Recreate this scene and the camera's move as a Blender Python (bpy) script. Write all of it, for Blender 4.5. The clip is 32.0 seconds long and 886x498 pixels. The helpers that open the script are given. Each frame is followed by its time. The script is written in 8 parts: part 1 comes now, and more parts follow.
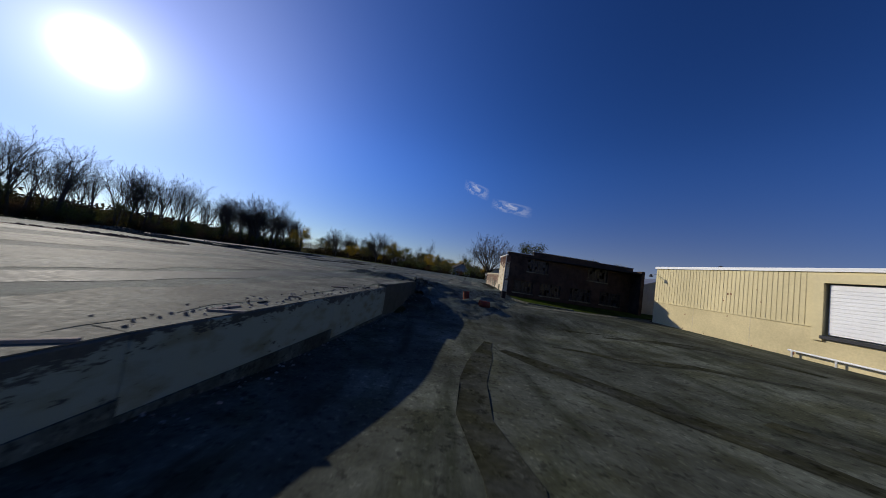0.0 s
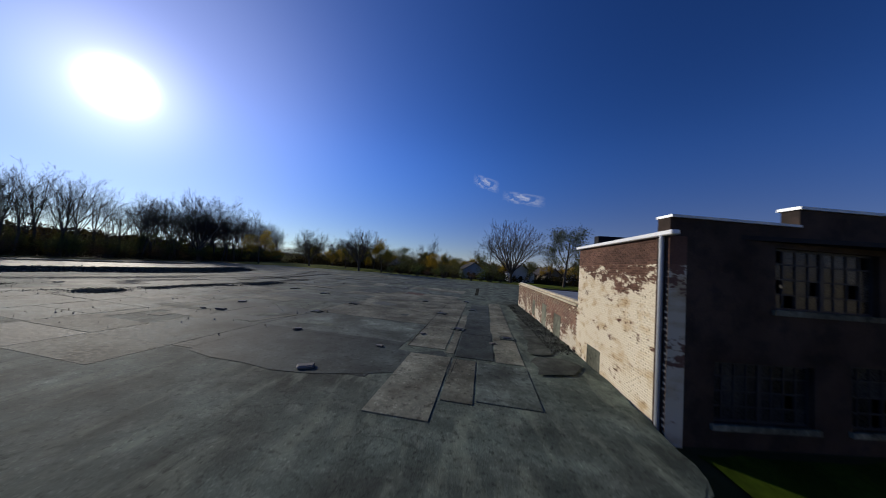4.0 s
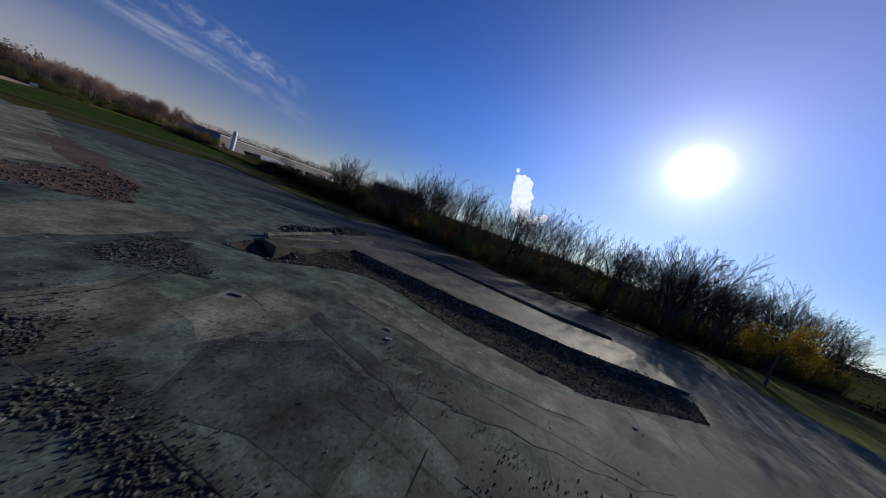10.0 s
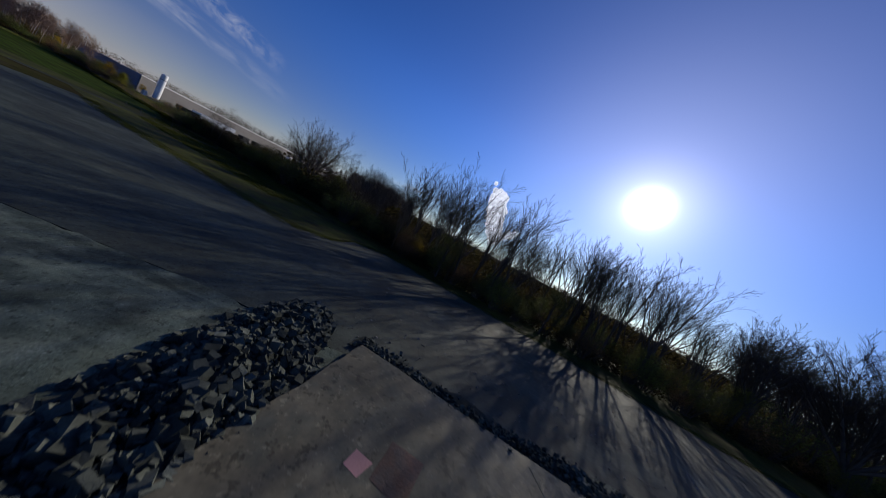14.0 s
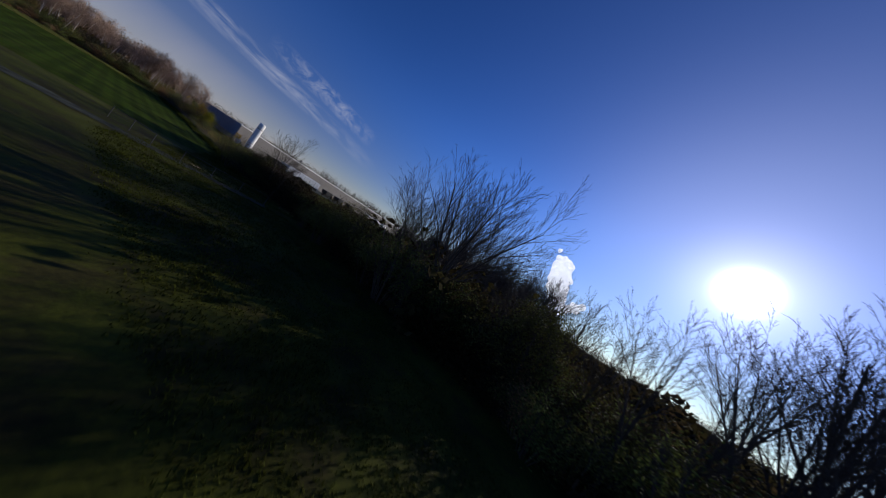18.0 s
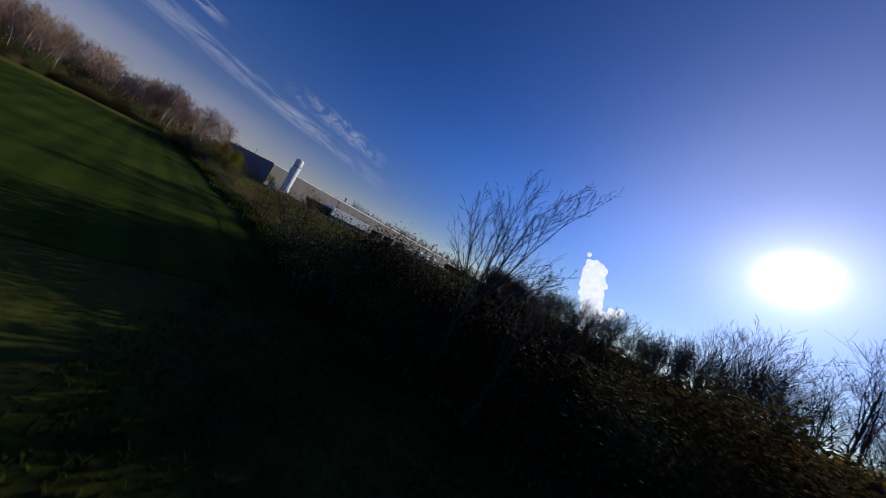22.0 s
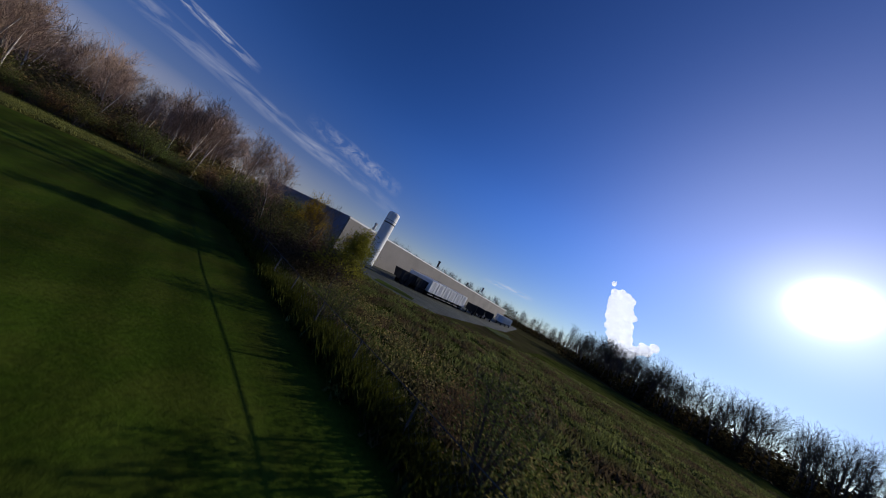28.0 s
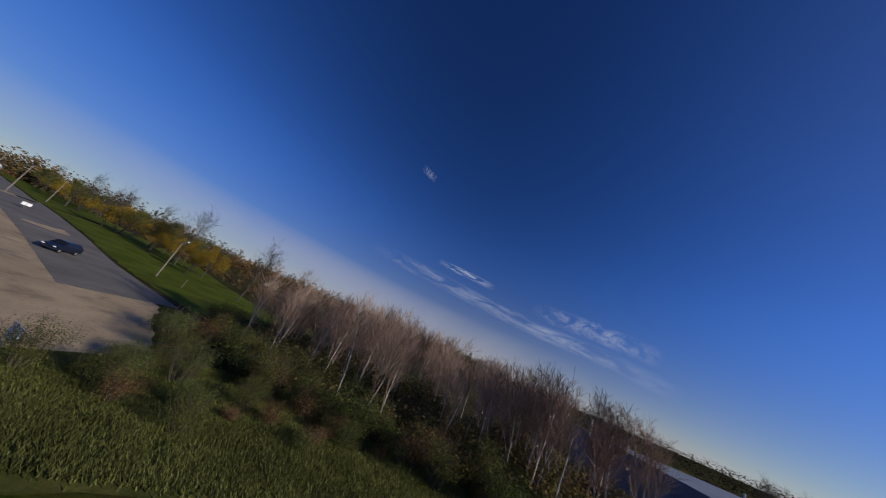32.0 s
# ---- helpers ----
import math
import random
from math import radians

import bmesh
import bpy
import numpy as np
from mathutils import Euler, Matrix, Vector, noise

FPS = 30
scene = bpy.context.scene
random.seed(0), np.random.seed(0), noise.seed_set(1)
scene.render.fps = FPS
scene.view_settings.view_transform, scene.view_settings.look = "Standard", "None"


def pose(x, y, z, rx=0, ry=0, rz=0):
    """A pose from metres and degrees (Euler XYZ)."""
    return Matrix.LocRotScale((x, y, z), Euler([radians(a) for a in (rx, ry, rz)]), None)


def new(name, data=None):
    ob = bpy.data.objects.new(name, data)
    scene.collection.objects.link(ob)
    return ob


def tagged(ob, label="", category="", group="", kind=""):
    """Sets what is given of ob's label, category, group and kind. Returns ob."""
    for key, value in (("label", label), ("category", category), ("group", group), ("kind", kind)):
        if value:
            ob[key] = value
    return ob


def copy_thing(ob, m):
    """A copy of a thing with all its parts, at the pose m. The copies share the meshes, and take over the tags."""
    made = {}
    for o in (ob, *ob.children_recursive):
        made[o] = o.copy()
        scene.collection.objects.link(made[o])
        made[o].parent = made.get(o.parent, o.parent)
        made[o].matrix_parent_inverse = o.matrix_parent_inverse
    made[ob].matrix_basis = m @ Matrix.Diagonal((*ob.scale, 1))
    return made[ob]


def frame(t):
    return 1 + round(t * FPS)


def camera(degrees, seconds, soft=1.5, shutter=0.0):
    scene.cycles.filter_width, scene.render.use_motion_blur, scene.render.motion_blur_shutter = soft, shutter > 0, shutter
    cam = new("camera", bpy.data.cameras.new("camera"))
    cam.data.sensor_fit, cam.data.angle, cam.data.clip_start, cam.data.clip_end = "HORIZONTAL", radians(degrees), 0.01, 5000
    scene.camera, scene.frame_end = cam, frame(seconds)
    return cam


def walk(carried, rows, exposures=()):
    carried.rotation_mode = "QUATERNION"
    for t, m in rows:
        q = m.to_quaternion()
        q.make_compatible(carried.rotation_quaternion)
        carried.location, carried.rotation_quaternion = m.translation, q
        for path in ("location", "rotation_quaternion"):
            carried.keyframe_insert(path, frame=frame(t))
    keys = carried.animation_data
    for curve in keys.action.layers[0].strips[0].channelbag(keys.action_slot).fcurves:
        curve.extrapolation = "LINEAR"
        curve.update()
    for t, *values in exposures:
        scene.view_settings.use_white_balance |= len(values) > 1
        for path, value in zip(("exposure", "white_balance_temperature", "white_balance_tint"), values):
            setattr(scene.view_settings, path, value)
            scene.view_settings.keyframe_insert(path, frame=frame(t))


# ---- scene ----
# the camera: a small racing drone, its place and turn by time (seconds, x, y, z, three angles)
PATH = [
    (0.0, -0.00, -0.00, 1.85, 94.13, -8.61, -0.62),
    (0.5, 0.29, 3.93, 1.61, 94.13, -7.69, -1.23),
    (1.0, 0.63, 8.00, 1.30, 94.44, -6.29, -2.77),
    (1.5, 1.05, 12.08, 0.98, 94.97, -2.56, -5.95),
    (2.0, 1.59, 15.97, 0.84, 95.10, 2.95, -8.59),
    (2.5, 2.05, 19.79, 1.17, 94.87, 6.27, -10.00),
    (4.5, 3.49, 32.46, 4.68, 91.79, -9.76, 9.20),
    (5.0, 3.56, 36.21, 5.53, 90.09, -13.96, 15.92),
    (5.5, 3.30, 39.76, 6.22, 88.09, -16.27, 24.17),
    (6.0, 2.56, 43.17, 6.76, 85.37, -16.05, 34.33),
    (6.5, 1.48, 46.35, 7.07, 83.54, -15.17, 44.72),
    (7.0, -0.44, 49.69, 7.20, 82.77, -14.92, 56.27),
    (7.5, -2.42, 52.50, 7.18, 82.23, -13.84, 67.50),
    (8.0, -4.66, 54.64, 7.05, 82.39, -13.90, 78.19),
    (8.5, -7.08, 56.12, 7.00, 82.34, -14.65, 87.18),
    (9.0, -10.26, 57.26, 7.24, 81.86, -16.35, 92.15),
    (9.5, -13.20, 57.76, 7.20, 81.88, -18.47, 94.94),
    (10.0, -15.85, 57.78, 6.97, 82.64, -20.09, 93.96),
    (10.5, -19.94, 57.18, 6.79, 83.35, -22.42, 92.33),
    (11.0, -23.94, 56.27, 6.48, 84.19, -23.78, 90.93),
    (11.5, -27.75, 55.19, 6.34, 84.73, -24.92, 89.67),
    (12.0, -31.26, 54.00, 6.39, 84.73, -25.69, 89.08),
    (12.5, -34.91, 52.42, 6.24, 85.43, -26.69, 88.13),
    (13.0, -37.93, 50.66, 6.02, 85.91, -27.20, 87.63),
    (13.5, -40.97, 48.96, 5.94, 85.95, -27.23, 87.51),
    (15.5, -57.12, 37.90, 7.16, 86.48, -28.03, 87.31),
    (16.0, -62.14, 34.97, 6.84, 86.12, -27.77, 88.60),
    (16.5, -67.18, 31.89, 6.42, 87.04, -29.03, 90.71),
    (17.0, -72.23, 28.74, 5.98, 88.36, -31.68, 94.66),
    (17.5, -77.03, 25.43, 5.53, 90.20, -32.97, 97.82),
    (18.0, -81.43, 21.95, 5.15, 91.95, -33.11, 100.19),
    (18.5, -85.30, 18.31, 4.82, 92.19, -32.65, 101.86),
    (19.0, -88.61, 14.60, 4.55, 92.47, -32.01, 103.42),
    (19.5, -91.35, 10.87, 4.34, 92.78, -30.73, 103.63),
    (20.0, -93.78, 7.19, 4.12, 92.16, -29.58, 104.21),
    (20.5, -95.99, 3.36, 4.13, 92.05, -29.79, 104.55),
    (21.0, -98.02, -0.64, 4.11, 91.88, -29.47, 104.89),
    (21.5, -99.62, -4.49, 3.95, 92.22, -28.57, 104.72),
    (22.0, -101.58, -8.38, 3.86, 92.53, -27.99, 104.77),
    (22.5, -103.23, -12.32, 3.68, 92.34, -28.17, 104.87),
    (23.0, -104.91, -15.70, 3.51, 91.71, -27.88, 105.25),
    (23.5, -106.67, -19.05, 3.32, 91.22, -27.43, 105.75),
    (24.0, -108.43, -22.03, 3.24, 91.04, -26.78, 105.81),
    (24.5, -110.13, -24.86, 3.02, 91.25, -26.86, 106.17),
    (26.5, -115.63, -37.10, 3.32, 94.07, -27.84, 106.56),
    (27.0, -117.08, -40.56, 3.37, 94.51, -28.11, 106.68),
    (27.5, -118.52, -43.93, 3.42, 95.18, -27.89, 106.90),
    (28.0, -119.95, -47.19, 3.51, 96.77, -28.20, 107.29),
    (28.5, -121.07, -50.28, 3.73, 99.26, -27.73, 109.96),
    (29.0, -122.18, -53.96, 3.89, 102.52, -27.32, 113.76),
    (29.5, -123.08, -58.04, 4.26, 105.78, -26.25, 120.02),
    (30.0, -123.60, -61.86, 4.64, 109.29, -25.76, 127.63),
    (30.5, -123.71, -65.69, 5.37, 111.37, -24.97, 136.23),
    (31.0, -123.18, -68.53, 6.39, 112.04, -24.07, 143.26),
    (31.5, -122.39, -70.92, 7.56, 111.75, -23.42, 150.53),
    (32.0, -121.34, -72.93, 8.81, 110.51, -22.24, 158.96),
]
cam = camera(117.4, 32.0, soft=0.55, shutter=0.2)
walk(cam, [(t, pose(x, y, z, rx, ry, rz)) for t, x, y, z, rx, ry, rz in PATH],
     exposures=[(0.0, 0.0), (32.0, 0.0)])

# sky and one low autumn sun
SUN_AZ = radians(55.0)      # to the left of the y axis
SUN_EL = radians(19.6)
world = bpy.data.worlds.new("world")
scene.world = world
world.use_nodes = True
wn = world.node_tree.nodes
sky = wn.new("ShaderNodeTexSky")
sky.sky_type = "NISHITA"
sky.sun_disc = False
sky.sun_elevation = SUN_EL
sky.sun_rotation = -SUN_AZ
sky.altitude = 600
sky.air_density = 1.0
sky.dust_density = 0.05
sky.ozone_density = 3.0
wl = world.node_tree.links.new


def sky_mix(kind, a, b):
    n = wn.new("ShaderNodeMix")
    n.data_type, n.blend_type, n.clamp_factor = "RGBA", kind, False
    n.inputs[0].default_value = 1.0
    for k, v in ((6, a), (7, b)):
        if isinstance(v, tuple):
            n.inputs[k].default_value = (*v, 1)
        else:
            wl(v, n.inputs[k])
    return n.outputs[2]


# a deep, dry autumn blue that pales towards the horizon, and the bright haze close round the sun
to_sun = Vector((-math.sin(SUN_AZ) * math.cos(SUN_EL), math.cos(SUN_AZ) * math.cos(SUN_EL), math.sin(SUN_EL)))
deep = wn.new("ShaderNodeGamma")
deep.inputs["Gamma"].default_value = 1.42
wl(sky_mix("MULTIPLY", sky.outputs[0], (0.075, 0.075, 0.075)), deep.inputs["Color"])
sky_colour = sky_mix("MULTIPLY", deep.outputs[0], (9.1, 14.6, 23.8))
aim, near_sun = wn.new("ShaderNodeTexCoord"), wn.new("ShaderNodeVectorMath")
near_sun.operation = "DOT_PRODUCT"
near_sun.inputs[1].default_value = to_sun
wl(aim.outputs["Generated"], near_sun.inputs[0])
# the sky is paler on the sun's side and deeper away from it
side_light = wn.new("ShaderNodeMapRange")
side_light.interpolation_type = "SMOOTHSTEP"
for key, value in (("From Min", -0.25), ("From Max", 0.75), ("To Min", 0.78), ("To Max", 1.0)):
    side_light.inputs[key].default_value = value
wl(near_sun.outputs["Value"], side_light.inputs["Value"])
sky_colour = sky_mix("MULTIPLY", sky_colour, side_light.outputs[0])
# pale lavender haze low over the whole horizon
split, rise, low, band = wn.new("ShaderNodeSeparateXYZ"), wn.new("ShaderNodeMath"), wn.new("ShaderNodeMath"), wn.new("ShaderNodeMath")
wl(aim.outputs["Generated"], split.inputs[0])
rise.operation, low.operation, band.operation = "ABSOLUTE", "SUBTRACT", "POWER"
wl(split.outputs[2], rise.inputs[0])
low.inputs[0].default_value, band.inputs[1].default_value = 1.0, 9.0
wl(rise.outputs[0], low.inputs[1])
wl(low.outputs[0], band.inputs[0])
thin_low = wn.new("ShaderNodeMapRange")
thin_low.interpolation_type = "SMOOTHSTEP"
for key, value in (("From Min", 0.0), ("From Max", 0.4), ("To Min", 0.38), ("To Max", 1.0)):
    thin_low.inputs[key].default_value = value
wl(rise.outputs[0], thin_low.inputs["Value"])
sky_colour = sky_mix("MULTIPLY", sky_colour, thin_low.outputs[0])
for power, colour in ((1700.0, (60, 62, 64)), (170.0, (5.4, 5.2, 5.9)), (16.0, (2.7, 2.5, 2.6)), (4.5, (0.52, 0.6, 0.75))):
    glow = wn.new("ShaderNodeMath")
    glow.operation = "POWER"
    front = wn.new("ShaderNodeMath")
    front.operation = "MAXIMUM"
    wl(near_sun.outputs["Value"], front.inputs[0])
    front.inputs[1].default_value = 0.0
    wl(front.outputs[0], glow.inputs[0])
    glow.inputs[1].default_value = power
    sky_colour = sky_mix("ADD", sky_colour, sky_mix("MULTIPLY", glow.outputs[0], colour))
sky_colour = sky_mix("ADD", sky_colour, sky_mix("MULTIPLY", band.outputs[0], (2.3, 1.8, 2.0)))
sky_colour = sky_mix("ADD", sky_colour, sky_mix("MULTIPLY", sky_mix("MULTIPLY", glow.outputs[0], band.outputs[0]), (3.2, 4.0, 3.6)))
wn["Background"].inputs["Strength"].default_value = 0.1
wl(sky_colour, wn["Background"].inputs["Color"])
sun_data = bpy.data.lights.new("sun", "SUN")
sun_data.energy, sun_data.angle, sun_data.color = 3.4, radians(0.6), (1.0, 0.925, 0.8)
sun = new("sun", sun_data)
sun.rotation_euler = to_sun.to_track_quat("Z", "Y").to_euler()
sun.location = (-60, 60, 80)


# ---- materials ----
def material(name, base, rough=0.8, var=0.25, scale=1.0, fine=None, bump=0.3, second=None, second_at=0.55, metal=0.0, rand=0.0,
             spec=0.12, island=0.0, stain=None, stain_scale=0.15, stripe=None, thin=0.0, crack=0.0, streak=None, grit=0.0):
    """A two-scale procedural surface: large blotches, fine grain, relief and, if asked for, a second colour and stains."""
    m = bpy.data.materials.new(name)
    m.use_nodes = True
    nt = m.node_tree
    bsdf = nt.nodes["Principled BSDF"]
    link = nt.links.new
    geo = nt.nodes.new("ShaderNodeNewGeometry")

    def tex(s, detail=4.0, rough_=0.55):
        n = nt.nodes.new("ShaderNodeTexNoise")
        n.inputs["Scale"].default_value, n.inputs["Detail"].default_value, n.inputs["Roughness"].default_value = s, detail, rough_
        link(geo.outputs["Position"], n.inputs["Vector"])
        return n.outputs["Fac"]

    def mapped(v, a, b, c, d):
        n = nt.nodes.new("ShaderNodeMapRange")
        n.inputs["From Min"].default_value, n.inputs["From Max"].default_value = a, b
        n.inputs["To Min"].default_value, n.inputs["To Max"].default_value = c, d
        link(v, n.inputs["Value"])
        return n.outputs["Result"]

    def mix(fac, a, b, kind="MIX"):
        n = nt.nodes.new("ShaderNodeMix")
        n.data_type, n.blend_type = "RGBA", kind
        for sock, v in ((0, fac), (6, a), (7, b)):
            if isinstance(v, (int, float)):
                n.inputs[sock].default_value = v
            elif isinstance(v, tuple):
                n.inputs[sock].default_value = (*v, 1)
            else:
                link(v, n.inputs[sock])
        return n.outputs[2]

    def times(a, v):
        n = nt.nodes.new("ShaderNodeMix")
        n.data_type, n.blend_type = "RGBA", "MULTIPLY"
        n.inputs[0].default_value = 1
        link(a, n.inputs[6])
        link(v, n.inputs[7])
        return n.outputs[2]

    big, small = tex(0.35 * scale, 5), tex((fine or 9.0) * scale, 6, 0.65)
    rgb = nt.nodes.new("ShaderNodeRGB")
    rgb.outputs[0].default_value = (*base, 1)
    col = rgb.outputs[0]
    if second:
        col = mix(mapped(tex(0.9 * scale, 6, 0.6), second_at - 0.08, second_at + 0.08, 0, 1), col, second)
    if stain:
        col = mix(mapped(tex(stain_scale, 7, 0.62), 0.5, 0.68, 0, 0.85), col, stain)
    col = times(col, mapped(big, 0.3, 0.7, 1 - var, 1 + var))
    col = times(col, mapped(small, 0.25, 0.75, 1 - var * 0.8, 1 + var * 0.8))
    if streak:
        turned = nt.nodes.new("ShaderNodeMapping")
        turned.inputs["Rotation"].default_value = (0, 0, streak[1])
        turned.inputs["Scale"].default_value = (streak[2], streak[3], 1)
        link(geo.outputs["Position"], turned.inputs["Vector"])
        n = nt.nodes.new("ShaderNodeTexNoise")
        n.inputs["Scale"].default_value, n.inputs["Detail"].default_value, n.inputs["Roughness"].default_value = 1.0, 6.0, 0.6
        link(turned.outputs[0], n.inputs["Vector"])
        col = mix(mapped(n.outputs["Fac"], 0.52, 0.66, 0, 0.75), col, streak[0])
    if crack:
        wobble, cell = nt.nodes.new("ShaderNodeVectorMath"), nt.nodes.new("ShaderNodeTexVoronoi")
        wob = nt.nodes.new("ShaderNodeTexNoise")
        wob.inputs["Scale"].default_value, wob.inputs["Detail"].default_value = 1.3, 4.0
        link(geo.outputs["Position"], wob.inputs["Vector"])
        wobble.operation = "MULTIPLY_ADD"
        wobble.inputs[1].default_value = (0.8, 0.8, 0.8)
        link(wob.outputs["Color"], wobble.inputs[0])
        link(geo.outputs["Position"], wobble.inputs[2])
        cell.feature = "DISTANCE_TO_EDGE"
        cell.inputs["Scale"].default_value = crack
        link(wobble.outputs[0], cell.inputs["Vector"])
        line = mapped(cell.outputs["Distance"], 0.01, 0.04, 0.62, 1.0)
        n = nt.nodes.new("ShaderNodeMath")
        n.operation = "MAXIMUM"
        link(line, n.inputs[0])
        link(mapped(tex(0.5, 3), 0.3, 0.42, 0.0, 1.0), n.inputs[1])
        col = times(col, n.outputs[0])
    if grit:
        # dark pits and pale crumbs, gathered in patches
        col = times(col, mapped(tex(grit, 3, 0.75), 0.56, 0.64, 1.0, 0.5))
        col = times(col, mapped(tex(grit * 1.7, 2, 0.7), 0.6, 0.67, 1.0, 1.55))
        col = times(col, mapped(tex(0.55, 5, 0.7), 0.35, 0.65, 0.72, 1.28))
    if stripe:
        dot, wave = nt.nodes.new("ShaderNodeVectorMath"), nt.nodes.new("ShaderNodeMath")
        dot.operation, wave.operation = "DOT_PRODUCT", "SINE"
        dot.inputs[1].default_value = stripe
        link(geo.outputs["Position"], dot.inputs[0])
        link(dot.outputs["Value"], wave.inputs[0])
        col = times(col, mapped(wave.outputs[0], -0.6, 0.6, 0.84, 1.12))
    if rand:
        info = nt.nodes.new("ShaderNodeObjectInfo")
        col = times(col, mapped(info.outputs["Random"], 0, 1, 1 - rand, 1 + rand))
    if island:
        col = times(col, mapped(geo.outputs["Random Per Island"], 0, 1, 1 - island, 1 + island))
    link(col, bsdf.inputs["Base Color"])
    bsdf.inputs["Metallic"].default_value = metal
    bsdf.inputs["Specular IOR Level"].default_value = spec
    link(mapped(small, 0.3, 0.7, max(rough - 0.12, 0.05), min(rough + 0.1, 1.0)), bsdf.inputs["Roughness"])
    if bump:
        b = nt.nodes.new("ShaderNodeBump")
        b.inputs["Strength"].default_value, b.inputs["Distance"].default_value = bump, 0.02
        link(small, b.inputs["Height"])
        link(b.outputs["Normal"], bsdf.inputs["Normal"])
    if thin:
        through_leaf, blend = nt.nodes.new("ShaderNodeBsdfTranslucent"), nt.nodes.new("ShaderNodeMixShader")
        link(col, through_leaf.inputs["Color"])
        blend.inputs[0].default_value = thin
        link(bsdf.outputs[0], blend.inputs[1])
        link(through_leaf.outputs[0], blend.inputs[2])
        link(blend.outputs[0], nt.nodes["Material Output"].inputs["Surface"])
    return m


CONCRETE = material("weathered_concrete", (0.095, 0.114, 0.095), 0.8, 0.5, 1.0, 7, 0.5, (0.065, 0.076, 0.061), 0.5, rand=0.16, spec=0.1, stain=(0.026, 0.032, 0.023), stain_scale=0.4, crack=1.7, grit=4.5)
CONCRETE_PALE = material("pale_concrete", (0.162, 0.165, 0.124), 0.8, 0.42, 1.0, 7, 0.4, (0.120, 0.118, 0.087), 0.52, rand=0.12, spec=0.06, stain=(0.057, 0.057, 0.040), stain_scale=0.3, crack=2.6, grit=4.0)
CONCRETE_DARK = material("oil_stained_concrete", (0.054, 0.066, 0.056), 0.78, 0.45, 1.0, 7, 0.4, (0.037, 0.044, 0.036), 0.52, rand=0.2, crack=1.3, spec=0.12, grit=4.5)
SCREED = material("crumbling_screed", (0.074, 0.092, 0.072), 0.86, 0.55, 1.5, 14, 0.9, (0.124, 0.144, 0.112), 0.58, spec=0.1, stain=(0.042, 0.046, 0.036), stain_scale=0.25, crack=1.5, streak=((0.153, 0.174, 0.127), 0.14, 1.4, 0.35), grit=6.0)
ASPHALT = material("old_asphalt", (0.032, 0.041, 0.034), 0.86, 0.4, 0.6, 16, 0.6, (0.049, 0.058, 0.045), 0.52, spec=0.22, stain=(0.020, 0.024, 0.020), stain_scale=0.12, streak=((0.051, 0.061, 0.046), 0.2, 0.7, 0.09), grit=5.0)
YARD = material("dusty_yard", (0.083, 0.091, 0.068), 0.92, 0.45, 0.7, 12, 0.6, (0.054, 0.058, 0.034), 0.55, spec=0.08, stain=(0.019, 0.023, 0.013), stain_scale=0.2, streak=((0.019, 0.024, 0.010), 0.06, 1.1, 0.16), grit=4.0)
GRAVEL_DARK = material("dark_crushed_gravel", (0.098, 0.116, 0.098), 1.0, 0.5, 2.5, 18, 1.0, (0.062, 0.075, 0.064), 0.5, spec=0.02, island=0.5)
DOCK_BARE = material("stained_dark_concrete", (0.075, 0.08, 0.062), 0.85, 0.3, 1.0, 9, 0.4, (0.11, 0.115, 0.095), 0.62, spec=0.1, stain=(0.04, 0.045, 0.03), stain_scale=0.7)
GRAVEL = material("grey_gravel", (0.086, 0.093, 0.077), 0.95, 0.4, 2.0, 16, 1.0, (0.06, 0.065, 0.054), 0.5, spec=0.02, island=0.45)
RUBBLE = material("broken_concrete", (0.18, 0.172, 0.16), 0.9, 0.35, 2.0, 12, 0.8, island=0.4)
SOIL = material("dark_soil", (0.038, 0.035, 0.027), 1.0, 0.5, 1.2, 12, 1.0, (0.06, 0.057, 0.046), 0.56, spec=0.0)
RED_SOIL = material("brick_dust_soil", (0.104, 0.064, 0.048), 0.95, 0.35, 1.2, 10, 0.8, (0.068, 0.058, 0.054), 0.52)
LAND = material("rough_land", (0.05, 0.05, 0.018), 1.0, 0.4, 0.2, 5, 0.6, (0.05, 0.043, 0.024), 0.52, spec=0.0)
LAWN = material("mown_lawn", (0.029, 0.048, 0.004), 0.95, 0.45, 0.6, 14, 1.0, (0.04, 0.053, 0.006), 0.54, spec=0.03, stripe=(3.3, -1.45, 0.0))
# lawn green with the sunlight on the verges put into its colour
LAWN_SUNLIT = material("sunlit_green_grass", (0.08, 0.105, 0.01), 0.95, 0.3, 0.5, 18, 0.8, (0.1, 0.105, 0.014), 0.54, spec=0.03)
ROUGH_GRASS = material("rough_green_grass", (0.047, 0.052, 0.006), 0.95, 0.5, 0.6, 9, 0.9, (0.036, 0.032, 0.008), 0.54, spec=0.1)
SAND = material("sandy_gravel", (0.432, 0.319, 0.19), 0.9, 0.2, 0.5, 10, 0.4, (0.288, 0.22, 0.142), 0.58)
ASPHALT_GREY = material("worn_grey_asphalt", (0.184, 0.162, 0.133), 0.85, 0.2, 0.6, 14, 0.3)
FAR_WOODS = material("far_autumn_woods", (0.06, 0.052, 0.03), 0.9, 0.3, 0.05, 1.0, 0, (0.16, 0.085, 0.02), 0.55, island=0.5)
CLOUD = material("glowing_white_steam", (0.95, 0.95, 0.95), 1.0, 0.05, 0.01, 0.05, 0, spec=0.0, thin=0.45)
# emission stands in for sunlight scattered through the steam
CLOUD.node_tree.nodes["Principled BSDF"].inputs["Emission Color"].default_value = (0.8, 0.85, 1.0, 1)
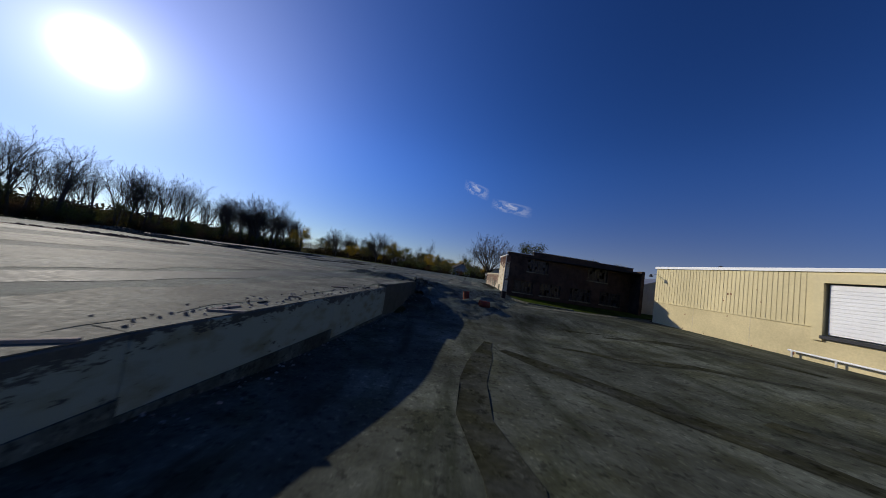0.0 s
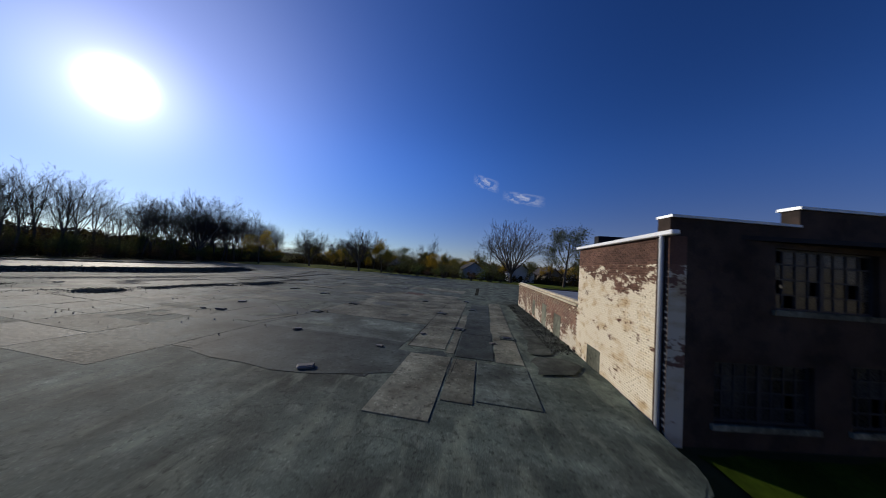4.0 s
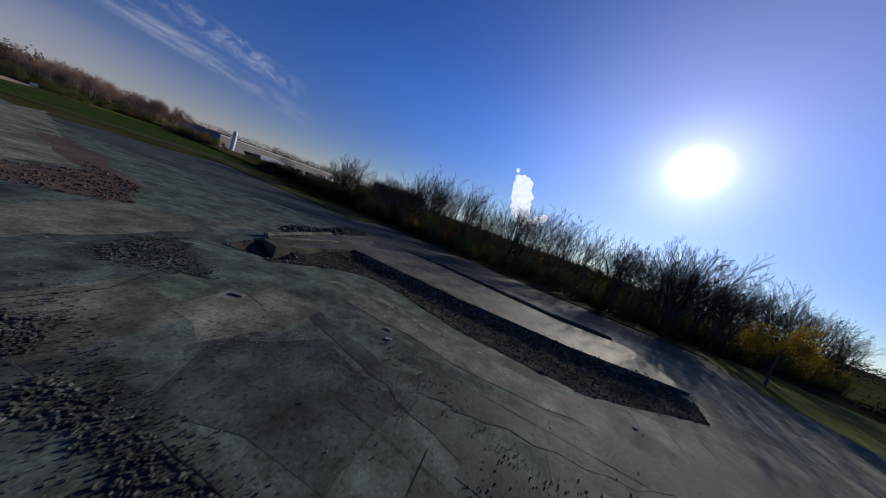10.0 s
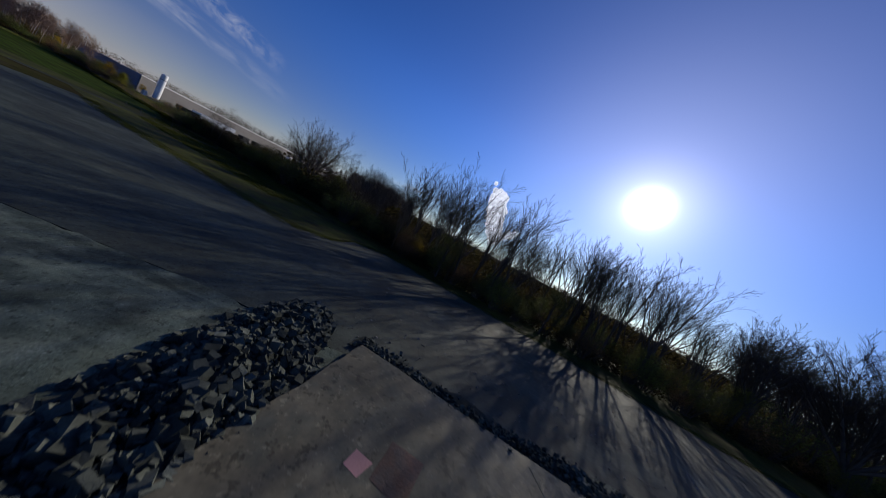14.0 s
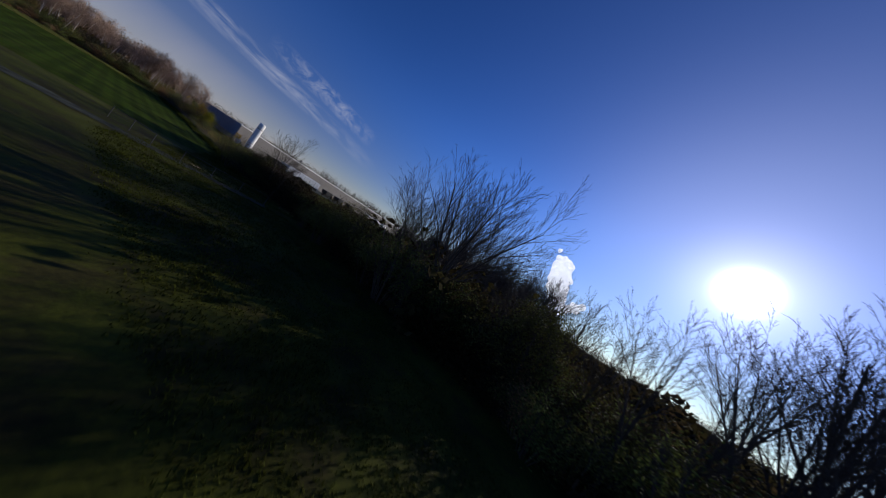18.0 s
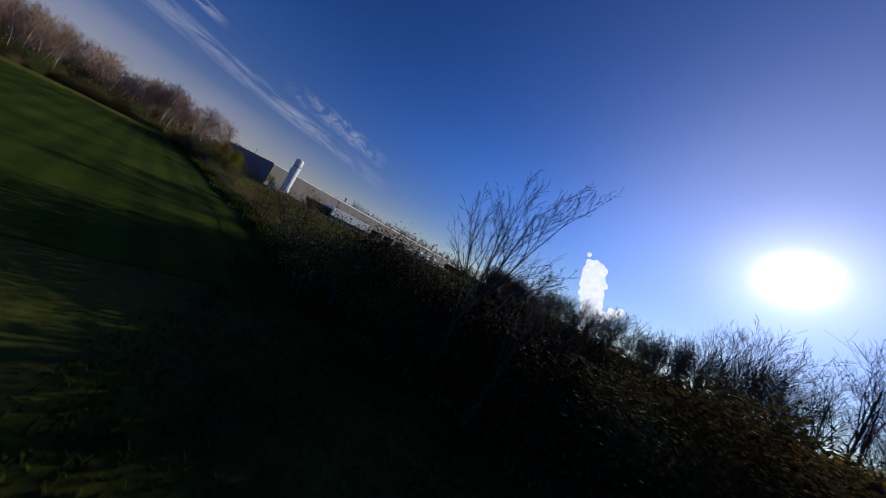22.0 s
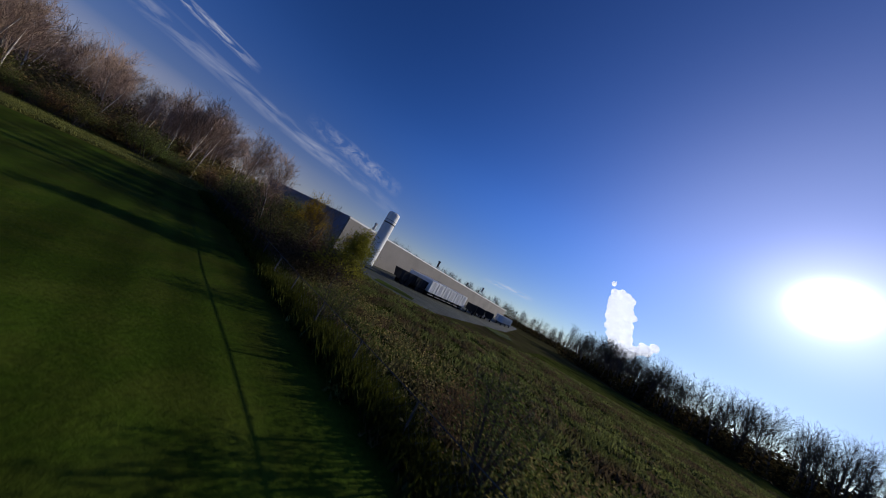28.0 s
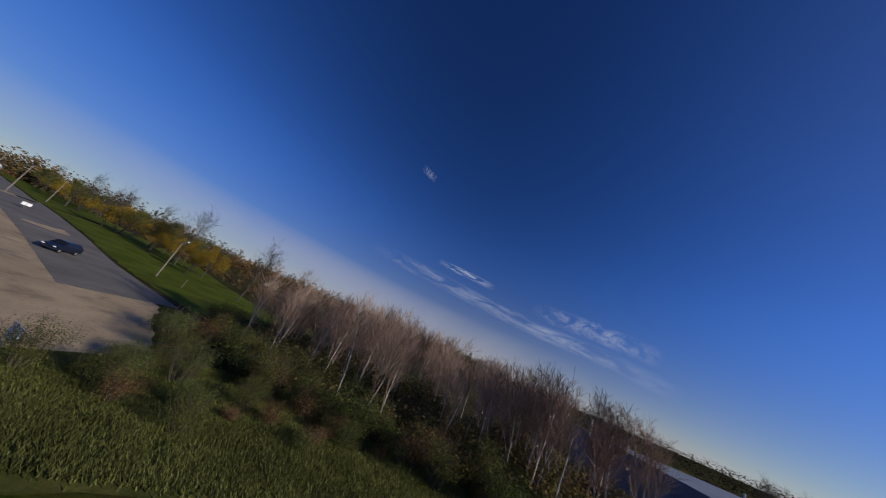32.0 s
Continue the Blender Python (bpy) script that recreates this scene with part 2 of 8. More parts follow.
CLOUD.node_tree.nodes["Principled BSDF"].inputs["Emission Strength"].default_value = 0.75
RUST = material("rusty_red_paint", (0.2, 0.043, 0.03), 0.75, 0.3, 4.0, 14, 0.3, (0.15, 0.06, 0.035), 0.52)
BLACK_PLASTIC = material("black_plastic", (0.015, 0.015, 0.017), 0.5, 0.2, 4.0, 14, 0.1)
WOOD_GREY = material("weathered_grey_timber", (0.24, 0.2, 0.16), 0.9, 0.25, 3.0, 14, 0.4)
MEADOW = material("dry_meadow", (0.055, 0.062, 0.014), 1.0, 0.5, 0.8, 8, 0.9, (0.035, 0.045, 0.01), 0.5, spec=0.0)
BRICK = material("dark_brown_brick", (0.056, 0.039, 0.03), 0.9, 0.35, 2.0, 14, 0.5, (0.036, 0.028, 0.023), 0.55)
SEAM = material("dirt_filled_joint", (0.034, 0.035, 0.029), 1.0, 0.4, 2.0, 12, 0.4, (0.04, 0.042, 0.03), 0.55, spec=0.0)
SILT = material("dried_pale_silt", (0.22, 0.2, 0.145), 0.9, 0.4, 2.4, 8, 0.3, (0.1, 0.105, 0.085), 0.5, spec=0.05)
YARD_MOSS = material("mossy_dark_dirt", (0.036, 0.037, 0.022), 1.0, 0.4, 0.9, 8, 0.5, (0.05, 0.053, 0.042), 0.52, spec=0.0, grit=3.0)
DAMP = material("mossy_damp_concrete", (0.05, 0.056, 0.033), 0.9, 0.4, 0.8, 6, 0.4, (0.075, 0.078, 0.056), 0.52)
COPING = material("cream_clay_coping", (0.55, 0.48, 0.34), 0.6, 0.15, 2.0, 8, 0.2, rand=0.1)
ROOF_TAR = material("black_roofing", (0.02, 0.02, 0.022), 0.8, 0.3, 2.0, 8, 0.4)
ROOF_BLUE = material("grey_roof_membrane", (0.2, 0.22, 0.25), 0.7, 0.2, 0.8, 6, 0.2)
CREAM = material("cream_painted_steel", (0.607, 0.521, 0.294), 0.55, 0.1, 0.8, 6, 0.1)
CREAM_BLOCK = material("cream_painted_block", (0.57, 0.484, 0.275), 0.8, 0.15, 1.0, 8, 0.3)
WHITE = material("white_paint", (0.78, 0.78, 0.76), 0.5, 0.08, 1.0, 8, 0.1)
STEEL = material("grey_steel", (0.35, 0.36, 0.37), 0.45, 0.15, 2.0, 10, 0.15, metal=0.6)
DARK_STEEL = material("dark_painted_steel", (0.035, 0.036, 0.04), 0.5, 0.2, 2.0, 10, 0.2)
SHED = material("grey_corrugated_steel", (0.3, 0.31, 0.3), 0.6, 0.15, 1.0, 8, 0.1)
WARE = material("taupe_wall_panel", (0.25, 0.23, 0.21), 0.75, 0.12, 0.6, 6, 0.1)
WARE_BLUE = material("slate_blue_panel", (0.16, 0.2, 0.27), 0.6, 0.12, 0.5, 5, 0.1)
BARK = material("grey_brown_bark", (0.075, 0.063, 0.053), 0.95, 0.3, 3.0, 20, 0.8, rand=0.25)
BARK_PALE = material("pale_birch_bark", (0.432, 0.384, 0.324), 0.9, 0.25, 3.0, 16, 0.5, rand=0.5)
TWIG = material("brown_twigs", (0.068, 0.055, 0.045), 0.95, 0.2, 3.0, 16, 0, rand=0.3)
TWIG_PALE = material("pinkish_grey_birch_twigs", (0.29, 0.2, 0.15), 0.95, 0.2, 3.0, 16, 0, rand=0.3)
LEAF_GREEN = material("dull_green_leaves", (0.1, 0.125, 0.03), 0.8, 0.2, 2.0, 8, 0, island=0.5, rand=0.2, thin=0.25)
LEAF_OLIVE = material("olive_leaves", (0.11, 0.112, 0.03), 0.8, 0.2, 2.0, 8, 0, island=0.5, rand=0.25, thin=0.25)
LEAF_LIME = material("yellow_green_leaves", (0.2, 0.19, 0.025), 0.8, 0.2, 2.0, 8, 0, island=0.5, rand=0.2, thin=0.5)
LEAF_YELLOW = material("yellow_leaves", (0.33, 0.22, 0.02), 0.8, 0.2, 2.0, 8, 0, island=0.45, rand=0.2, thin=0.45)
LEAF_RUST = material("rust_brown_leaves", (0.172, 0.098, 0.044), 0.85, 0.2, 2.0, 8, 0, island=0.5, rand=0.3, thin=0.2)

GRASS_BLADE = material("olive_grass_blades", (0.135, 0.15, 0.045), 0.9, 0.35, 0.5, 5, 0, (0.115, 0.082, 0.045), 0.53, spec=0.05, island=0.45, thin=0.4)
GRASS_LOW = material("low_rough_grass", (0.05, 0.057, 0.009), 0.95, 0.3, 0.5, 5, 0, spec=0.05, island=0.4, thin=0.4)
GRASS_STRAW = material("straw_grass_blades", (0.165, 0.17, 0.05), 0.9, 0.3, 0.5, 5, 0, spec=0.05, island=0.4, thin=0.4)
PLATE_CONCRETE = material("smooth_pale_concrete", (0.104, 0.093, 0.064), 0.74, 0.3, 0.8, 5, 0.3, (0.066, 0.068, 0.054), 0.55, spec=0.16, stain=(0.033, 0.035, 0.030), stain_scale=0.16, grit=2.6)
GREEN_PLATE = material("olive_steel_plate", (0.08, 0.085, 0.055), 0.6, 0.2, 2.0, 9, 0.2)
PINK = material("faded_pink_paint", (0.38, 0.2, 0.19), 0.7, 0.15, 2.0, 9, 0.2)
WHITE_DULL = material("dull_white_paint", (0.55, 0.55, 0.53), 0.7, 0.15, 0.8, 8, 0.15)
ROOF_PALE = material("pale_grey_metal_roof", (0.2, 0.21, 0.21), 0.6, 0.2, 0.6, 6, 0.1)
ROOF_SHINGLE = material("dark_roof_shingle", (0.06, 0.055, 0.055), 0.9, 0.25, 1.0, 9, 0.3, rand=0.3)
HOUSE_BLUE = material("blue_grey_clapboard", (0.25, 0.3, 0.36), 0.7, 0.12, 0.8, 8, 0.2)
HOUSE_TAN = material("tan_clapboard", (0.38, 0.31, 0.22), 0.7, 0.12, 0.8, 8, 0.2)
NAVY = material("dark_blue_car_paint", (0.01, 0.014, 0.03), 0.25, 0.1, 1.0, 9, 0, spec=0.6)
BLACK_GLASS = material("dark_tinted_glass", (0.012, 0.014, 0.016), 0.12, 0.1, 1.0, 8, 0, spec=0.7)
GALV = material("galvanised_wire", (0.07, 0.072, 0.075), 0.6, 0.15, 2.0, 10, 0, metal=0.2)
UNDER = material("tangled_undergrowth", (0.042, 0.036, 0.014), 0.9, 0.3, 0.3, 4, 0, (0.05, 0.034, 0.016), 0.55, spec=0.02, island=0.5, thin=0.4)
# near-black filler hidden in the thicket, added to block the sun
SHADE_FILL = material("thicket_shade_fill", (0.022, 0.017, 0.011), 1.0, 0.3, 0.5, 6, 0, (0.03, 0.024, 0.012), 0.55, spec=0.0, island=0.4)
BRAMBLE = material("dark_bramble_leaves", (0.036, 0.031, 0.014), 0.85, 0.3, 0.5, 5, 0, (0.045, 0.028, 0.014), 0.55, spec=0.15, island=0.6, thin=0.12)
BRUSH = material("brown_bare_brush", (0.085, 0.06, 0.042), 0.95, 0.3, 0.5, 5, 0, (0.07, 0.06, 0.03), 0.56, spec=0.02, island=0.55, thin=0.15)
# olive-brown scrub: UNDER brightened in its colour for the wood's sunlit face
UNDER_SUNLIT = material("sunlit_olive_brown_scrub", (0.21, 0.175, 0.065), 0.9, 0.3, 0.3, 4, 0, (0.18, 0.11, 0.055), 0.55, spec=0.02, island=0.5, thin=0.4)
BELT_GROUND = material("straw_green_sward", (0.11, 0.105, 0.028), 1.0, 0.4, 0.8, 8, 0.9, (0.072, 0.079, 0.02), 0.5, spec=0.0)


def flaking(name, paint, bare, share, top, spread):
    """Old paint that has come off a wall in ragged horizontal flakes, most of it towards the wall's top."""
    m = material(name, bare, 0.88, 0.3, 2.0, 14, 0.5, None, rand=0.3, island=0.32)
    nt = m.node_tree
    link = nt.links.new
    bsdf = nt.nodes["Principled BSDF"]
    brick_colour = bsdf.inputs["Base Color"].links[0].from_socket
    geo, stretch = nt.nodes.new("ShaderNodeNewGeometry"), nt.nodes.new("ShaderNodeMapping")
    stretch.inputs["Scale"].default_value = (0.8, 0.8, 1.7)
    link(geo.outputs["Position"], stretch.inputs["Vector"])
    value = None
    for scale, weight in ((0.75, 0.45), (3.2, 0.4), (13.0, 0.28)):
        n, w = nt.nodes.new("ShaderNodeTexNoise"), nt.nodes.new("ShaderNodeMath")
        n.inputs["Scale"].default_value, n.inputs["Detail"].default_value, n.inputs["Roughness"].default_value = scale, 4.0, 0.6
        link(stretch.outputs[0], n.inputs["Vector"])
        w.operation = "MULTIPLY_ADD"
        link(n.outputs["Fac"], w.inputs[0])
        w.inputs[1].default_value = weight
        w.inputs[2].default_value = 0.0
        if value:
            link(value, w.inputs[2])
        value = w.outputs[0]
    height, wear, edge = nt.nodes.new("ShaderNodeSeparateXYZ"), nt.nodes.new("ShaderNodeMapRange"), nt.nodes.new("ShaderNodeMapRange")
    link(geo.outputs["Position"], height.inputs[0])
    wear.inputs["From Min"].default_value, wear.inputs["From Max"].default_value = top - spread, top
    wear.inputs["To Min"].default_value, wear.inputs["To Max"].default_value = 0.0, 0.16
    link(height.outputs[2], wear.inputs["Value"])
    total = nt.nodes.new("ShaderNodeMath")
    link(value, total.inputs[0])
    link(wear.outputs[0], total.inputs[1])
    edge.inputs["From Min"].default_value, edge.inputs["From Max"].default_value = share - 0.012, share + 0.012
    link(total.outputs[0], edge.inputs["Value"])
    mix = nt.nodes.new("ShaderNodeMix")
    mix.data_type = "RGBA"
    link(edge.outputs[0], mix.inputs[0])
    dirt, tone = nt.nodes.new("ShaderNodeTexNoise"), nt.nodes.new("ShaderNodeMix")
    dirt.inputs["Scale"].default_value, dirt.inputs["Detail"].default_value = 1.6, 6.0
    link(stretch.outputs[0], dirt.inputs["Vector"])
    tone.data_type = "RGBA"
    tone.inputs[6].default_value, tone.inputs[7].default_value = (*paint, 1), (paint[0] * 0.72, paint[1] * 0.6, paint[2] * 0.45, 1)
    ramp = nt.nodes.new("ShaderNodeMapRange")
    ramp.inputs["From Min"].default_value, ramp.inputs["From Max"].default_value = 0.48, 0.7
    link(dirt.outputs["Fac"], ramp.inputs["Value"])
    link(ramp.outputs[0], tone.inputs[0])
    link(tone.outputs[2], mix.inputs[6])
    link(brick_colour, mix.inputs[7])
    link(mix.outputs[2], bsdf.inputs["Base Color"])
    return m


DOCK_PAINT = flaking("peeling_grey_paint", (0.25, 0.3, 0.235), (0.075, 0.08, 0.066), 0.668, 0.26, 0.42)
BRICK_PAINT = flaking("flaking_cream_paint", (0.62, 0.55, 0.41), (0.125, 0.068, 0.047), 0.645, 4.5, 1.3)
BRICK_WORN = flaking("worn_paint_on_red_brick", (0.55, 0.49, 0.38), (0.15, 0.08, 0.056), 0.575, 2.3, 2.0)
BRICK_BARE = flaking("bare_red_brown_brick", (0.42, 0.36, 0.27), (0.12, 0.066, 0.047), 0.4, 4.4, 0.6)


# ---- mesh helpers ----
def part(name, bm, mat, parent, label=""):
    """Link a bmesh as one mesh object under a thing or a part."""
    me = bpy.data.meshes.new(name)
    bm.normal_update()
    bm.to_mesh(me)
    bm.free()
    me.materials.append(mat)
    ob = new(name, me)
    ob.parent = parent
    if label:
        ob["label"] = label
    return ob


def sheet(name, verts, faces, mat, parent=None, label="", smooth=False):
    me = bpy.data.meshes.new(name)
    me.from_pydata(verts, [], faces)
    if smooth:
        me.polygons.foreach_set("use_smooth", [True] * len(me.polygons))
    me.materials.append(mat)
    me.update()
    ob = new(name, me)
    ob.parent = parent
    if label:
        ob["label"] = label
    return ob


def thing(name, m, label, category, group="", kind=""):
    ob = new(name)
    ob.matrix_basis = m if isinstance(m, Matrix) else Matrix.Translation(m)
    return tagged(ob, label, category, group, kind)


def block(bm, a, b, m=None, bevel=0.0):
    """A box between two corners, turned by m, its edges bevelled."""
    cx, cy, cz = [(p + q) / 2 for p, q in zip(a, b)]
    sx, sy, sz = [abs(q - p) for p, q in zip(a, b)]
    mm = (m or Matrix()) @ Matrix.Translation((cx, cy, cz)) @ Matrix.Diagonal((sx, sy, sz, 1))
    r = bmesh.ops.create_cube(bm, size=1, matrix=mm)
    if bevel:
        edges = list({e for v in r["verts"] for e in v.link_edges})
        bmesh.ops.bevel(bm, geom=edges, offset=bevel, segments=1, affect="EDGES")
    return bm


def tube(bm, a, b, r0, r1, n=10, caps=True):
    a, b = Vector(a), Vector(b)
    q = (b - a).to_track_quat("Z", "Y").to_matrix().to_4x4()
    bmesh.ops.create_cone(bm, cap_ends=caps, segments=n, radius1=r0, radius2=r1, depth=(b - a).length,
                          matrix=Matrix.Translation((a + b) / 2) @ q)
    return bm


def lathe(bm, profile, n=20, m=None, caps=True):
    """A round body from (radius, height) pairs."""
    m = m or Matrix()
    rings = []
    for r, z in profile:
        rings.append([bm.verts.new(m @ Vector((r * math.cos(2 * math.pi * i / n), r * math.sin(2 * math.pi * i / n), z))) for i in range(n)])
    for p, q in zip(rings, rings[1:]):
        for i in range(n):
            bm.faces.new((p[i], p[(i + 1) % n], q[(i + 1) % n], q[i]))
    if caps and profile[0][0] > 0.001:
        bm.faces.new(rings[0][::-1])
    if caps and profile[-1][0] > 0.001:
        bm.faces.new(rings[-1])
    return bm


def smooth01(a, b, x):
    u = min(max((x - a) / (b - a), 0.0), 1.0)
    return u * u * (3 - 2 * u)


def inside(p, poly):
    x, y = p
    ok = False
    for (x0, y0), (x1, y1) in zip(poly, poly[1:] + poly[:1]):
        if (y0 > y) != (y1 > y) and x < (x1 - x0) * (y - y0) / (y1 - y0) + x0:
            ok = not ok
    return ok


import itertools
from mathutils import geometry

# ---- ground ----
DOCK = [(-5.6, -30.0), (-4.4, 4.0), (-3.1, 16.0), (-2.07, 22.6)]      # line of the dock wall, from behind the start


def land_z(x, y):
    """Height of the natural ground; the factory floor lies at 0 above it."""
    z = -0.35 - 0.45 * smooth01(-56, -78, x)
    if -48 < x < -26 and 41 < y < 84:
        z -= 0.9
    if x > -9:
        yard = smooth01(-8, -6, x) * smooth01(40, 30, y) * smooth01(70, 50, x)
        z -= yard * (0.22 + smooth01(23, 18, y) * smooth01(20, 6, x) * (0.2 + 0.6 * smooth01(0, 9, y) + 0.12 * smooth01(9, 17, y)))
    return z


def grid_sheet(name, xs, ys, zf, mat, keep=None, lift=0.0, label="", parent=None):
    vi, verts, faces = {}, [], []
    for i in range(len(xs) - 1):
        for j in range(len(ys) - 1):
            if keep and not keep((xs[i] + xs[i + 1]) / 2, (ys[j] + ys[j + 1]) / 2):
                continue
            f = []
            for a, b in ((i, j), (i + 1, j), (i + 1, j + 1), (i, j + 1)):
                if (a, b) not in vi:
                    vi[a, b] = len(verts)
                    verts.append((xs[a], ys[b], zf(xs[a], ys[b]) + lift))
                f.append(vi[a, b])
            faces.append(f)
    return sheet(name, verts, faces, mat, parent, label, smooth=True)


def steps(*runs):
    out = []
    for a, b, s in runs:
        n = max(1, round((b - a) / s))
        out += [a + (b - a) * k / n for k in range(n)]
    return out + [runs[-1][1]]


gx = steps((-2800, -600, 300), (-600, -300, 50), (-300, 60, 3), (60, 300, 40), (300, 2800, 300))
gy = steps((-2800, -600, 300), (-600, -300, 50), (-300, -130, 10), (-130, 210, 3), (210, 400, 30), (400, 2800, 300))
def patch(name, poly, mat, zf=land_z, lift=0.03, step=6.0, jitter=0.25, seed=1, label="", parent=None):
    """A sheet of one surface with an uneven outline, draped over the ground."""
    rng = random.Random(seed)
    pts = []
    for (x0, y0), (x1, y1) in zip(poly, poly[1:] + poly[:1]):
        d = math.hypot(x1 - x0, y1 - y0)
        n = max(1, int(d / max(jitter * 3, 0.4)))
        for k in range(n):
            w = 0 if k == 0 else 1
            ox, oy = (y1 - y0) / d * jitter, -(x1 - x0) / d * jitter
            j = noise.noise((x0 + (x1 - x0) * k / n * 1.3, y0 + (y1 - y0) * k / n * 1.3, seed)) * 1.5 + rng.uniform(-0.4, 0.4)
            pts.append((x0 + (x1 - x0) * k / n + ox * j * w, y0 + (y1 - y0) * k / n + oy * j * w))
    n = len(pts)
    xs, ys = [p[0] for p in pts], [p[1] for p in pts]
    inner = []
    y = min(ys) + step / 2
    while y < max(ys):
        x = min(xs) + step / 2
        while x < max(xs):
            if inside((x, y), pts):
                inner.append((x, y))
            x += step
        y += step
    vs, _, fs, *_ = geometry.delaunay_2d_cdt([Vector(p) for p in pts + inner], [(i, (i + 1) % n) for i in range(n)], [], 1, 1e-4)
    verts = [(v.x, v.y, zf(v.x, v.y) + lift) for v in vs]
    faces = []
    for f in fs:
        a, b, c = [Vector(verts[i][:2]) for i in f]
        faces.append(f if (b - a).cross(c - a) > 0 else f[::-1])
    return sheet(name, verts, faces, mat, parent, label, smooth=False)


YARD_EDGE = [(-4.6, -30), (-4.4, 4), (-3.1, 16), (-1.2, 26), (4, 30), (9, 34.4), (26, 32), (24.2, 30.9), (27.4, -18), (40, -40), (-4, -40)]


def subsoil(x, y):
    return land_z(x, y) - (0.3 if -6 < x < 42 and -42 < y < 36 and inside((x, y), YARD_EDGE) else 0.0)


tagged(grid_sheet("ground", gx, gy, subsoil, LAND), "rough autumn land of weeds and bare soil reaching the horizon", "ground", kind="structure")

ASPH_EDGE = [(-62, 105), (-68, 86), (-76.5, 66), (-81.5, 52), (-84, 43), (-81.6, 38.4), (-76.5, 37.2), (-74.2, 34), (-75.8, 28), (-80, 15.4), (-85, 0), (-88.5, -7)]
tagged(patch("pavement_west", [(-46, 112), (-53, 118)] + ASPH_EDGE + [(-70, -12), (-45, -18), (-5.5, -30), (-5.5, 60), (-46, 90)], ASPHALT, jitter=0.2, lift=0.02),
       "old grey asphalt yard between the slab and the grass", "pavement", kind="structure")
yard = patch("road_yard", YARD_EDGE, YARD, jitter=0.15, lift=0.02, step=1.2)
tagged(yard,
       "dusty grey yard with worn tracks and moss", "yard", kind="structure")
tagged(patch("rough_grass", [(x + 0.9, y) for x, y in ASPH_EDGE] + [(-92, -15), (-84, -24), (-60, -45), (-30, -60), (-30, -90), (-104, -97), (-112, -104), (-150, -96), (-152, -80), (-146, -62),
             (-165, -46), (-215, -25), (-200, 10), (-160, 22), (-118, 20), (-106, 40), (-100, 64), (-90, 92), (-84, 130), (-60, 130)], ROUGH_GRASS, jitter=0.6, lift=0.03, step=8),
       "rough uncut autumn grass", "grass", kind="structure")
LAWN_W = [(-112.5, -15), (-118.4, -26), (-121.2, -33), (-124.2, -41), (-128, -50), (-130.6, -57), (-134.8, -67), (-138, -78), (-140, -83)]
tagged(patch("lawn", LAWN_W + [(-133, -86), (-124.5, -89), (-117, -88), (-108, -86), (-90, -80), (-60, -70), (-40, -60), (-50, -52), (-80, -40), (-97, -28), (-106, -19.5)],
             LAWN, jitter=0.3, lift=0.05, step=8), "mown green lawn with faint mowing stripes", "lawn", kind="structure")
tagged(patch("meadow", LAWN_W[::-1] + [(-108, -3), (-120, 8), (-160, 14), (-205, 4), (-215, -25), (-190, -40), (-165, -46), (-152, -56), (-146, -62), (-150, -80), (-141, -90)],
             MEADOW, jitter=0.5, lift=0.045, step=8), "dry olive meadow of long tufted grass", "meadow", kind="structure")
tagged(patch("grass_belt", [(-139, -83), (-133, -86.2), (-124, -89.2), (-116, -88.2), (-108, -86.5), (-104, -96), (-112, -105), (-120, -106), (-134, -100), (-147, -94)],
             BELT_GROUND, jitter=0.5, lift=0.06, step=5), "tall straw-green grass along the wood", "meadow", kind="structure")
tagged(patch("verge_north", [(-62, 103), (-47, 101), (-16, 107), (21, 99), (21.6, 83), (14, 67), (23, 66), (70, 78), (70, 124), (10, 118), (-20, 121), (-30, 138), (-52, 140), (-72, 128)],
             LAWN_SUNLIT, jitter=0.4, lift=0.04, step=8), "sunlit green grass strip along the north edge", "grass", kind="structure")
tagged(patch("lawn_front", [(9.6, 34.6), (10.5, 29.3), (12, 28.3), (17, 29.4), (24, 32.0), (29, 35), (34, 38.6), (28.5, 39.6), (27.0, 37.7), (9.4, 36.2)], LAWN, jitter=0.12, lift=0.035, step=2),
       "small green lawn before the brick block", "lawn", kind="structure")
tagged(patch("pavement_strip", [(6.9, 25.5), (7.6, 24.6), (19.5, 28.5), (22, 30.5), (18.1, 29.4)], CONCRETE_PALE, jitter=0.08, lift=0.05, step=2),
       "pale concrete strip in the yard", "pavement", kind="structure")
tagged(patch("parking_west", [(-151, -66.5), (-152, -61), (-155, -57), (-172, -54), (-200, -49), (-296, -46), (-296, -55.5), (-165, -80), (-158, -74)], ASPHALT, jitter=0.15, lift=0.06, step=8),
       "dark asphalt loading yard beside the long warehouse", "pavement", kind="structure")
tagged(patch("sand_lot", [(-104.8, -97), (-109.2, -97.7), (-110.4, -101.1), (-102.9, -114), (-99.5, -121), (-82, -136), (-55, -160), (10, -215), (40, -190), (-60, -95), (-95, -88)], SAND, jitter=0.3, lift=0.05, step=8),
       "pale sandy gravel parking lot", "parking lot", kind="structure")
tagged(patch("road", [(-100, -124.5), (-80, -141.5), (-30, -189), (81, -287), (180, -375), (190, -365), (92, -277), (-20, -179), (-73, -133), (-93, -114.5)], ASPHALT_GREY, jitter=0.1, lift=0.07, step=10),
       "grey asphalt side road", "road", kind="structure")
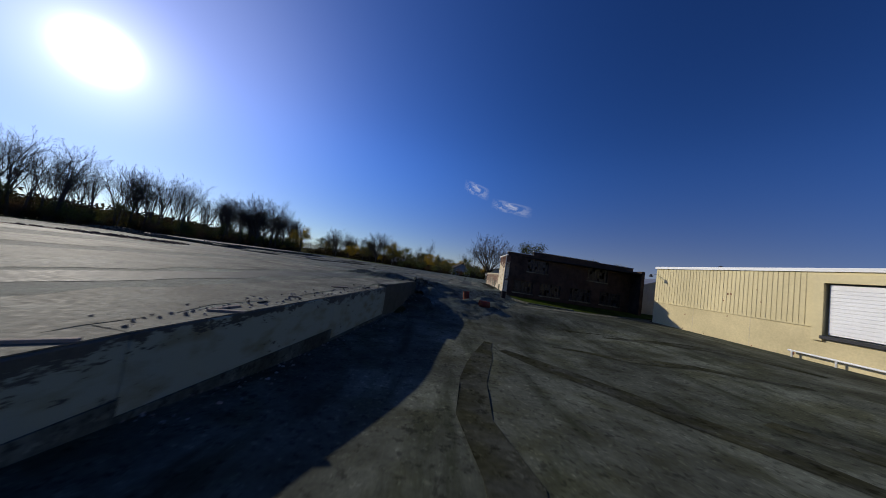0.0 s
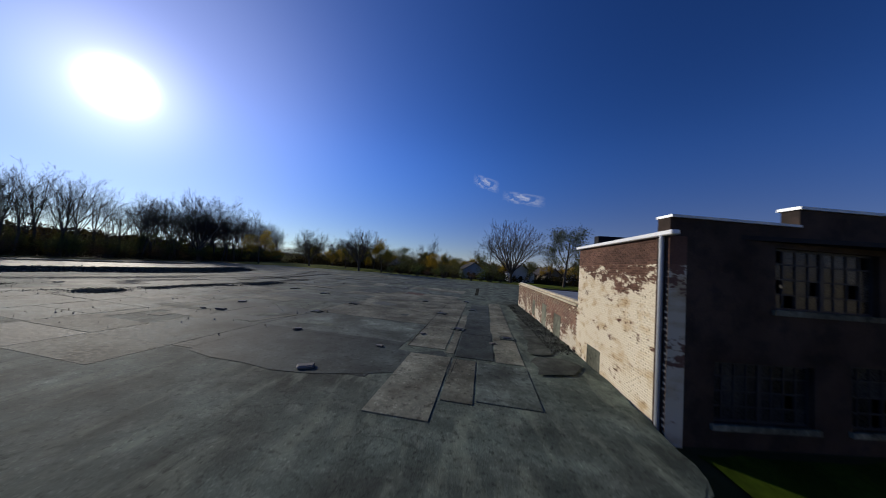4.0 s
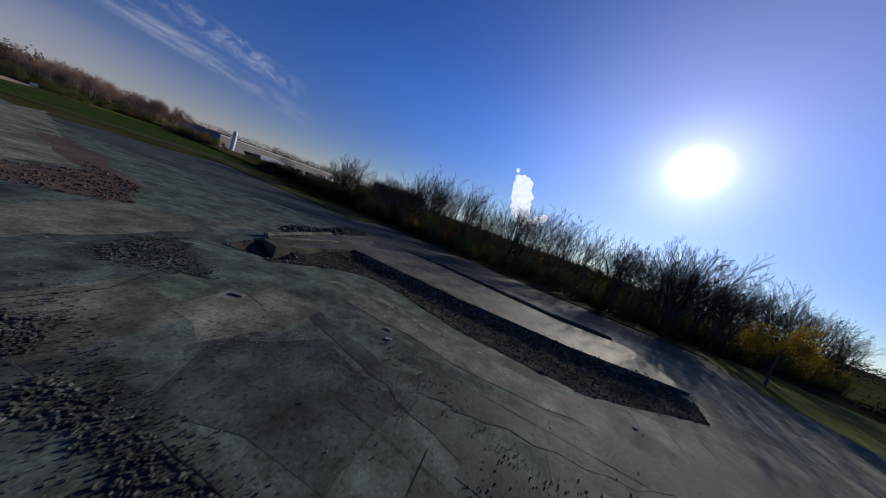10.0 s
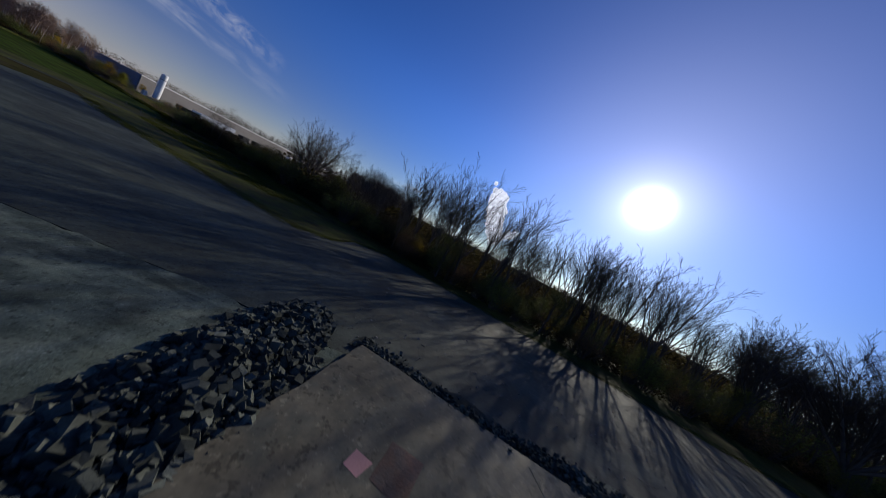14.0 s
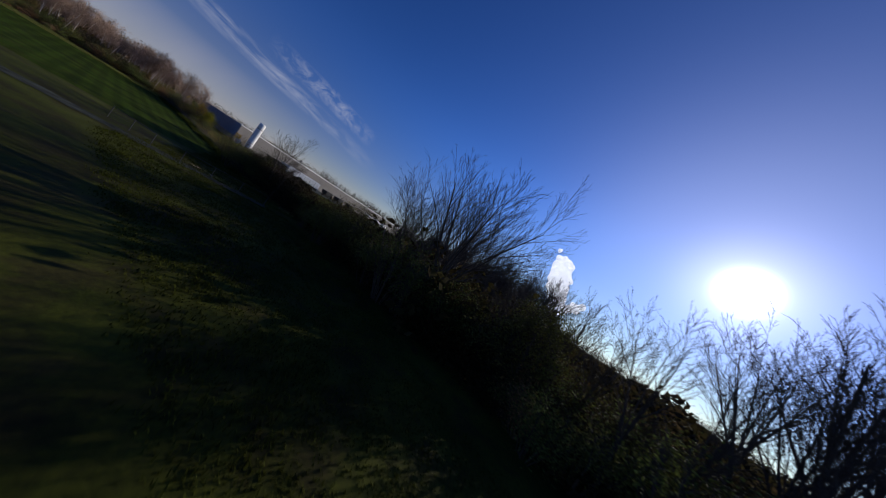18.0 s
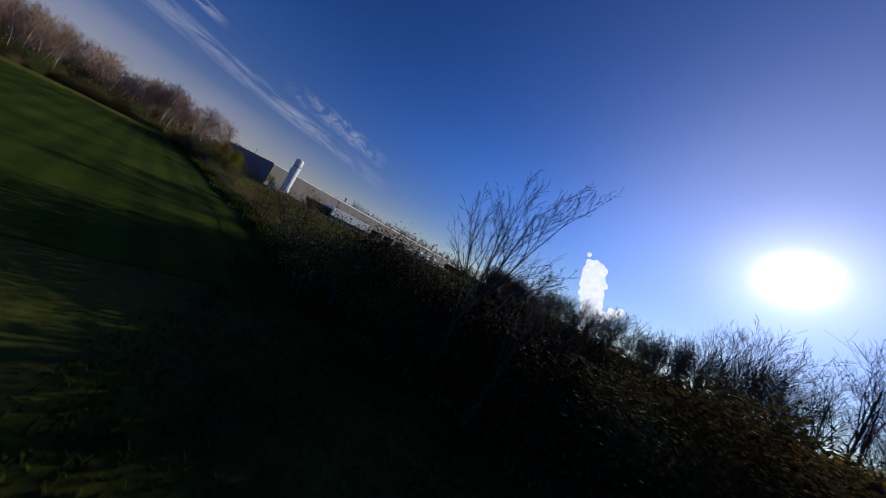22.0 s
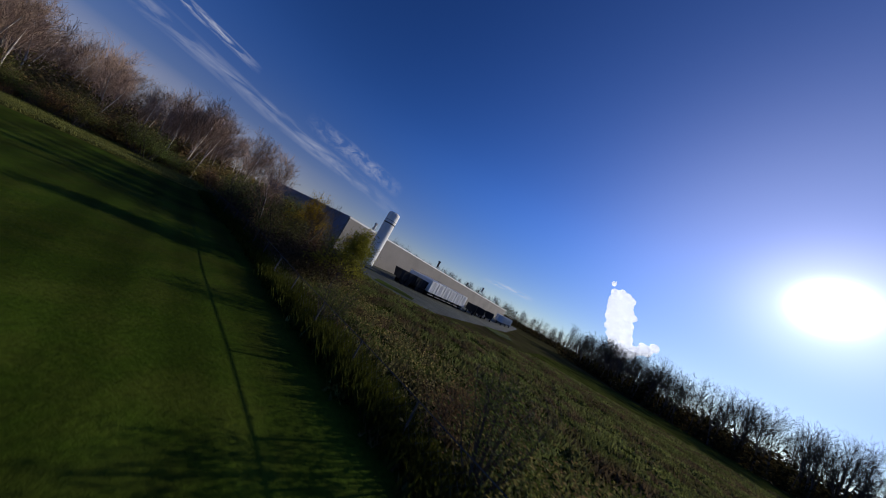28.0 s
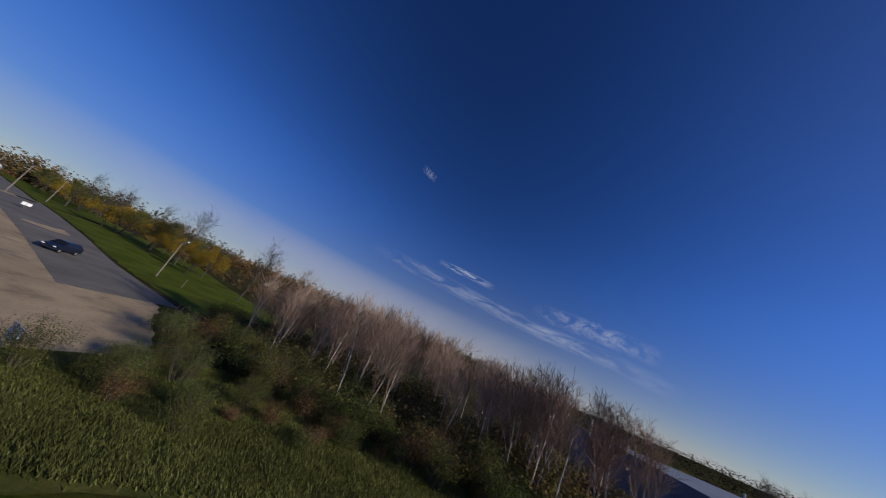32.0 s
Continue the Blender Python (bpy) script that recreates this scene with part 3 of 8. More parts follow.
tagged(patch("verge_south", [(-101, -125.5), (-80, -143), (-30, -190.5), (81, -289), (180, -378), (150, -400), (-60, -215), (-112, -150)], LAWN_SUNLIT, jitter=0.5, lift=0.06, step=10),
       "green grass verge beyond the side road", "grass", kind="structure")
tagged(patch("soil_strip", [(-99.6, -10.6), (-101.6, -8.2), (-104.2, -5.6), (-107.2, -2.8), (-106.2, -1.6), (-103.4, -4.2), (-100.6, -6.8), (-97.8, -9.6), (-88, -19), (-90, -20.5)],
             GRAVEL, jitter=0.2, lift=0.06, step=2), "strip of broken grey concrete beside the fence", "path", kind="structure")


# ---- buildings ----
def along(p0, p1):
    """A frame with x along a wall from p0 to p1, y to its left, z up."""
    d = Vector((p1[0] - p0[0], p1[1] - p0[1], 0))
    return Matrix.Translation((p0[0], p0[1], 0)) @ Matrix.Rotation(math.atan2(d.y, d.x), 4, "Z"), d.length


def wall_with_holes(bm, m, x0, x1, z0, z1, thick, holes):
    """A wall in the x-z plane of m, from y=0 to y=thick, with openings (x0, x1, z0, z1)."""
    xs = sorted({x0, x1, *[h[0] for h in holes], *[h[1] for h in holes]})
    zs = sorted({z0, z1, *[h[2] for h in holes], *[h[3] for h in holes]})
    for a, b in zip(xs, xs[1:]):
        run = None
        for c, d in zip(zs, zs[1:]):
            hole = any(h[0] - 1e-6 <= a and b <= h[1] + 1e-6 and h[2] - 1e-6 <= c and d <= h[3] + 1e-6 for h in holes)
            if hole:
                if run:
                    block(bm, (a, 0, run[0]), (b, thick, run[1]), m)
                run = None
            else:
                run = (run[0] if run else c, d)
        if run:
            block(bm, (a, 0, run[0]), (b, thick, run[1]), m)
    return bm


GLASS = material("dusty_window_glass", (0.016, 0.018, 0.02), 0.3, 0.4, 3.0, 10, 0.05, (0.042, 0.042, 0.04), 0.62, spec=0.2, rand=0.6)

# the two-storey brick factory block beside the slab
BK = [(8.87, 36.5), (27.1, 38.0)]
BW = [(8.87, 36.5), (10.5, 59.6)]
TALL = 6.1     # length of the tall block's side wall
brick_block = thing("brick_factory", (0, 0, 0), "two-storey dark brick factory block with a stepped parapet and steel windows", "building")
mf, lf = along(*BK)
wins = [(a * 1.03, b * 1.03, c, d) for a, b, c, d in [(1.25, 3.9, 0.2, 1.75), (4.9, 7.7, 0.2, 1.85), (9.1, 12.0, 0.2, 1.88), (13.3, 16.25, 0.2, 1.9), (2.85, 5.7, 3.2, 4.85), (11.3, 14.15, 3.25, 5.03)]]
bm = bmesh.new()
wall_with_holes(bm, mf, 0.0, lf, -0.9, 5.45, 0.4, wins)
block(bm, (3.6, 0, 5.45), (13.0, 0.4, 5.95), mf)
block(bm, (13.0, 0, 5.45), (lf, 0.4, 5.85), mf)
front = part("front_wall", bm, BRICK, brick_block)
for (a, b, c, d) in ((0, 3.6, 5.45, 5.52), (3.55, 13.05, 5.95, 6.03), (13.0, lf + 0.05, 5.85, 5.92)):
    part("parapet_cap", block(bmesh.new(), (a, -0.06, c), (b, 0.46, d), mf), STEEL, brick_block)
for k, (a, b, c, d) in enumerate(wins):
    win = part("window", block(bmesh.new(), ((a + b) / 2 - 0.06, 0.12, c), ((a + b) / 2 + 0.06, 0.2, d), mf), DARK_STEEL, brick_block, "multi-pane steel factory window with dusty glass")
    for x in (a, b - 0.06):
        part("jamb", block(bmesh.new(), (x, 0.12, c), (x + 0.06, 0.2, d), mf), DARK_STEEL, win)
    for z in (c, d - 0.06):
        part("frame_rail", block(bmesh.new(), (a, 0.125, z), (b, 0.195, z + 0.06), mf), DARK_STEEL, win)
    for half in (0, 1):
        x0 = a + half * (b - a) / 2
        for i in range(1, 4):
            x = x0 + (b - a) / 2 * i / 4
            part("glazing_bar", block(bmesh.new(), (x - 0.02, 0.13, c), (x + 0.02, 0.19, d), mf), DARK_STEEL, win)
    for i in range(1, 4):
        z = c + (d - c) * i / 4
        part("glazing_bar", block(bmesh.new(), (a, 0.132, z - 0.02), (b, 0.188, z + 0.02), mf), DARK_STEEL, win)
    rng = random.Random(k)
    for i in range(8):
        for j in range(4):
            if rng.random() < 0.16:
                continue
            x, z = a + (b - a) * i / 8, c + (d - c) * j / 4
            part("pane", block(bmesh.new(), (x + 0.025, 0.155, z + 0.025), (x + (b - a) / 8 - 0.025, 0.165, z + (d - c) / 4 - 0.025), mf), GLASS, win)
    part("sill", block(bmesh.new(), (a - 0.1, -0.08, c - 0.14), (b + 0.1, 0.12, c), mf), CONCRETE_PALE, win)
mw, lw = along(*BW)
bm = bmesh.new()
block(bm, (0.0, -0.42, -1.2), (TALL, 0.0, 4.2), mw)
part("side_wall", bm, BRICK_PAINT, brick_block, "side wall in flaking white paint over brick")
bm = bmesh.new()
block(bm, (-0.0, -0.42, 4.2), (TALL, 0.004, 4.95), mw)
part("side_wall_top", bm, BRICK_BARE, brick_block, "bare red-brown brick courses under the eave")
part("gutter", block(bmesh.new(), (-0.3, -0.05, 4.95), (TALL + 0.1, 0.16, 5.07), mw, 0.02), WHITE, brick_block, "white metal gutter")
part("roof", block(bmesh.new(), (0.3, -17.9, 5.0), (TALL - 0.1, -0.5, 5.12), mw), ROOF_TAR, brick_block)
part("roof_upstand", block(bmesh.new(), (TALL - 0.5, -17.9, 5.1), (TALL - 0.05, -0.6, 5.62), mw), ROOF_TAR, brick_block)
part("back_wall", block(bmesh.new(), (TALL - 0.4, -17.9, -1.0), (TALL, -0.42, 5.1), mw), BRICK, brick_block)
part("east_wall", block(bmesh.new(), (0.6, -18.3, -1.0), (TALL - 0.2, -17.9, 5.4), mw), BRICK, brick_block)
part("downpipe", tube(bmesh.new(), mw @ Vector((0.15, 0.1, -0.6)), mw @ Vector((0.15, 0.1, 4.95)), 0.06, 0.06), STEEL, brick_block)

low_block = thing("low_annex", (0, 0, 0), "low flat-roofed brick annex with cream clay coping stones", "building")
part("wall", block(bmesh.new(), (TALL, -0.36, -1.2), (lw, 0.0, 2.2), mw), BRICK_PAINT, low_block, "brick wall with worn white paint")
for i in range(26):
    x0 = TALL + (lw - TALL) * i / 26
    bm = bmesh.new()
    block(bm, (x0 + 0.01, -0.44, 2.2), (x0 + (lw - TALL) / 26 - 0.01, 0.1, 2.3), mw, 0.015)
    block(bm, (x0 + 0.012, -0.4, 2.3), (x0 + (lw - TALL) / 26 - 0.012, -0.06, 2.44), mw, 0.04)
    part("coping_stone", bm, COPING, low_block)
part("roof", block(bmesh.new(), (TALL, -12.5, 1.75), (lw - 0.2, -0.36, 1.9), mw), ROOF_BLUE, low_block, "blue-grey roof membrane")
part("end_wall", block(bmesh.new(), (lw - 0.4, -12.5, -1.0), (lw, -0.36, 2.0), mw), BRICK, low_block)
part("rear_wall", block(bmesh.new(), (TALL, -12.9, -1.0), (lw, -12.5, 2.05), mw), BRICK, low_block)

# the cream warehouse across the yard
CW = [(24.3, 30.3), (27.5, -18.0)]
mc, lc = along(*CW)
cream = thing("cream_warehouse", (0, 0, 0), "cream ribbed-steel warehouse on a painted block base with a loading door", "building")
door = (12.85, 16.6, 1.25, 4.65)
bm = wall_with_holes(bmesh.new(), mc, 0, lc, -1.0, 1.75, 0.3, [(door[0], door[1], door[2], 1.75)])
part("block_base", bm, CREAM_BLOCK, cream, "cream painted block base")
bm = wall_with_holes(bmesh.new(), mc, 0, lc, 1.75, 5.55, 0.25, [(door[0], door[1], 1.75, door[3])])
x, ribs = 0.15, []
while x < lc - 0.2:
    if not (door[0] - 0.7 < x < door[1] + 0.6):
        ribs.append(x)
    x += 0.3
part("panel_wall", bm, CREAM, cream)
for x in ribs:
    part("rib", block(bmesh.new(), (x, -0.022, 1.78), (x + 0.09, 0.0, 5.4), mc), CREAM, cream)
part("ledge", block(bmesh.new(), (0, -0.07, 1.7), (door[0] - 0.5, 0.0, 1.79), mc), CREAM, cream)
part("ledge", block(bmesh.new(), (door[1] + 0.5, -0.07, 1.7), (lc, 0.0, 1.79), mc), CREAM, cream)
for x in (4.4, 8.9, 21.0, 26.5, 32.0, 38.0, 44.0):
    part("block_joint", block(bmesh.new(), (x, -0.006, -1.0), (x + 0.03, 0.0, 1.7), mc), COPING, cream)
rs = random.Random(14)
for k in range(34):
    x, z, w = rs.uniform(0.3, 30), rs.choice((rs.uniform(-0.9, 1.5), rs.uniform(-0.9, -0.2), rs.uniform(2, 5))), rs.uniform(0.02, 0.09)
    if not door[0] - 0.6 < x < door[1] + 0.6:
        ring = [mc @ Vector((x + w * math.cos(a) * rs.uniform(0.5, 1), -0.009 if z < 1.7 else -0.026, z + w * 1.5 * math.sin(a) * rs.uniform(0.5, 1))) for a in [i * 0.785 for i in range(8)]]
        sheet("rust_spot", ring, [tuple(range(8))], RUST, cream)
part("eave_trim", block(bmesh.new(), (-0.1, -0.12, 5.4), (lc, 0.2, 5.62), mc), WHITE, cream)
part("north_wall", block(bmesh.new(), (-0.0, 0.25, -1.0), (0.3, 30, 5.5), mc), CREAM, cream)
part("roof", block(bmesh.new(), (0, 0.0, 5.56), (lc, 30, 5.66), mc), WHITE, cream)
dr = part("loading_door", block(bmesh.new(), (door[0] + 0.12, 0.1, door[2] + 0.1), (door[1] - 0.12, 0.16, door[3] - 0.1), mc), WHITE, cream, "white roll-up loading door")
for i in range(1, 14):
    z = door[2] + 0.1 + (door[3] - door[2] - 0.2) * i / 14
    part("slat", block(bmesh.new(), (door[0] + 0.13, 0.07, z - 0.11), (door[1] - 0.13, 0.1, z + 0.1), mc, 0.01), WHITE, dr)
bm = bmesh.new()
for a, b in (((door[0] - 0.5, -0.16, 0.9), (door[0], 0.0, 5.2)), ((door[1], -0.16, 0.9), (door[1] + 0.5, 0.0, 5.2)), ((door[0], -0.16, door[3]), (door[1], 0.0, 5.2))):
    block(bm, a, b, mc)
part("door_surround", bm, CREAM, cream)
part("dock_bumper", block(bmesh.new(), (door[0] - 0.1, -0.2, door[2] - 0.22), (door[1] + 0.1, 0.0, door[2]), mc, 0.02), DARK_STEEL, cream, "dark rubber dock bumper")
part("wall_lamp_arm", tube(bmesh.new(), mc @ Vector((0.1, -0.1, 4.75)), mc @ Vector((0.4, -1.0, 4.6)), 0.03, 0.03), STEEL, cream)
part("wall_lamp", lathe(bmesh.new(), [(0.02, 0.2), (0.1, 0.15), (0.2, -0.1), (0.18, -0.1)], 14, mc @ Matrix.Translation((0.42, -1.05, 4.5))), DARK_STEEL, cream)
part("roof_vent", lathe(bmesh.new(), [(0.14, 0), (0.14, 0.4), (0.26, 0.42), (0.26, 0.5), (0.05, 0.62)], 14, mc @ Matrix.Translation((4.0, 3.0, 5.6))), DARK_STEEL, cream)

shed = thing("gabled_shed", (0, 0, 0), "grey corrugated gabled shed in shade behind a lawn strip", "shed")
ms = Matrix.Translation((28.9, 40.2, 0)) @ Matrix.Rotation(radians(3), 4, "Z")
bm = bmesh.new()
vs = [bm.verts.new(ms @ Vector(p)) for p in ((0, 0, -0.8), (9, 0, -0.8), (9, 0, 3.4), (4.5, 0, 5.0), (0, 0, 3.4), (0, 14, -0.8), (9, 14, -0.8), (9, 14, 3.4), (4.5, 14, 5.0), (0, 14, 3.4))]
for f in ((0, 1, 2, 3, 4), (5, 9, 8, 7, 6), (0, 4, 9, 5), (1, 6, 7, 2)):
    bm.faces.new([vs[i] for i in f])
part("wall_shell", bm, SHED, shed)
for i in range(44):
    x = 0.1 + i * 0.205
    top = 3.3 + 1.6 * (1 - abs(x - 4.5) / 4.5)
    if i % 2 == 0:
        part("rib", block(bmesh.new(), (x, -0.03, -0.6), (x + 0.06, 0.0, top), ms), SHED, shed)
for s in (-1, 1):
    bm = bmesh.new()
    a, b = (-0.3, 3.32), (4.5, 5.03)
    q = [(4.5 + s * (4.5 - p[0]), y, p[1]) for p in (a, b) for y in (-0.4, 14.3)]
    lo = [bm.verts.new(ms @ Vector(p)) for p in (q[0], q[1], q[3], q[2])]
    hi = [bm.verts.new(ms @ Vector((p[0], p[1], p[2] + 0.1))) for p in (q[0], q[1], q[3], q[2])]
    bm.faces.new(lo)
    bm.faces.new(hi)
    for i in range(4):
        bm.faces.new((lo[i], lo[(i + 1) % 4], hi[(i + 1) % 4], hi[i]))
    part("roof", bm, STEEL, shed)
part("gable_door", block(bmesh.new(), (5.4, -0.08, 3.2), (6.1, 0, 4.0), ms), DARK_STEEL, shed)

# the long warehouse beyond the meadow
WH = (-161.4, -82.4)
warehouse = thing("long_warehouse", (0, 0, 0), "long low warehouse with taupe panels and a slate-blue shaded end", "building")
mr, lr = along(WH, (-296.0, -57.0))
ml, ll = along(WH, (-173.0, -122.0))
bm = block(bmesh.new(), (0, -0.3, -1.0), (lr, 0.0, 5.6), mr)
part("long_wall", bm, WARE, warehouse)
for i in range(1, 24):
    part("pilaster", block(bmesh.new(), (lr * i / 24 - 0.25, 0.0, -0.8), (lr * i / 24 + 0.25, 0.06, 5.5), mr), SHED, warehouse)
part("eave_trim", block(bmesh.new(), (-0.2, -0.35, 5.6), (lr, 0.1, 5.95), mr), WHITE, warehouse)
part("end_wall", block(bmesh.new(), (0, 0.0, 1.0), (ll, 0.3, 5.6), ml), WARE_BLUE, warehouse, "slate-blue metal end wall")
part("end_wall_base", block(bmesh.new(), (0, -0.06, -1.0), (ll, 0.32, 1.0), ml), WARE, warehouse)
part("end_trim", block(bmesh.new(), (-0.2, -0.1, 5.6), (ll, 0.35, 5.9), ml), WARE_BLUE, warehouse)
c1, c2, c3 = (mr @ Vector((lr, -0.2, 5.6))), (ml @ Vector((ll, 0.2, 5.6))), (mr @ Vector((0, -0.2, 5.6)))
c4 = c1 + c2 - c3
part("roof", (lambda b: (b.faces.new([b.verts.new(v) for v in (c3, c1, c4, c2)]), b)[1])(bmesh.new()), ROOF_BLUE, warehouse)

stack = thing("white_silo", (-160.7, -73.6, -0.6), "tall white cylindrical storage silo beside the warehouse", "silo")
part("shell", lathe(bmesh.new(), [(1.02, 0.6), (1.05, 0.7), (1.05, 10.2), (1.0, 10.45), (0.7, 10.65), (0.05, 10.72)], 28), WHITE, stack)
part("band", lathe(bmesh.new(), [(1.065, 9.0), (1.07, 9.05), (1.065, 9.1)], 28), STEEL, stack)
for k in range(4):
    a = math.pi / 4 + k * math.pi / 2
    part("leg", block(bmesh.new(), (math.cos(a) * 0.9 - 0.09, math.sin(a) * 0.9 - 0.09, 0), (math.cos(a) * 0.9 + 0.09, math.sin(a) * 0.9 + 0.09, 0.75)), STEEL, stack)


# ---- trees and bushes ----
def limb(verts, faces, a, b, r0, r1, n):
    d = (b - a).normalized()
    u = d.orthogonal().normalized()
    v = d.cross(u)
    k = len(verts)
    for p, r in ((a, r0), (b, r1)):
        for i in range(n):
            t = 2 * math.pi * i / n
            verts.append(p + u * (r * math.cos(t)) + v * (r * math.sin(t)))
    for i in range(n):
        faces.append((k + i, k + (i + 1) % n, k + n + (i + 1) % n, k + n + i))


def grow(seed, height, spread, trunk_r, lean=0.1, first=0.3, limbs=8, kids=(6, 5, 4), rise=0.75, fine=0.012):
    """A bare tree: trunk and limbs in one list, the finer branches in another; also the tips."""
    rng = random.Random(seed)
    wood, twigs, tips = ([], []), ([], []), []

    def trunk_ring(p, way, ra, rb, q, s):
        u = way.orthogonal().normalized()
        v = way.cross(u)
        if s == 0:
            wood[0].extend([p + (u * math.cos(k * math.pi / 3.5) + v * math.sin(k * math.pi / 3.5)) * ra for k in range(7)])
        k0 = len(wood[0]) - 7
        wood[0].extend([q + (u * math.cos(k * math.pi / 3.5) + v * math.sin(k * math.pi / 3.5)) * rb for k in range(7)])
        wood[1].extend([(k0 + k, k0 + (k + 1) % 7, k0 + 7 + (k + 1) % 7, k0 + 7 + k) for k in range(7)])

    def bough(a, d, length, r, level):
        segs = (4, 3, 2, 1, 1)[level]
        p, way = a, d.copy()
        joints = []
        for s in range(segs):
            way = (way + Vector((rng.uniform(-1, 1), rng.uniform(-1, 1), rng.uniform(-0.5, 1))) * (0.16 if level else 0.1)).normalized()
            q = p + way * (length / segs)
            ra, rb = r * (1 - 0.62 * s / segs), r * (1 - 0.62 * (s + 1) / segs)
            out = wood if level < 1 else twigs
            limb(out[0], out[1], p, q, max(ra, fine), max(rb, fine * 0.8), 4 if level == 1 else 3) if level else trunk_ring(p, way, ra, rb, q, s)
            joints.append((p, q, way, rb))
            p = q
        tips.append(p)
        if level < 1 + len(kids):
            count = kids[level - 1] if level else limbs
            for k in range(count):
                f = rng.uniform(0.3, 1.0) if level else first + (1 - first) * (k + rng.random()) / count
                s = min(int(f * segs), segs - 1)
                a0, b0, w0, rr = joints[s]
                at = a0.lerp(b0, f * segs - s if f < 1 else 1.0)
                side = w0.orthogonal().normalized()
                side.rotate(Matrix.Rotation(rng.uniform(0, 2 * math.pi), 3, w0))
                if level == 0:
                    nd = (side * spread + Vector((0, 0, rise * (0.6 + f)))).normalized()
                    ln = height * rng.uniform(0.34, 0.5) * (1.15 - 0.55 * f)
                else:
                    nd = (w0 * rng.uniform(0.7, 1.1) + side * rng.uniform(0.45, 0.9) + Vector((0, 0, 0.22))).normalized()
                    ln = length * rng.uniform(0.38, 0.62)
                bough(at, nd, ln, rr * rng.uniform(0.42, 0.6), level + 1)

    bough(Vector((0, 0, -0.3)), Vector((rng.uniform(-lean, lean), rng.uniform(-lean, lean), 1)).normalized(), height * 0.8, trunk_r, 0)
    return wood, twigs, tips


def grow_fan(seed, height, stems, spread, base_r, trunk=0.1, kids=(10, 6, 4), fine=0.008):
    """A bare tree whose stems fan out from a short trunk, in fine ascending twigs."""
    rng = random.Random(seed)
    wood, twigs, tips = ([], []), ([], []), []

    def shoot(a, d, length, r, level):
        segs = (6, 4, 2, 1)[level]
        p, way, joints = a, d.copy(), []
        for k in range(segs):
            way = (way + Vector((rng.uniform(-1, 1), rng.uniform(-1, 1), rng.uniform(-0.3, 0.6))) * (0.06 if level == 0 else 0.1)).normalized()
            q = p + way * (length / segs)
            ra, rb = r * (1 - 0.75 * k / segs), r * (1 - 0.75 * (k + 1) / segs)
            out = wood if level == 0 else twigs
            limb(out[0], out[1], p, q, max(ra, fine), max(rb, fine * 0.75), (7, 5, 3, 3)[level])
            joints.append((p, q, way, rb))
            p = q
        tips.append(p)
        if level < len(kids):
            for k in range(kids[level]):
                f = 0.22 + 0.78 * (k + rng.random()) / kids[level]
                i = min(int(f * segs), segs - 1)
                a0, b0, w0, rr = joints[i]
                side = w0.orthogonal().normalized()
                side.rotate(Matrix.Rotation(rng.uniform(0, 6.28), 3, w0))
                nd = (w0 * 0.95 + side * rng.uniform(0.45, 0.8) + Vector((0, 0, 0.2))).normalized()
                shoot(a0.lerp(b0, min(f * segs - i, 1.0)), nd, length * (rng.uniform(0.36, 0.6) if level == 0 else rng.uniform(0.32, 0.52)) * (1.2 - 0.5 * f), max(rr, fine) * rng.uniform(0.45, 0.65), level + 1)

    lean = Vector((rng.uniform(-0.12, 0.12), rng.uniform(-0.12, 0.12), 1))
    top = lean * height * trunk
    limb(wood[0], wood[1], Vector((0, 0, -0.3)), Vector((0, 0, 0.25)), base_r * 1.35, base_r * 1.05, 9)
    limb(wood[0], wood[1], Vector((0, 0, 0.25)), top, base_r * 1.05, base_r * 0.85, 9)
    for k in range(stems):
        az_, tilt = 6.28 * (k + rng.uniform(-0.3, 0.3)) / stems * 2.4, spread * (0.12 + 0.88 * ((k + rng.random()) / stems) ** 0.8)
        d = Vector((math.cos(az_) * math.sin(tilt), math.sin(az_) * math.sin(tilt), math.cos(tilt)))
        shoot(top * rng.uniform(0.7, 1.0), d, height * (1 - trunk) * (1.02 - 0.16 * tilt / spread) * rng.uniform(0.88, 1.08), base_r * rng.uniform(0.32, 0.56), 0)
    return wood, twigs, tips


def leaf_cloud(rng, centres, per, reach, size):
    verts, faces = [], []
    for c in centres:
        for _ in range(per):
            p = c + Vector((rng.gauss(0, reach), rng.gauss(0, reach), rng.gauss(0, reach * 0.75)))
            u = Vector((rng.uniform(-1, 1), rng.uniform(-1, 1), rng.uniform(-0.7, 0.7))).normalized()
            v = u.orthogonal().normalized()
            v.rotate(Matrix.Rotation(rng.uniform(0, 6.3), 3, u))
            s = size * rng.uniform(0.6, 1.3)
            k = len(verts)
            verts += [p - u * s, p + v * s * 0.55, p + u * s, p - v * s * 0.55]
            faces.append((k, k + 1, k + 2, k + 3))
    return verts, faces


def tree_kind(name, seed, label, bark, twig, leaf=None, per=0, reach=0.5, size=0.12, leaf_share=1.0, grower=grow, **kw):
    wood, twigs, tips = grower(seed, **kw)
    ob = thing(name, (0, 0, 0), label, "tree")
    sheet("trunk", wood[0], wood[1], bark, ob, smooth=True)
    sheet("crown", twigs[0], twigs[1], twig, ob)
    if leaf:
        rng = random.Random(seed + 99)
        tips = [t for t in tips if rng.random() < leaf_share and t.z > 0.4]
        v, f = leaf_cloud(rng, tips, per, reach, size)
        sheet("foliage", v, f, leaf, ob)
    return ob


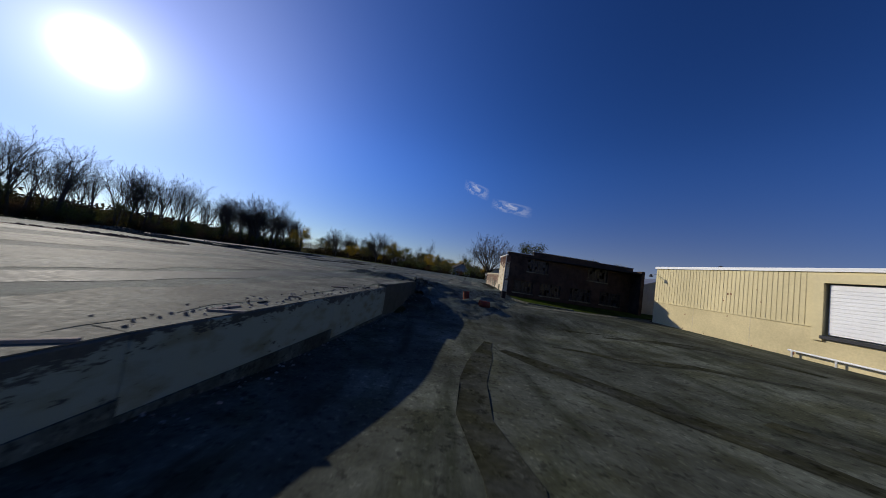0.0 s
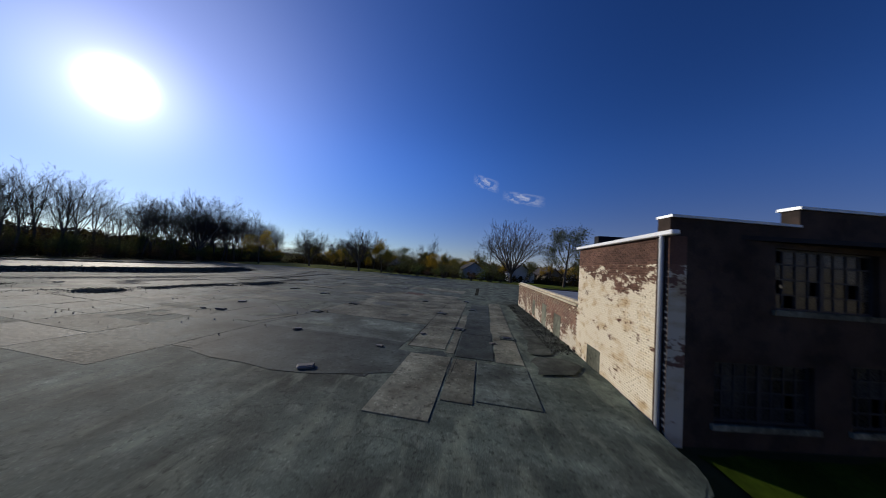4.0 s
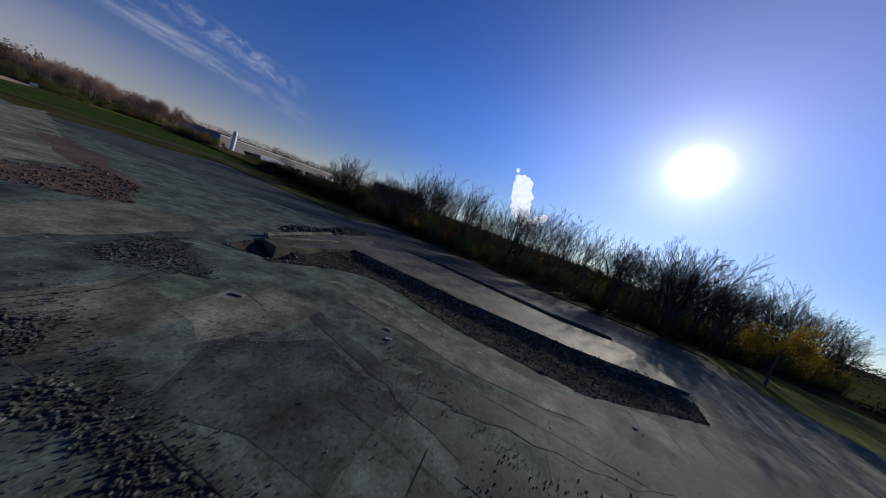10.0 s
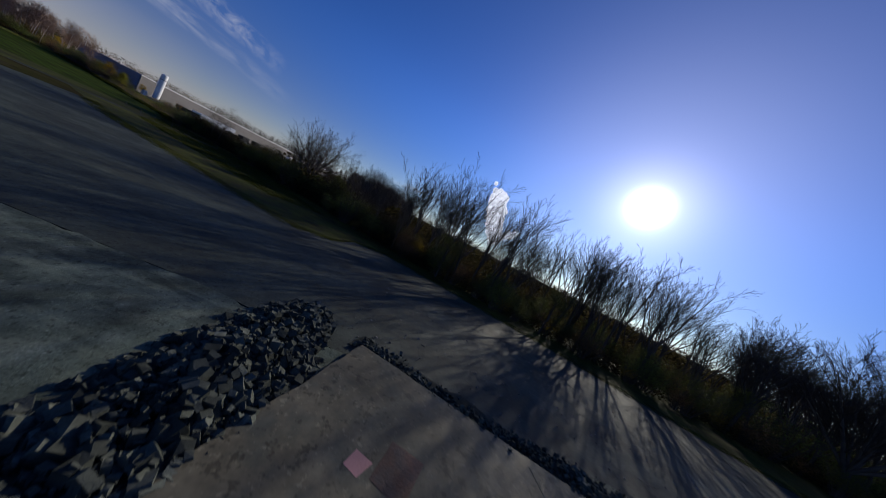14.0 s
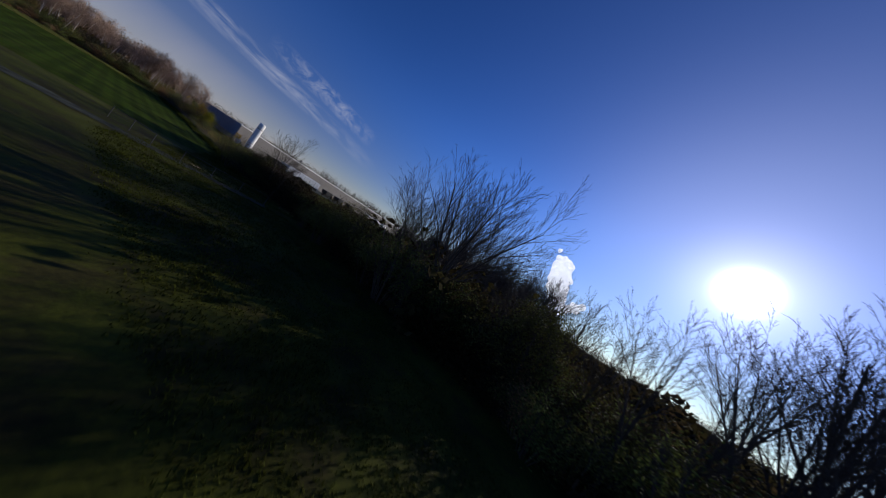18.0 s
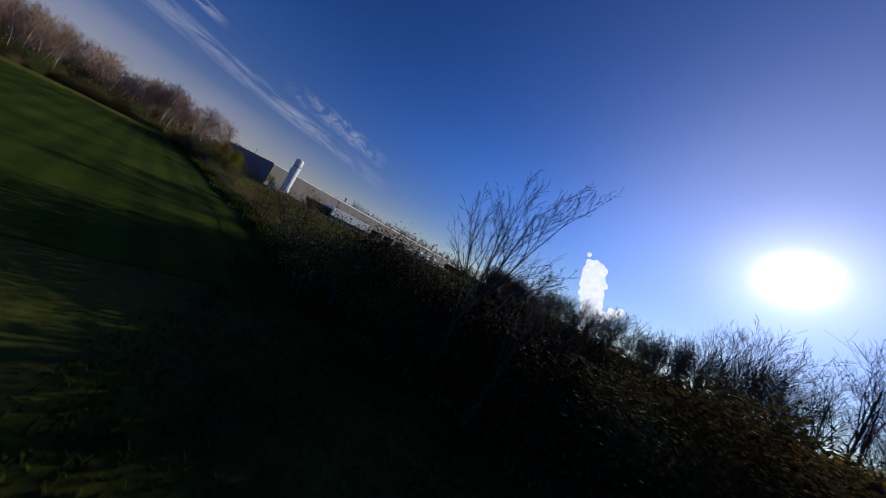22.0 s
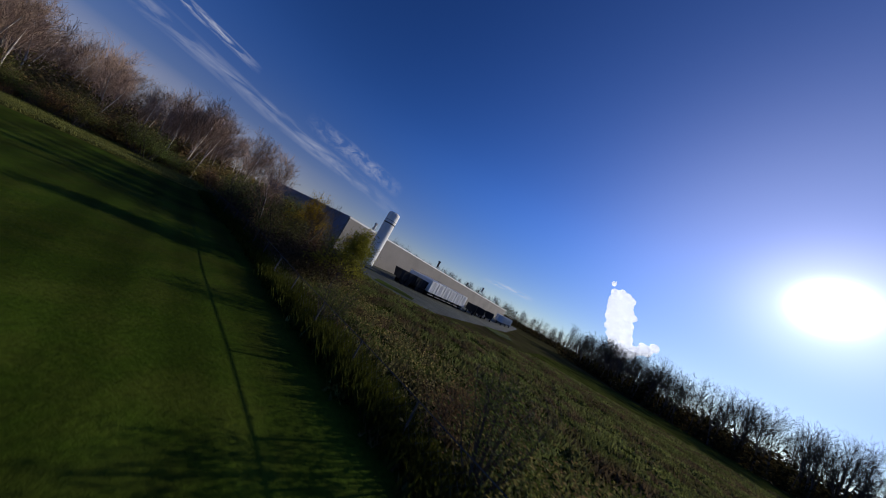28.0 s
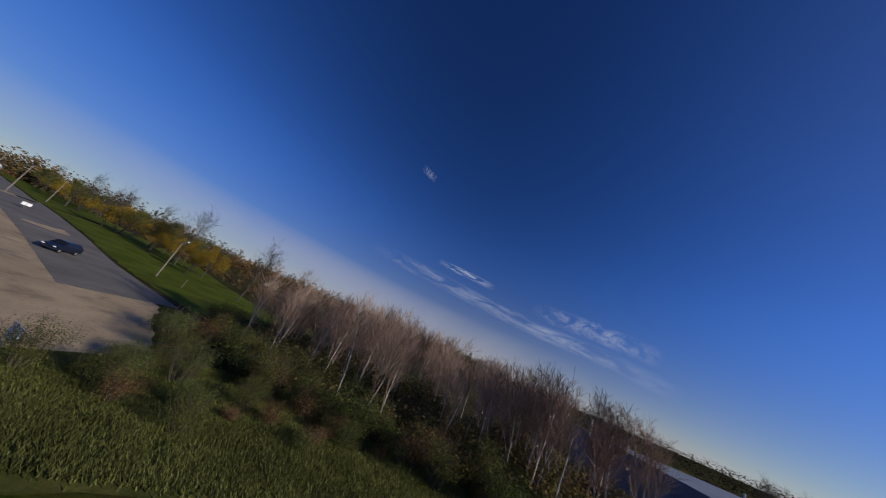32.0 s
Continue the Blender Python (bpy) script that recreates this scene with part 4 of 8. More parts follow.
def bush_kind(name, seed, label, leaf, height=2.2, width=1.6, clumps=60, per=16, size=0.1, stems=14):
    rng = random.Random(seed)
    ob = thing(name, (0, 0, 0), label, "bush")
    v, f, centres = [], [], []
    for k in range(stems):
        a = rng.uniform(0, 6.3)
        top = Vector((math.cos(a) * width * rng.uniform(0.2, 1), math.sin(a) * width * rng.uniform(0.2, 1), height * rng.uniform(0.55, 1.15)))
        base = Vector((top.x * 0.2, top.y * 0.2, -0.2))
        mid = base.lerp(top, 0.55) + Vector((rng.uniform(-.2, .2), rng.uniform(-.2, .2), 0.15))
        limb(v, f, base, mid, 0.03, 0.02, 4)
        limb(v, f, mid, top, 0.02, 0.008, 3)
        for _ in range(5):
            q = mid.lerp(top, rng.random())
            limb(v, f, q, q + Vector((rng.uniform(-.5, .5), rng.uniform(-.5, .5), rng.uniform(0.1, .7))), 0.01, 0.006, 3)
        centres += [mid.lerp(top, rng.random()) for _ in range(max(1, clumps // stems))]
    sheet("twig_frame", v, f, TWIG, ob)
    for c in centres:
        c.z = max(c.z, 0.25)
    lv, lf = leaf_cloud(rng, centres, int(per * 4), 0.3 * width ** 0.5, size * 0.45)
    sheet("foliage", lv, lf, leaf, ob)
    return ob


def put(kind, x, y, s=1.0, turn=0.0, z=None, lean=0.0):
    m = Matrix.Translation((x, y, land_z(x, y) if z is None else z)) @ Matrix.Rotation(turn, 4, "Z") @ Matrix.Rotation(lean, 4, "X")
    ob = copy_thing(kind, m)
    ob.scale = (s, s, s)
    return ob


KINDS = dict(
    bare=[tree_kind("bare_tree", 3 + i, "bare grey-brown deciduous tree in the woodland edge", BARK, TWIG,
                    height=13.0, spread=0.62, trunk_r=0.16, limbs=12, kids=(7, 5, 2), first=0.25, rise=1.25, fine=0.008) for i in range(5)],
    fan=[tree_kind("fan_tree", 81, "large bare tree with many stems fanning out above the thicket", BARK, TWIG, grower=grow_fan, height=14.2, stems=13, spread=0.86, base_r=0.36, trunk=0.24, kids=(12, 7, 4), fine=0.009),
         tree_kind("fan_tree", 84, "bare tree forking low into long ascending limbs", BARK, TWIG, grower=grow_fan, height=13.4, stems=8, spread=0.5, base_r=0.29, trunk=0.2, kids=(12, 7, 4), fine=0.009),
         tree_kind("fan_tree", 87, "thin bare tree with few crooked limbs", BARK, TWIG, grower=grow_fan, height=10.2, stems=6, spread=0.72, base_r=0.16, trunk=0.34, kids=(10, 5, 3), fine=0.008),
         tree_kind("fan_tree", 89, "broad bare tree with a rounded twiggy crown", BARK, TWIG, grower=grow_fan, height=15.6, stems=12, spread=0.95, base_r=0.42, trunk=0.2, kids=(12, 7, 4), fine=0.016)],
    woodland=[tree_kind("woodland_tree", 121 + i, "bare woodland tree with forking limbs and fine twigs", BARK, TWIG, grower=grow_fan, height=12.0 + i % 2, stems=4 + i % 3, spread=0.34 + 0.07 * i, base_r=0.19, trunk=0.34,
                        kids=(8, 5, 3), fine=0.011) for i in range(5)],
    pole=[tree_kind("slender_tree", 21 + i, "slender bare tree in a dense row", BARK, TWIG, height=13.5, spread=0.36, trunk_r=0.13, limbs=12, kids=(5, 4), first=0.35, rise=1.7, fine=0.009) for i in range(4)],
    sapling=[tree_kind("sapling", 35 + i, "thin open bare tree with few limbs", BARK, TWIG, height=8.5, spread=0.6, trunk_r=0.19, limbs=10, kids=(6, 5, 2), first=0.3, rise=0.9, fine=0.008) for i in range(2)],
    birch=[tree_kind("birch", 41 + i, "slender bare birch with a pale trunk and pinkish-grey twigs", BARK_PALE, TWIG_PALE, height=11, spread=0.45, trunk_r=0.1, limbs=13,
                     kids=(6, 5), first=0.3, rise=1.2, fine=0.012) for i in range(4)],
    yellow=[tree_kind("yellow_tree", 51 + i, "small tree in yellow autumn leaf", BARK, TWIG, LEAF_YELLOW, per=26, reach=0.45, size=0.085, height=7, spread=0.85, trunk_r=0.16, limbs=10,
                      kids=(5, 4), first=0.2) for i in range(2)],
    green=[tree_kind("green_tree", 61 + i, "broad tree still in dull green leaf", BARK, TWIG, LEAF_OLIVE, per=26, reach=0.5, size=0.09, height=9, spread=0.85, trunk_r=0.2, limbs=10,
                     kids=(5, 4), first=0.2) for i in range(2)],
    lime=[tree_kind("yellow_green_tree", 53, "small leafy tree turning yellow-green", BARK, TWIG, LEAF_LIME, per=30, reach=0.3, size=0.06, height=4.4, spread=0.6, trunk_r=0.08, limbs=11, kids=(6, 4), first=0.15)],
    thorn=[tree_kind("small_tree", 91, "small spreading tree with thin olive-brown leaves", BARK, TWIG, LEAF_RUST, per=14, reach=0.2, size=0.045, grower=grow_fan, height=3.7, stems=9, spread=1.1, base_r=0.1,
                     trunk=0.16, kids=(8, 5), fine=0.006)],
    bush=[bush_kind("bush", 71, "dense dull-green bush under the trees", LEAF_GREEN, 2.4, 1.7), bush_kind("bush", 72, "olive-green leafy thicket bush", LEAF_OLIVE, 2.7, 1.8),
          bush_kind("bush", 73, "rust-brown bush with withered leaves", LEAF_RUST, 2.2, 1.6, 60, 12), bush_kind("bush", 75, "dark tangled bush with few leaves", LEAF_GREEN, 3.0, 1.9, 56, 11, 0.11, 26),
          bush_kind("bush", 74, "small yellow-green autumn bush", LEAF_YELLOW, 2.0, 1.2, 40, 10)],
)
PROTOS = [k for v in KINDS.values() for k in v]
BUSHES = KINDS["bush"]
rng = random.Random(7)


def line_at(line, u):
    lens = [math.dist(a, b) for a, b in zip(line, line[1:])]
    s = u * sum(lens)
    for (a, b), ln in zip(zip(line, line[1:]), lens):
        if s <= ln or (a, b) == (line[-2], line[-1]):
            a, b = Vector(a), Vector(b)
            d = (b - a).normalized()
            return a.lerp(b, min(s / ln, 1.0)), Vector((d.y, -d.x))
        s -= ln


def wood(line, count, kinds, depth, lo, hi, lead=1.5):
    """Trees scattered along a line, to its right, up to a depth."""
    for i in range(count):
        p, out = line_at(line, (i + rng.random()) / count)
        q = p + out * (lead + depth * rng.random() ** 1.4)
        put(rng.choice(kinds), q.x, q.y, rng.uniform(lo, hi), rng.uniform(0, 6.3), lean=rng.uniform(-0.06, 0.06))


# woodland edge west of the slab (trees stand on the far side)
EDGE = [(-84, 162), (-72, 128), (-71, 108), (-76, 88), (-82, 60), (-90, 36), (-100, 21), (-107, 8), (-116, 2)]
wood(EDGE[4:7], 8, KINDS["woodland"] + KINDS["sapling"], 10, 0.55, 0.85, 2.0)
wood(EDGE[5:8], 9, KINDS["sapling"] + KINDS["bare"][:2], 14, 0.36, 0.52, 3.0)
wood(EDGE[:6], 125, KINDS["woodland"], 24, 0.95, 1.35)
wood(EDGE, 100, BUSHES[:4], 8, 0.9, 1.9, 0.0)
wood(EDGE, 16, BUSHES[4:], 4, 0.7, 1.2, 0.0)
wood(EDGE, 12, KINDS["green"] + KINDS["yellow"], 10, 0.5, 0.8, 0.0)
put(KINDS["fan"][3], -72.2, 105.0, 1.08, 0.4)
put(KINDS["yellow"][0], -56.6, 108.8, 1.3, 0.4)
put(KINDS["yellow"][1], -70, 132, 0.9, 1.4)
put(KINDS["fan"][3], -46.5, 119, 0.68, 2.4)
put(KINDS["fan"][3], -27, 113, 0.72, 1.1)
put(KINDS["yellow"][0], -19.5, 112, 1.3, 2.2)
# the two large trees and the lone one beside the flight line
put(KINDS["fan"][0], -105.4, 18.2, 0.98, 2.0)
put(KINDS["fan"][1], -110.6, 12.1, 0.82, 0.5)
put(KINDS["bare"][3], -115, 26, 0.8, 0.5)
put(KINDS["fan"][2], -112.7, -9.6, 0.84, 2.3)
for x, y, s in ((-102.2, 25.0, 0.62), (-104.8, 28.5, 0.75), (-101.2, 28.0, 0.6), (-100.4, 31.0, 0.7), (-107.5, 31, 0.8), (-105.5, 24.5, 0.55)):
    put(KINDS["woodland"][int(-x) % 5], x, y, s, x * 3.0)
put(KINDS["sapling"][1], -111.9, -7.6, 0.7, 1.3)
put(KINDS["thorn"][0], -119.6, -26.2, 1.0, 1.3)
for x, y, k, s in ((-101, 25, 1, 1.9), (-102.5, 20.5, 0, 1.7), (-103, 15.5, 3, 1.8), (-104.5, 13, 1, 1.6), (-108, 7.5, 1, 1.9), (-99.5, 29, 0, 1.6), (-98, 33, 3, 1.4), (-107, 5, 0, 1.5), (-112.5, -16.5, 1, 1.3), (-114.5, -19.5, 3, 1.25), (-106, 14, 3, 1.2), (-108, 10, 0, 1.1), (-110, 7, 1, 1.3), (-112, 3, 3, 1.1), (-114, -1, 0, 1.2), (-112.5, -4, 3, 1.0), (-114.5, -8, 1, 1.2), (-115.5, -12, 3, 1.4), (-114, -13.5, 0, 1.1),
                   (-117, -15, 1, 1.0), (-117, -10, 2, 1.1), (-119, -6, 1, 1.0), (-119.5, -18, 2, 1.0), (-121, -30.5, 1, 1.2), (-122.5, -33, 2, 0.8), (-113.6, -15, 3, 0.95), (-115.2, -17.5, 3, 1.0), (-113.6, -12, 0, 1.1), (-117.2, -21.5, 3, 0.9), (-113.4, -9.5, 1, 1.1), (-116, -13.5, 0, 1.1), (-117.5, -17.5, 0, 1.05), (-137.5, -61, 3, 1.15), (-138.6, -64, 2, 1.1), (-141.5, -72, 3, 1.25), (-143, -75, 1, 1.2),
                   (-117, 1, 4, 1.0), (-122, -12, 4, 0.8), (-126, 0, 4, 0.9), (-131, -8, 2, 0.7), (-127, -20, 2, 0.6), (-109, 1, 1, 0.9)):
    put(BUSHES[k], x, y, s, x * 7.0)
# far side of the meadow
NORTH_WOOD = [(-116, 2), (-128, 14), (-150, 20), (-172, 18), (-200, 2), (-222, -14), (-262, -26)]
wood(NORTH_WOOD[:2], 14, KINDS["bare"] + KINDS["sapling"], 16, 0.45, 0.7, 3.0)
wood(NORTH_WOOD[1:], 225, KINDS["woodland"] + KINDS["pole"][:2], 18, 0.75, 1.1)
# thicket along the fence at the end of the lawn
for i in range(46):
    u = rng.random()
    x, y = -134 - 12 * u + rng.uniform(-2.5, 2.5), -66 - 22 * u + rng.uniform(-2, 2)
    put(rng.choice([BUSHES[2], BUSHES[2], BUSHES[3], BUSHES[1]]), x - 2.5, y, rng.uniform(0.8, 1.45), rng.uniform(0, 6.3))
put(KINDS["lime"][0], -135.6, -59.1, 0.98, 0.0)
put(KINDS["yellow"][0], -138.2, -67.0, 0.72, 1.0)
put(KINDS["yellow"][1], -158.5, -77.0, 0.45, 0.9)
put(KINDS["birch"][1], -136.9, -69.2, 0.52, 0.7, lean=0.1)
put(KINDS["birch"][2], -138.4, -71.5, 0.46, 2.7, lean=-0.1)
put(KINDS["sapling"][0], -137.2, -64.6, 0.6, 1.2)
put(KINDS["sapling"][1], -139.4, -74.5, 0.55, 0.3)
put(KINDS["yellow"][1], -174, -132, 0.62, 2.1)
put(BUSHES[4], -158, -89, 1.3, 0.9)
put(BUSHES[3], -128.3, -46.4, 0.85, 0.4)
put(BUSHES[2], -129.0, -48.0, 0.7, 1.4)
put(BUSHES[3], -130.6, -54.5, 0.6, 2.2)
# bushes scattered over the rough belt before the wood
for i in range(60):
    u = rng.random()
    put(rng.choice(BUSHES[:4] + BUSHES[1:3]), -108 - 26 * u + rng.uniform(-2, 2), -96.5 - 4.5 * u + rng.uniform(-4.5, 3.0), rng.uniform(0.22, 0.75), rng.uniform(0, 6.3))
put(BUSHES[1], -116.5, -93.4, 0.72, 0.4)
put(BUSHES[0], -110.8, -98.4, 0.85, 1.4)
put(BUSHES[4], -110.2, -104.4, 1.0, 0.2)
# trees behind the long warehouse
wood([(-292, -150), (-330, -100), (-345, -60), (-345, -20), (-330, 20), (-290, 20)], 110, KINDS["pole"] + KINDS["bare"][:3], 16, 0.75, 1.0)
# birch wood beyond the lawn
BIRCH_EDGE = [(-158, -93), (-143, -93), (-135, -98), (-120, -104.5), (-112, -110), (-108, -122)]
wood(BIRCH_EDGE, 130, KINDS["birch"], 30, 0.78, 1.06, 4.0)
wood(BIRCH_EDGE, 16, KINDS["birch"], 3, 0.7, 0.95, 1.0)
wood(BIRCH_EDGE, 95, BUSHES[:3] + BUSHES[1:3], 9, 0.6, 1.5, -2.5)
for x, y, k, s in ((-111, -96, 0, 0.9), (-107.5, -95, 1, 0.9), (-113, -99.5, 3, 0.9), (-110.5, -103, 1, 1.1), (-108, -107, 3, 1.0), (-105.5, -110, 0, 0.9), (-116, -95.5, 3, 0.6), (-123, -95, 0, 0.5)):
    put(BUSHES[k], x, y, s, x)
# boundary trees to the north, round the houses
for i in range(13):
    put(BUSHES[(0, 3, 1, 0, 2)[i % 5]], -16 + i * 2.7, 109.5 + 1.5 * (i % 3) - 0.22 * i, 1.0 + 0.2 * (i % 4), i * 1.7)
for x, y, k, s in ((-44, 127, "yellow", 0.75), (-36, 124.5, "green", 0.7), (-29, 126, "yellow", 0.6), (-21, 125, "green", 0.8), (-13, 124, "green", 0.6), (-5, 124, "yellow", 0.7), (3, 123.5, "green", 0.75), (29, 124, "green", 0.7), (-52, 131, "green", 0.9)):
    put(KINDS[k][int(y) % 2], x, y, s, x * 2.0)
for i in range(70):
    x = rng.uniform(-75, 75)
    put(rng.choice(KINDS["bare"][:2] + KINDS["green"] + KINDS["yellow"] + KINDS["green"]), x, 128 + rng.uniform(0, 45) - 0.05 * x, rng.uniform(0.7, 1.15), rng.uniform(0, 6.3))
put(KINDS["fan"][3], 20.4, 113, 1.05, 2.1)
put(KINDS["green"][0], 36, 112, 1.95, 0.3)
put(KINDS["green"][1], 44, 118, 1.0, 1.3)
put(KINDS["fan"][3], -57, 171, 0.75, 1.1)
put(KINDS["yellow"][0], -40, 150, 1.05, 1.1)
# trees along the side road
for i in range(46):
    u = rng.random()
    x, y = -95 + 260 * u + rng.uniform(-6, 6), -160 - 232 * u + rng.uniform(-10, 6)
    put(rng.choice(KINDS["yellow"] + KINDS["green"] + KINDS["bare"][:2]), x, y, rng.uniform(1.0, 1.6), rng.uniform(0, 6.3))
for i in range(6):
    put(KINDS["yellow"][i % 2], -185 - i * 9, -128 - i * 1.5, 0.7, i)
put(KINDS["yellow"][0], 58, 104, 1.7, 0.2)
put(KINDS["yellow"][1], 66, 100, 1.7, 2.2)
for k in PROTOS:
    for o in (*k.children_recursive, k):
        bpy.data.objects.remove(o)

# wooded skyline all round
fv, ff = [], []
for ring, (dist, count) in enumerate(((330, 420), (480, 520), (720, 520), (1100, 420))):
    for i in range(count):
        a = 2 * math.pi * (i + rng.random()) / count
        d = dist * rng.uniform(0.88, 1.12)
        cx, cy = -70 + d * math.cos(a), 0 + d * math.sin(a)
        h = rng.uniform(9, 15) * (0.7 + 0.25 * ring)
        w = rng.uniform(4, 8) * (0.8 + 0.35 * ring)
        for _ in range(80):
            p = Vector((cx + rng.gauss(0, w * 0.55), cy + rng.gauss(0, w * 0.55), h * rng.random() ** 1.25))
            s = w * rng.uniform(0.055, 0.12)
            u = Vector((rng.uniform(-1, 1), rng.uniform(-1, 1), rng.uniform(-1, 1))).normalized()
            v = u.orthogonal().normalized()
            k = len(fv)
            fv += [p - u * s, p + v * s * 0.7, p + u * s, p - v * s * 0.7]
            ff.append((k, k + 1, k + 2, k + 3))
tagged(sheet("far_woods", fv, ff, FAR_WOODS), "distant autumn woods along the skyline", "woods", kind="stuff")

# dense undergrowth below the trees
def undergrowth(name, line, depth, height, count, mat, label, seed, lead=0.0, size=0.3, ragged=0.3, rise=0.4):
    r = random.Random(seed)
    centres = []
    while len(centres) < count:
        p, out = line_at(line, r.random())
        deep = r.random()
        q = p + out * (lead + depth * deep)
        top = height * min(1.0, rise + deep * 2.5) * (0.45 + 0.9 * abs(noise.noise((q.x * 0.17, q.y * 0.17, seed))) + ragged * r.random())
        for _ in range(4):
            centres.append(Vector((q.x + r.gauss(0, 0.5), q.y + r.gauss(0, 0.5), land_z(q.x, q.y) + top * r.random())))
    v, f = leaf_cloud(r, centres, 2, 0.35, size)
    tagged(sheet(name, v, f, mat), label, "undergrowth", kind="stuff")


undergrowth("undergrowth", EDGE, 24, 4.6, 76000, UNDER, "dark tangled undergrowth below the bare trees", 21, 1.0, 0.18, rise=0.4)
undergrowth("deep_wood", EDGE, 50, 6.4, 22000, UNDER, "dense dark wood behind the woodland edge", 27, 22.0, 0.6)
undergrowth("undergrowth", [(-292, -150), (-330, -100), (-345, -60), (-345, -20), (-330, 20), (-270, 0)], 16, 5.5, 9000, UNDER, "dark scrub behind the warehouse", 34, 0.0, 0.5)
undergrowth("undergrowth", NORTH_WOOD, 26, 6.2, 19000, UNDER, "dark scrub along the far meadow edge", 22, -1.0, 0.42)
undergrowth("undergrowth", BIRCH_EDGE, 20, 4.4, 38000, UNDER_SUNLIT, "brown-green scrub under the birches", 23, 0.0, 0.2)
undergrowth("undergrowth", [(-74, 146), (-28, 140), (-17, 122), (10, 121), (75, 126)][::-1], 20, 3.8, 12000, UNDER, "hedge and scrub before the houses", 24, 0.0, 0.36)
undergrowth("undergrowth", [(-112, -152), (-60, -200), (165, -395)], 20, 4.0, 7000, FAR_WOODS, "autumn scrub along the side road", 25, 12.0, 0.4)
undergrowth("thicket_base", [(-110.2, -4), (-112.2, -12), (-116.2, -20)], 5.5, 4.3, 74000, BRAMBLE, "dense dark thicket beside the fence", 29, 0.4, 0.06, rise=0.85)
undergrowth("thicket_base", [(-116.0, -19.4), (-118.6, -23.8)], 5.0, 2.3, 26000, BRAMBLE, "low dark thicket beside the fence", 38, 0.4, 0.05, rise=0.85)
# unseen filler added so that the thicket casts a solid shadow
undergrowth("thicket_heart", [(-111.4, -4), (-113.4, -12), (-116.8, -19.5)], 3.0, 3.7, 16000, SHADE_FILL, "dark filler inside the thicket that makes its shadow solid", 37, 0.6, 0.24, rise=0.9)
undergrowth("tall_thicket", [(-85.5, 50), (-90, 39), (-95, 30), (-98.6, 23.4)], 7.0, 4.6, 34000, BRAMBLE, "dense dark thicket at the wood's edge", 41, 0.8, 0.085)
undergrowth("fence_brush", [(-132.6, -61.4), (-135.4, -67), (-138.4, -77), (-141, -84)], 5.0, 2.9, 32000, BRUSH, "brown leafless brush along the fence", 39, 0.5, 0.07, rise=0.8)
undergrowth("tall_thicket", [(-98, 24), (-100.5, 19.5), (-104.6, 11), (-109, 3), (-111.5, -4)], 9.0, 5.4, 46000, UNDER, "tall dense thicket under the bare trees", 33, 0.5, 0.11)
undergrowth("meadow_scrub", [(-114, -14), (-119, -28), (-126, -46), (-134, -64), (-141, -80), (-147, -93)], 4.5, 1.1, 20000, UNDER_SUNLIT, "withered scrub along the fence", 26, 1.4, 0.055)

undergrowth("north_woods", [(190, 40), (125, 118), (70, 158), (-20, 182), (-95, 200)], 40, 8.5, 20000, FAR_WOODS, "autumn woods behind the houses", 31, 4.0, 0.55, 0.1)
undergrowth("ridge_woods", [(-330, -420), (-140, -470), (0, -430), (150, -340), (270, -230)], 60, 24.0, 42000, FAR_WOODS, "autumn woods on the far southern rise", 28, -10.0, 0.95, 0.05)

# long grass
def tufts(name, poly, count, height, mat, label, seed, blades=9, wide=1.0, clump=0.0):
    r = random.Random(seed)
    xs, ys = [p[0] for p in poly], [p[1] for p in poly]
    v, f = [], []
    while count:
        x, y = r.uniform(min(xs), max(xs)), r.uniform(min(ys), max(ys))
        if not inside((x, y), poly) or noise.noise((x * clump, y * clump, seed + 40)) < r.uniform(-0.5, 0.25) * (clump > 0):
            continue
        count -= 1
        z = land_z(x, y) + 0.03
        h0 = height * (0.6 + 0.9 * abs(noise.noise((x * 0.2, y * 0.2, seed))))
        for _ in range(blades):
            a, h = r.uniform(0, 6.3), h0 * r.uniform(0.6, 1.2)
            ox, oy = r.gauss(0, 0.22), r.gauss(0, 0.22)
            w = (0.014 + 0.022 * r.random()) * wide
            k = len(v)
            v += [(x + ox - w * math.sin(a), y + oy + w * math.cos(a), z), (x + ox + w * math.sin(a), y + oy - w * math.cos(a), z),
                  (x + ox + h * 0.6 * math.cos(a), y + oy + h * 0.6 * math.sin(a), z + h * 0.9)]
            f.append((k, k + 1, k + 2))
    tagged(sheet(name, v, f, mat), label, "grass", kind="stuff")


tufts("meadow_grass", [(-113, -14), (-122.8, -40), (-134, -66), (-140, -82), (-150, -70), (-152, -58), (-175, -40), (-175, 8), (-130, 10), (-110, -3)], 15000, 0.45, GRASS_BLADE,
      "long dry olive grass in tufts", 3, 12, 2.6, 0.8)
tufts("fence_grass", [(x + 0.55, y) for x, y in LAWN_W] + [(x - 0.8, y) for x, y in LAWN_W[::-1]], 3400, 0.72, GRASS_LOW, "unmown grass along the fence foot", 12, 14, 1.8)
tufts("belt_grass", [(-139, -84), (-133, -87), (-124, -90), (-116, -89), (-108, -87), (-106, -96), (-120, -105), (-134, -99), (-145, -94)], 17000, 0.42, GRASS_STRAW, "tall straw-coloured grass before the wood", 4, 10, 1.6, 0.7)
verge = [(x + 0.9, y) for x, y in ASPH_EDGE]
tufts("verge_grass", [(x + 0.9, y) for x, y in verge] + [(x - 1.6, y) for x, y in verge[::-1]], 4200, 0.08, GRASS_LOW, "low ragged grass creeping over the asphalt edge", 6, 8)
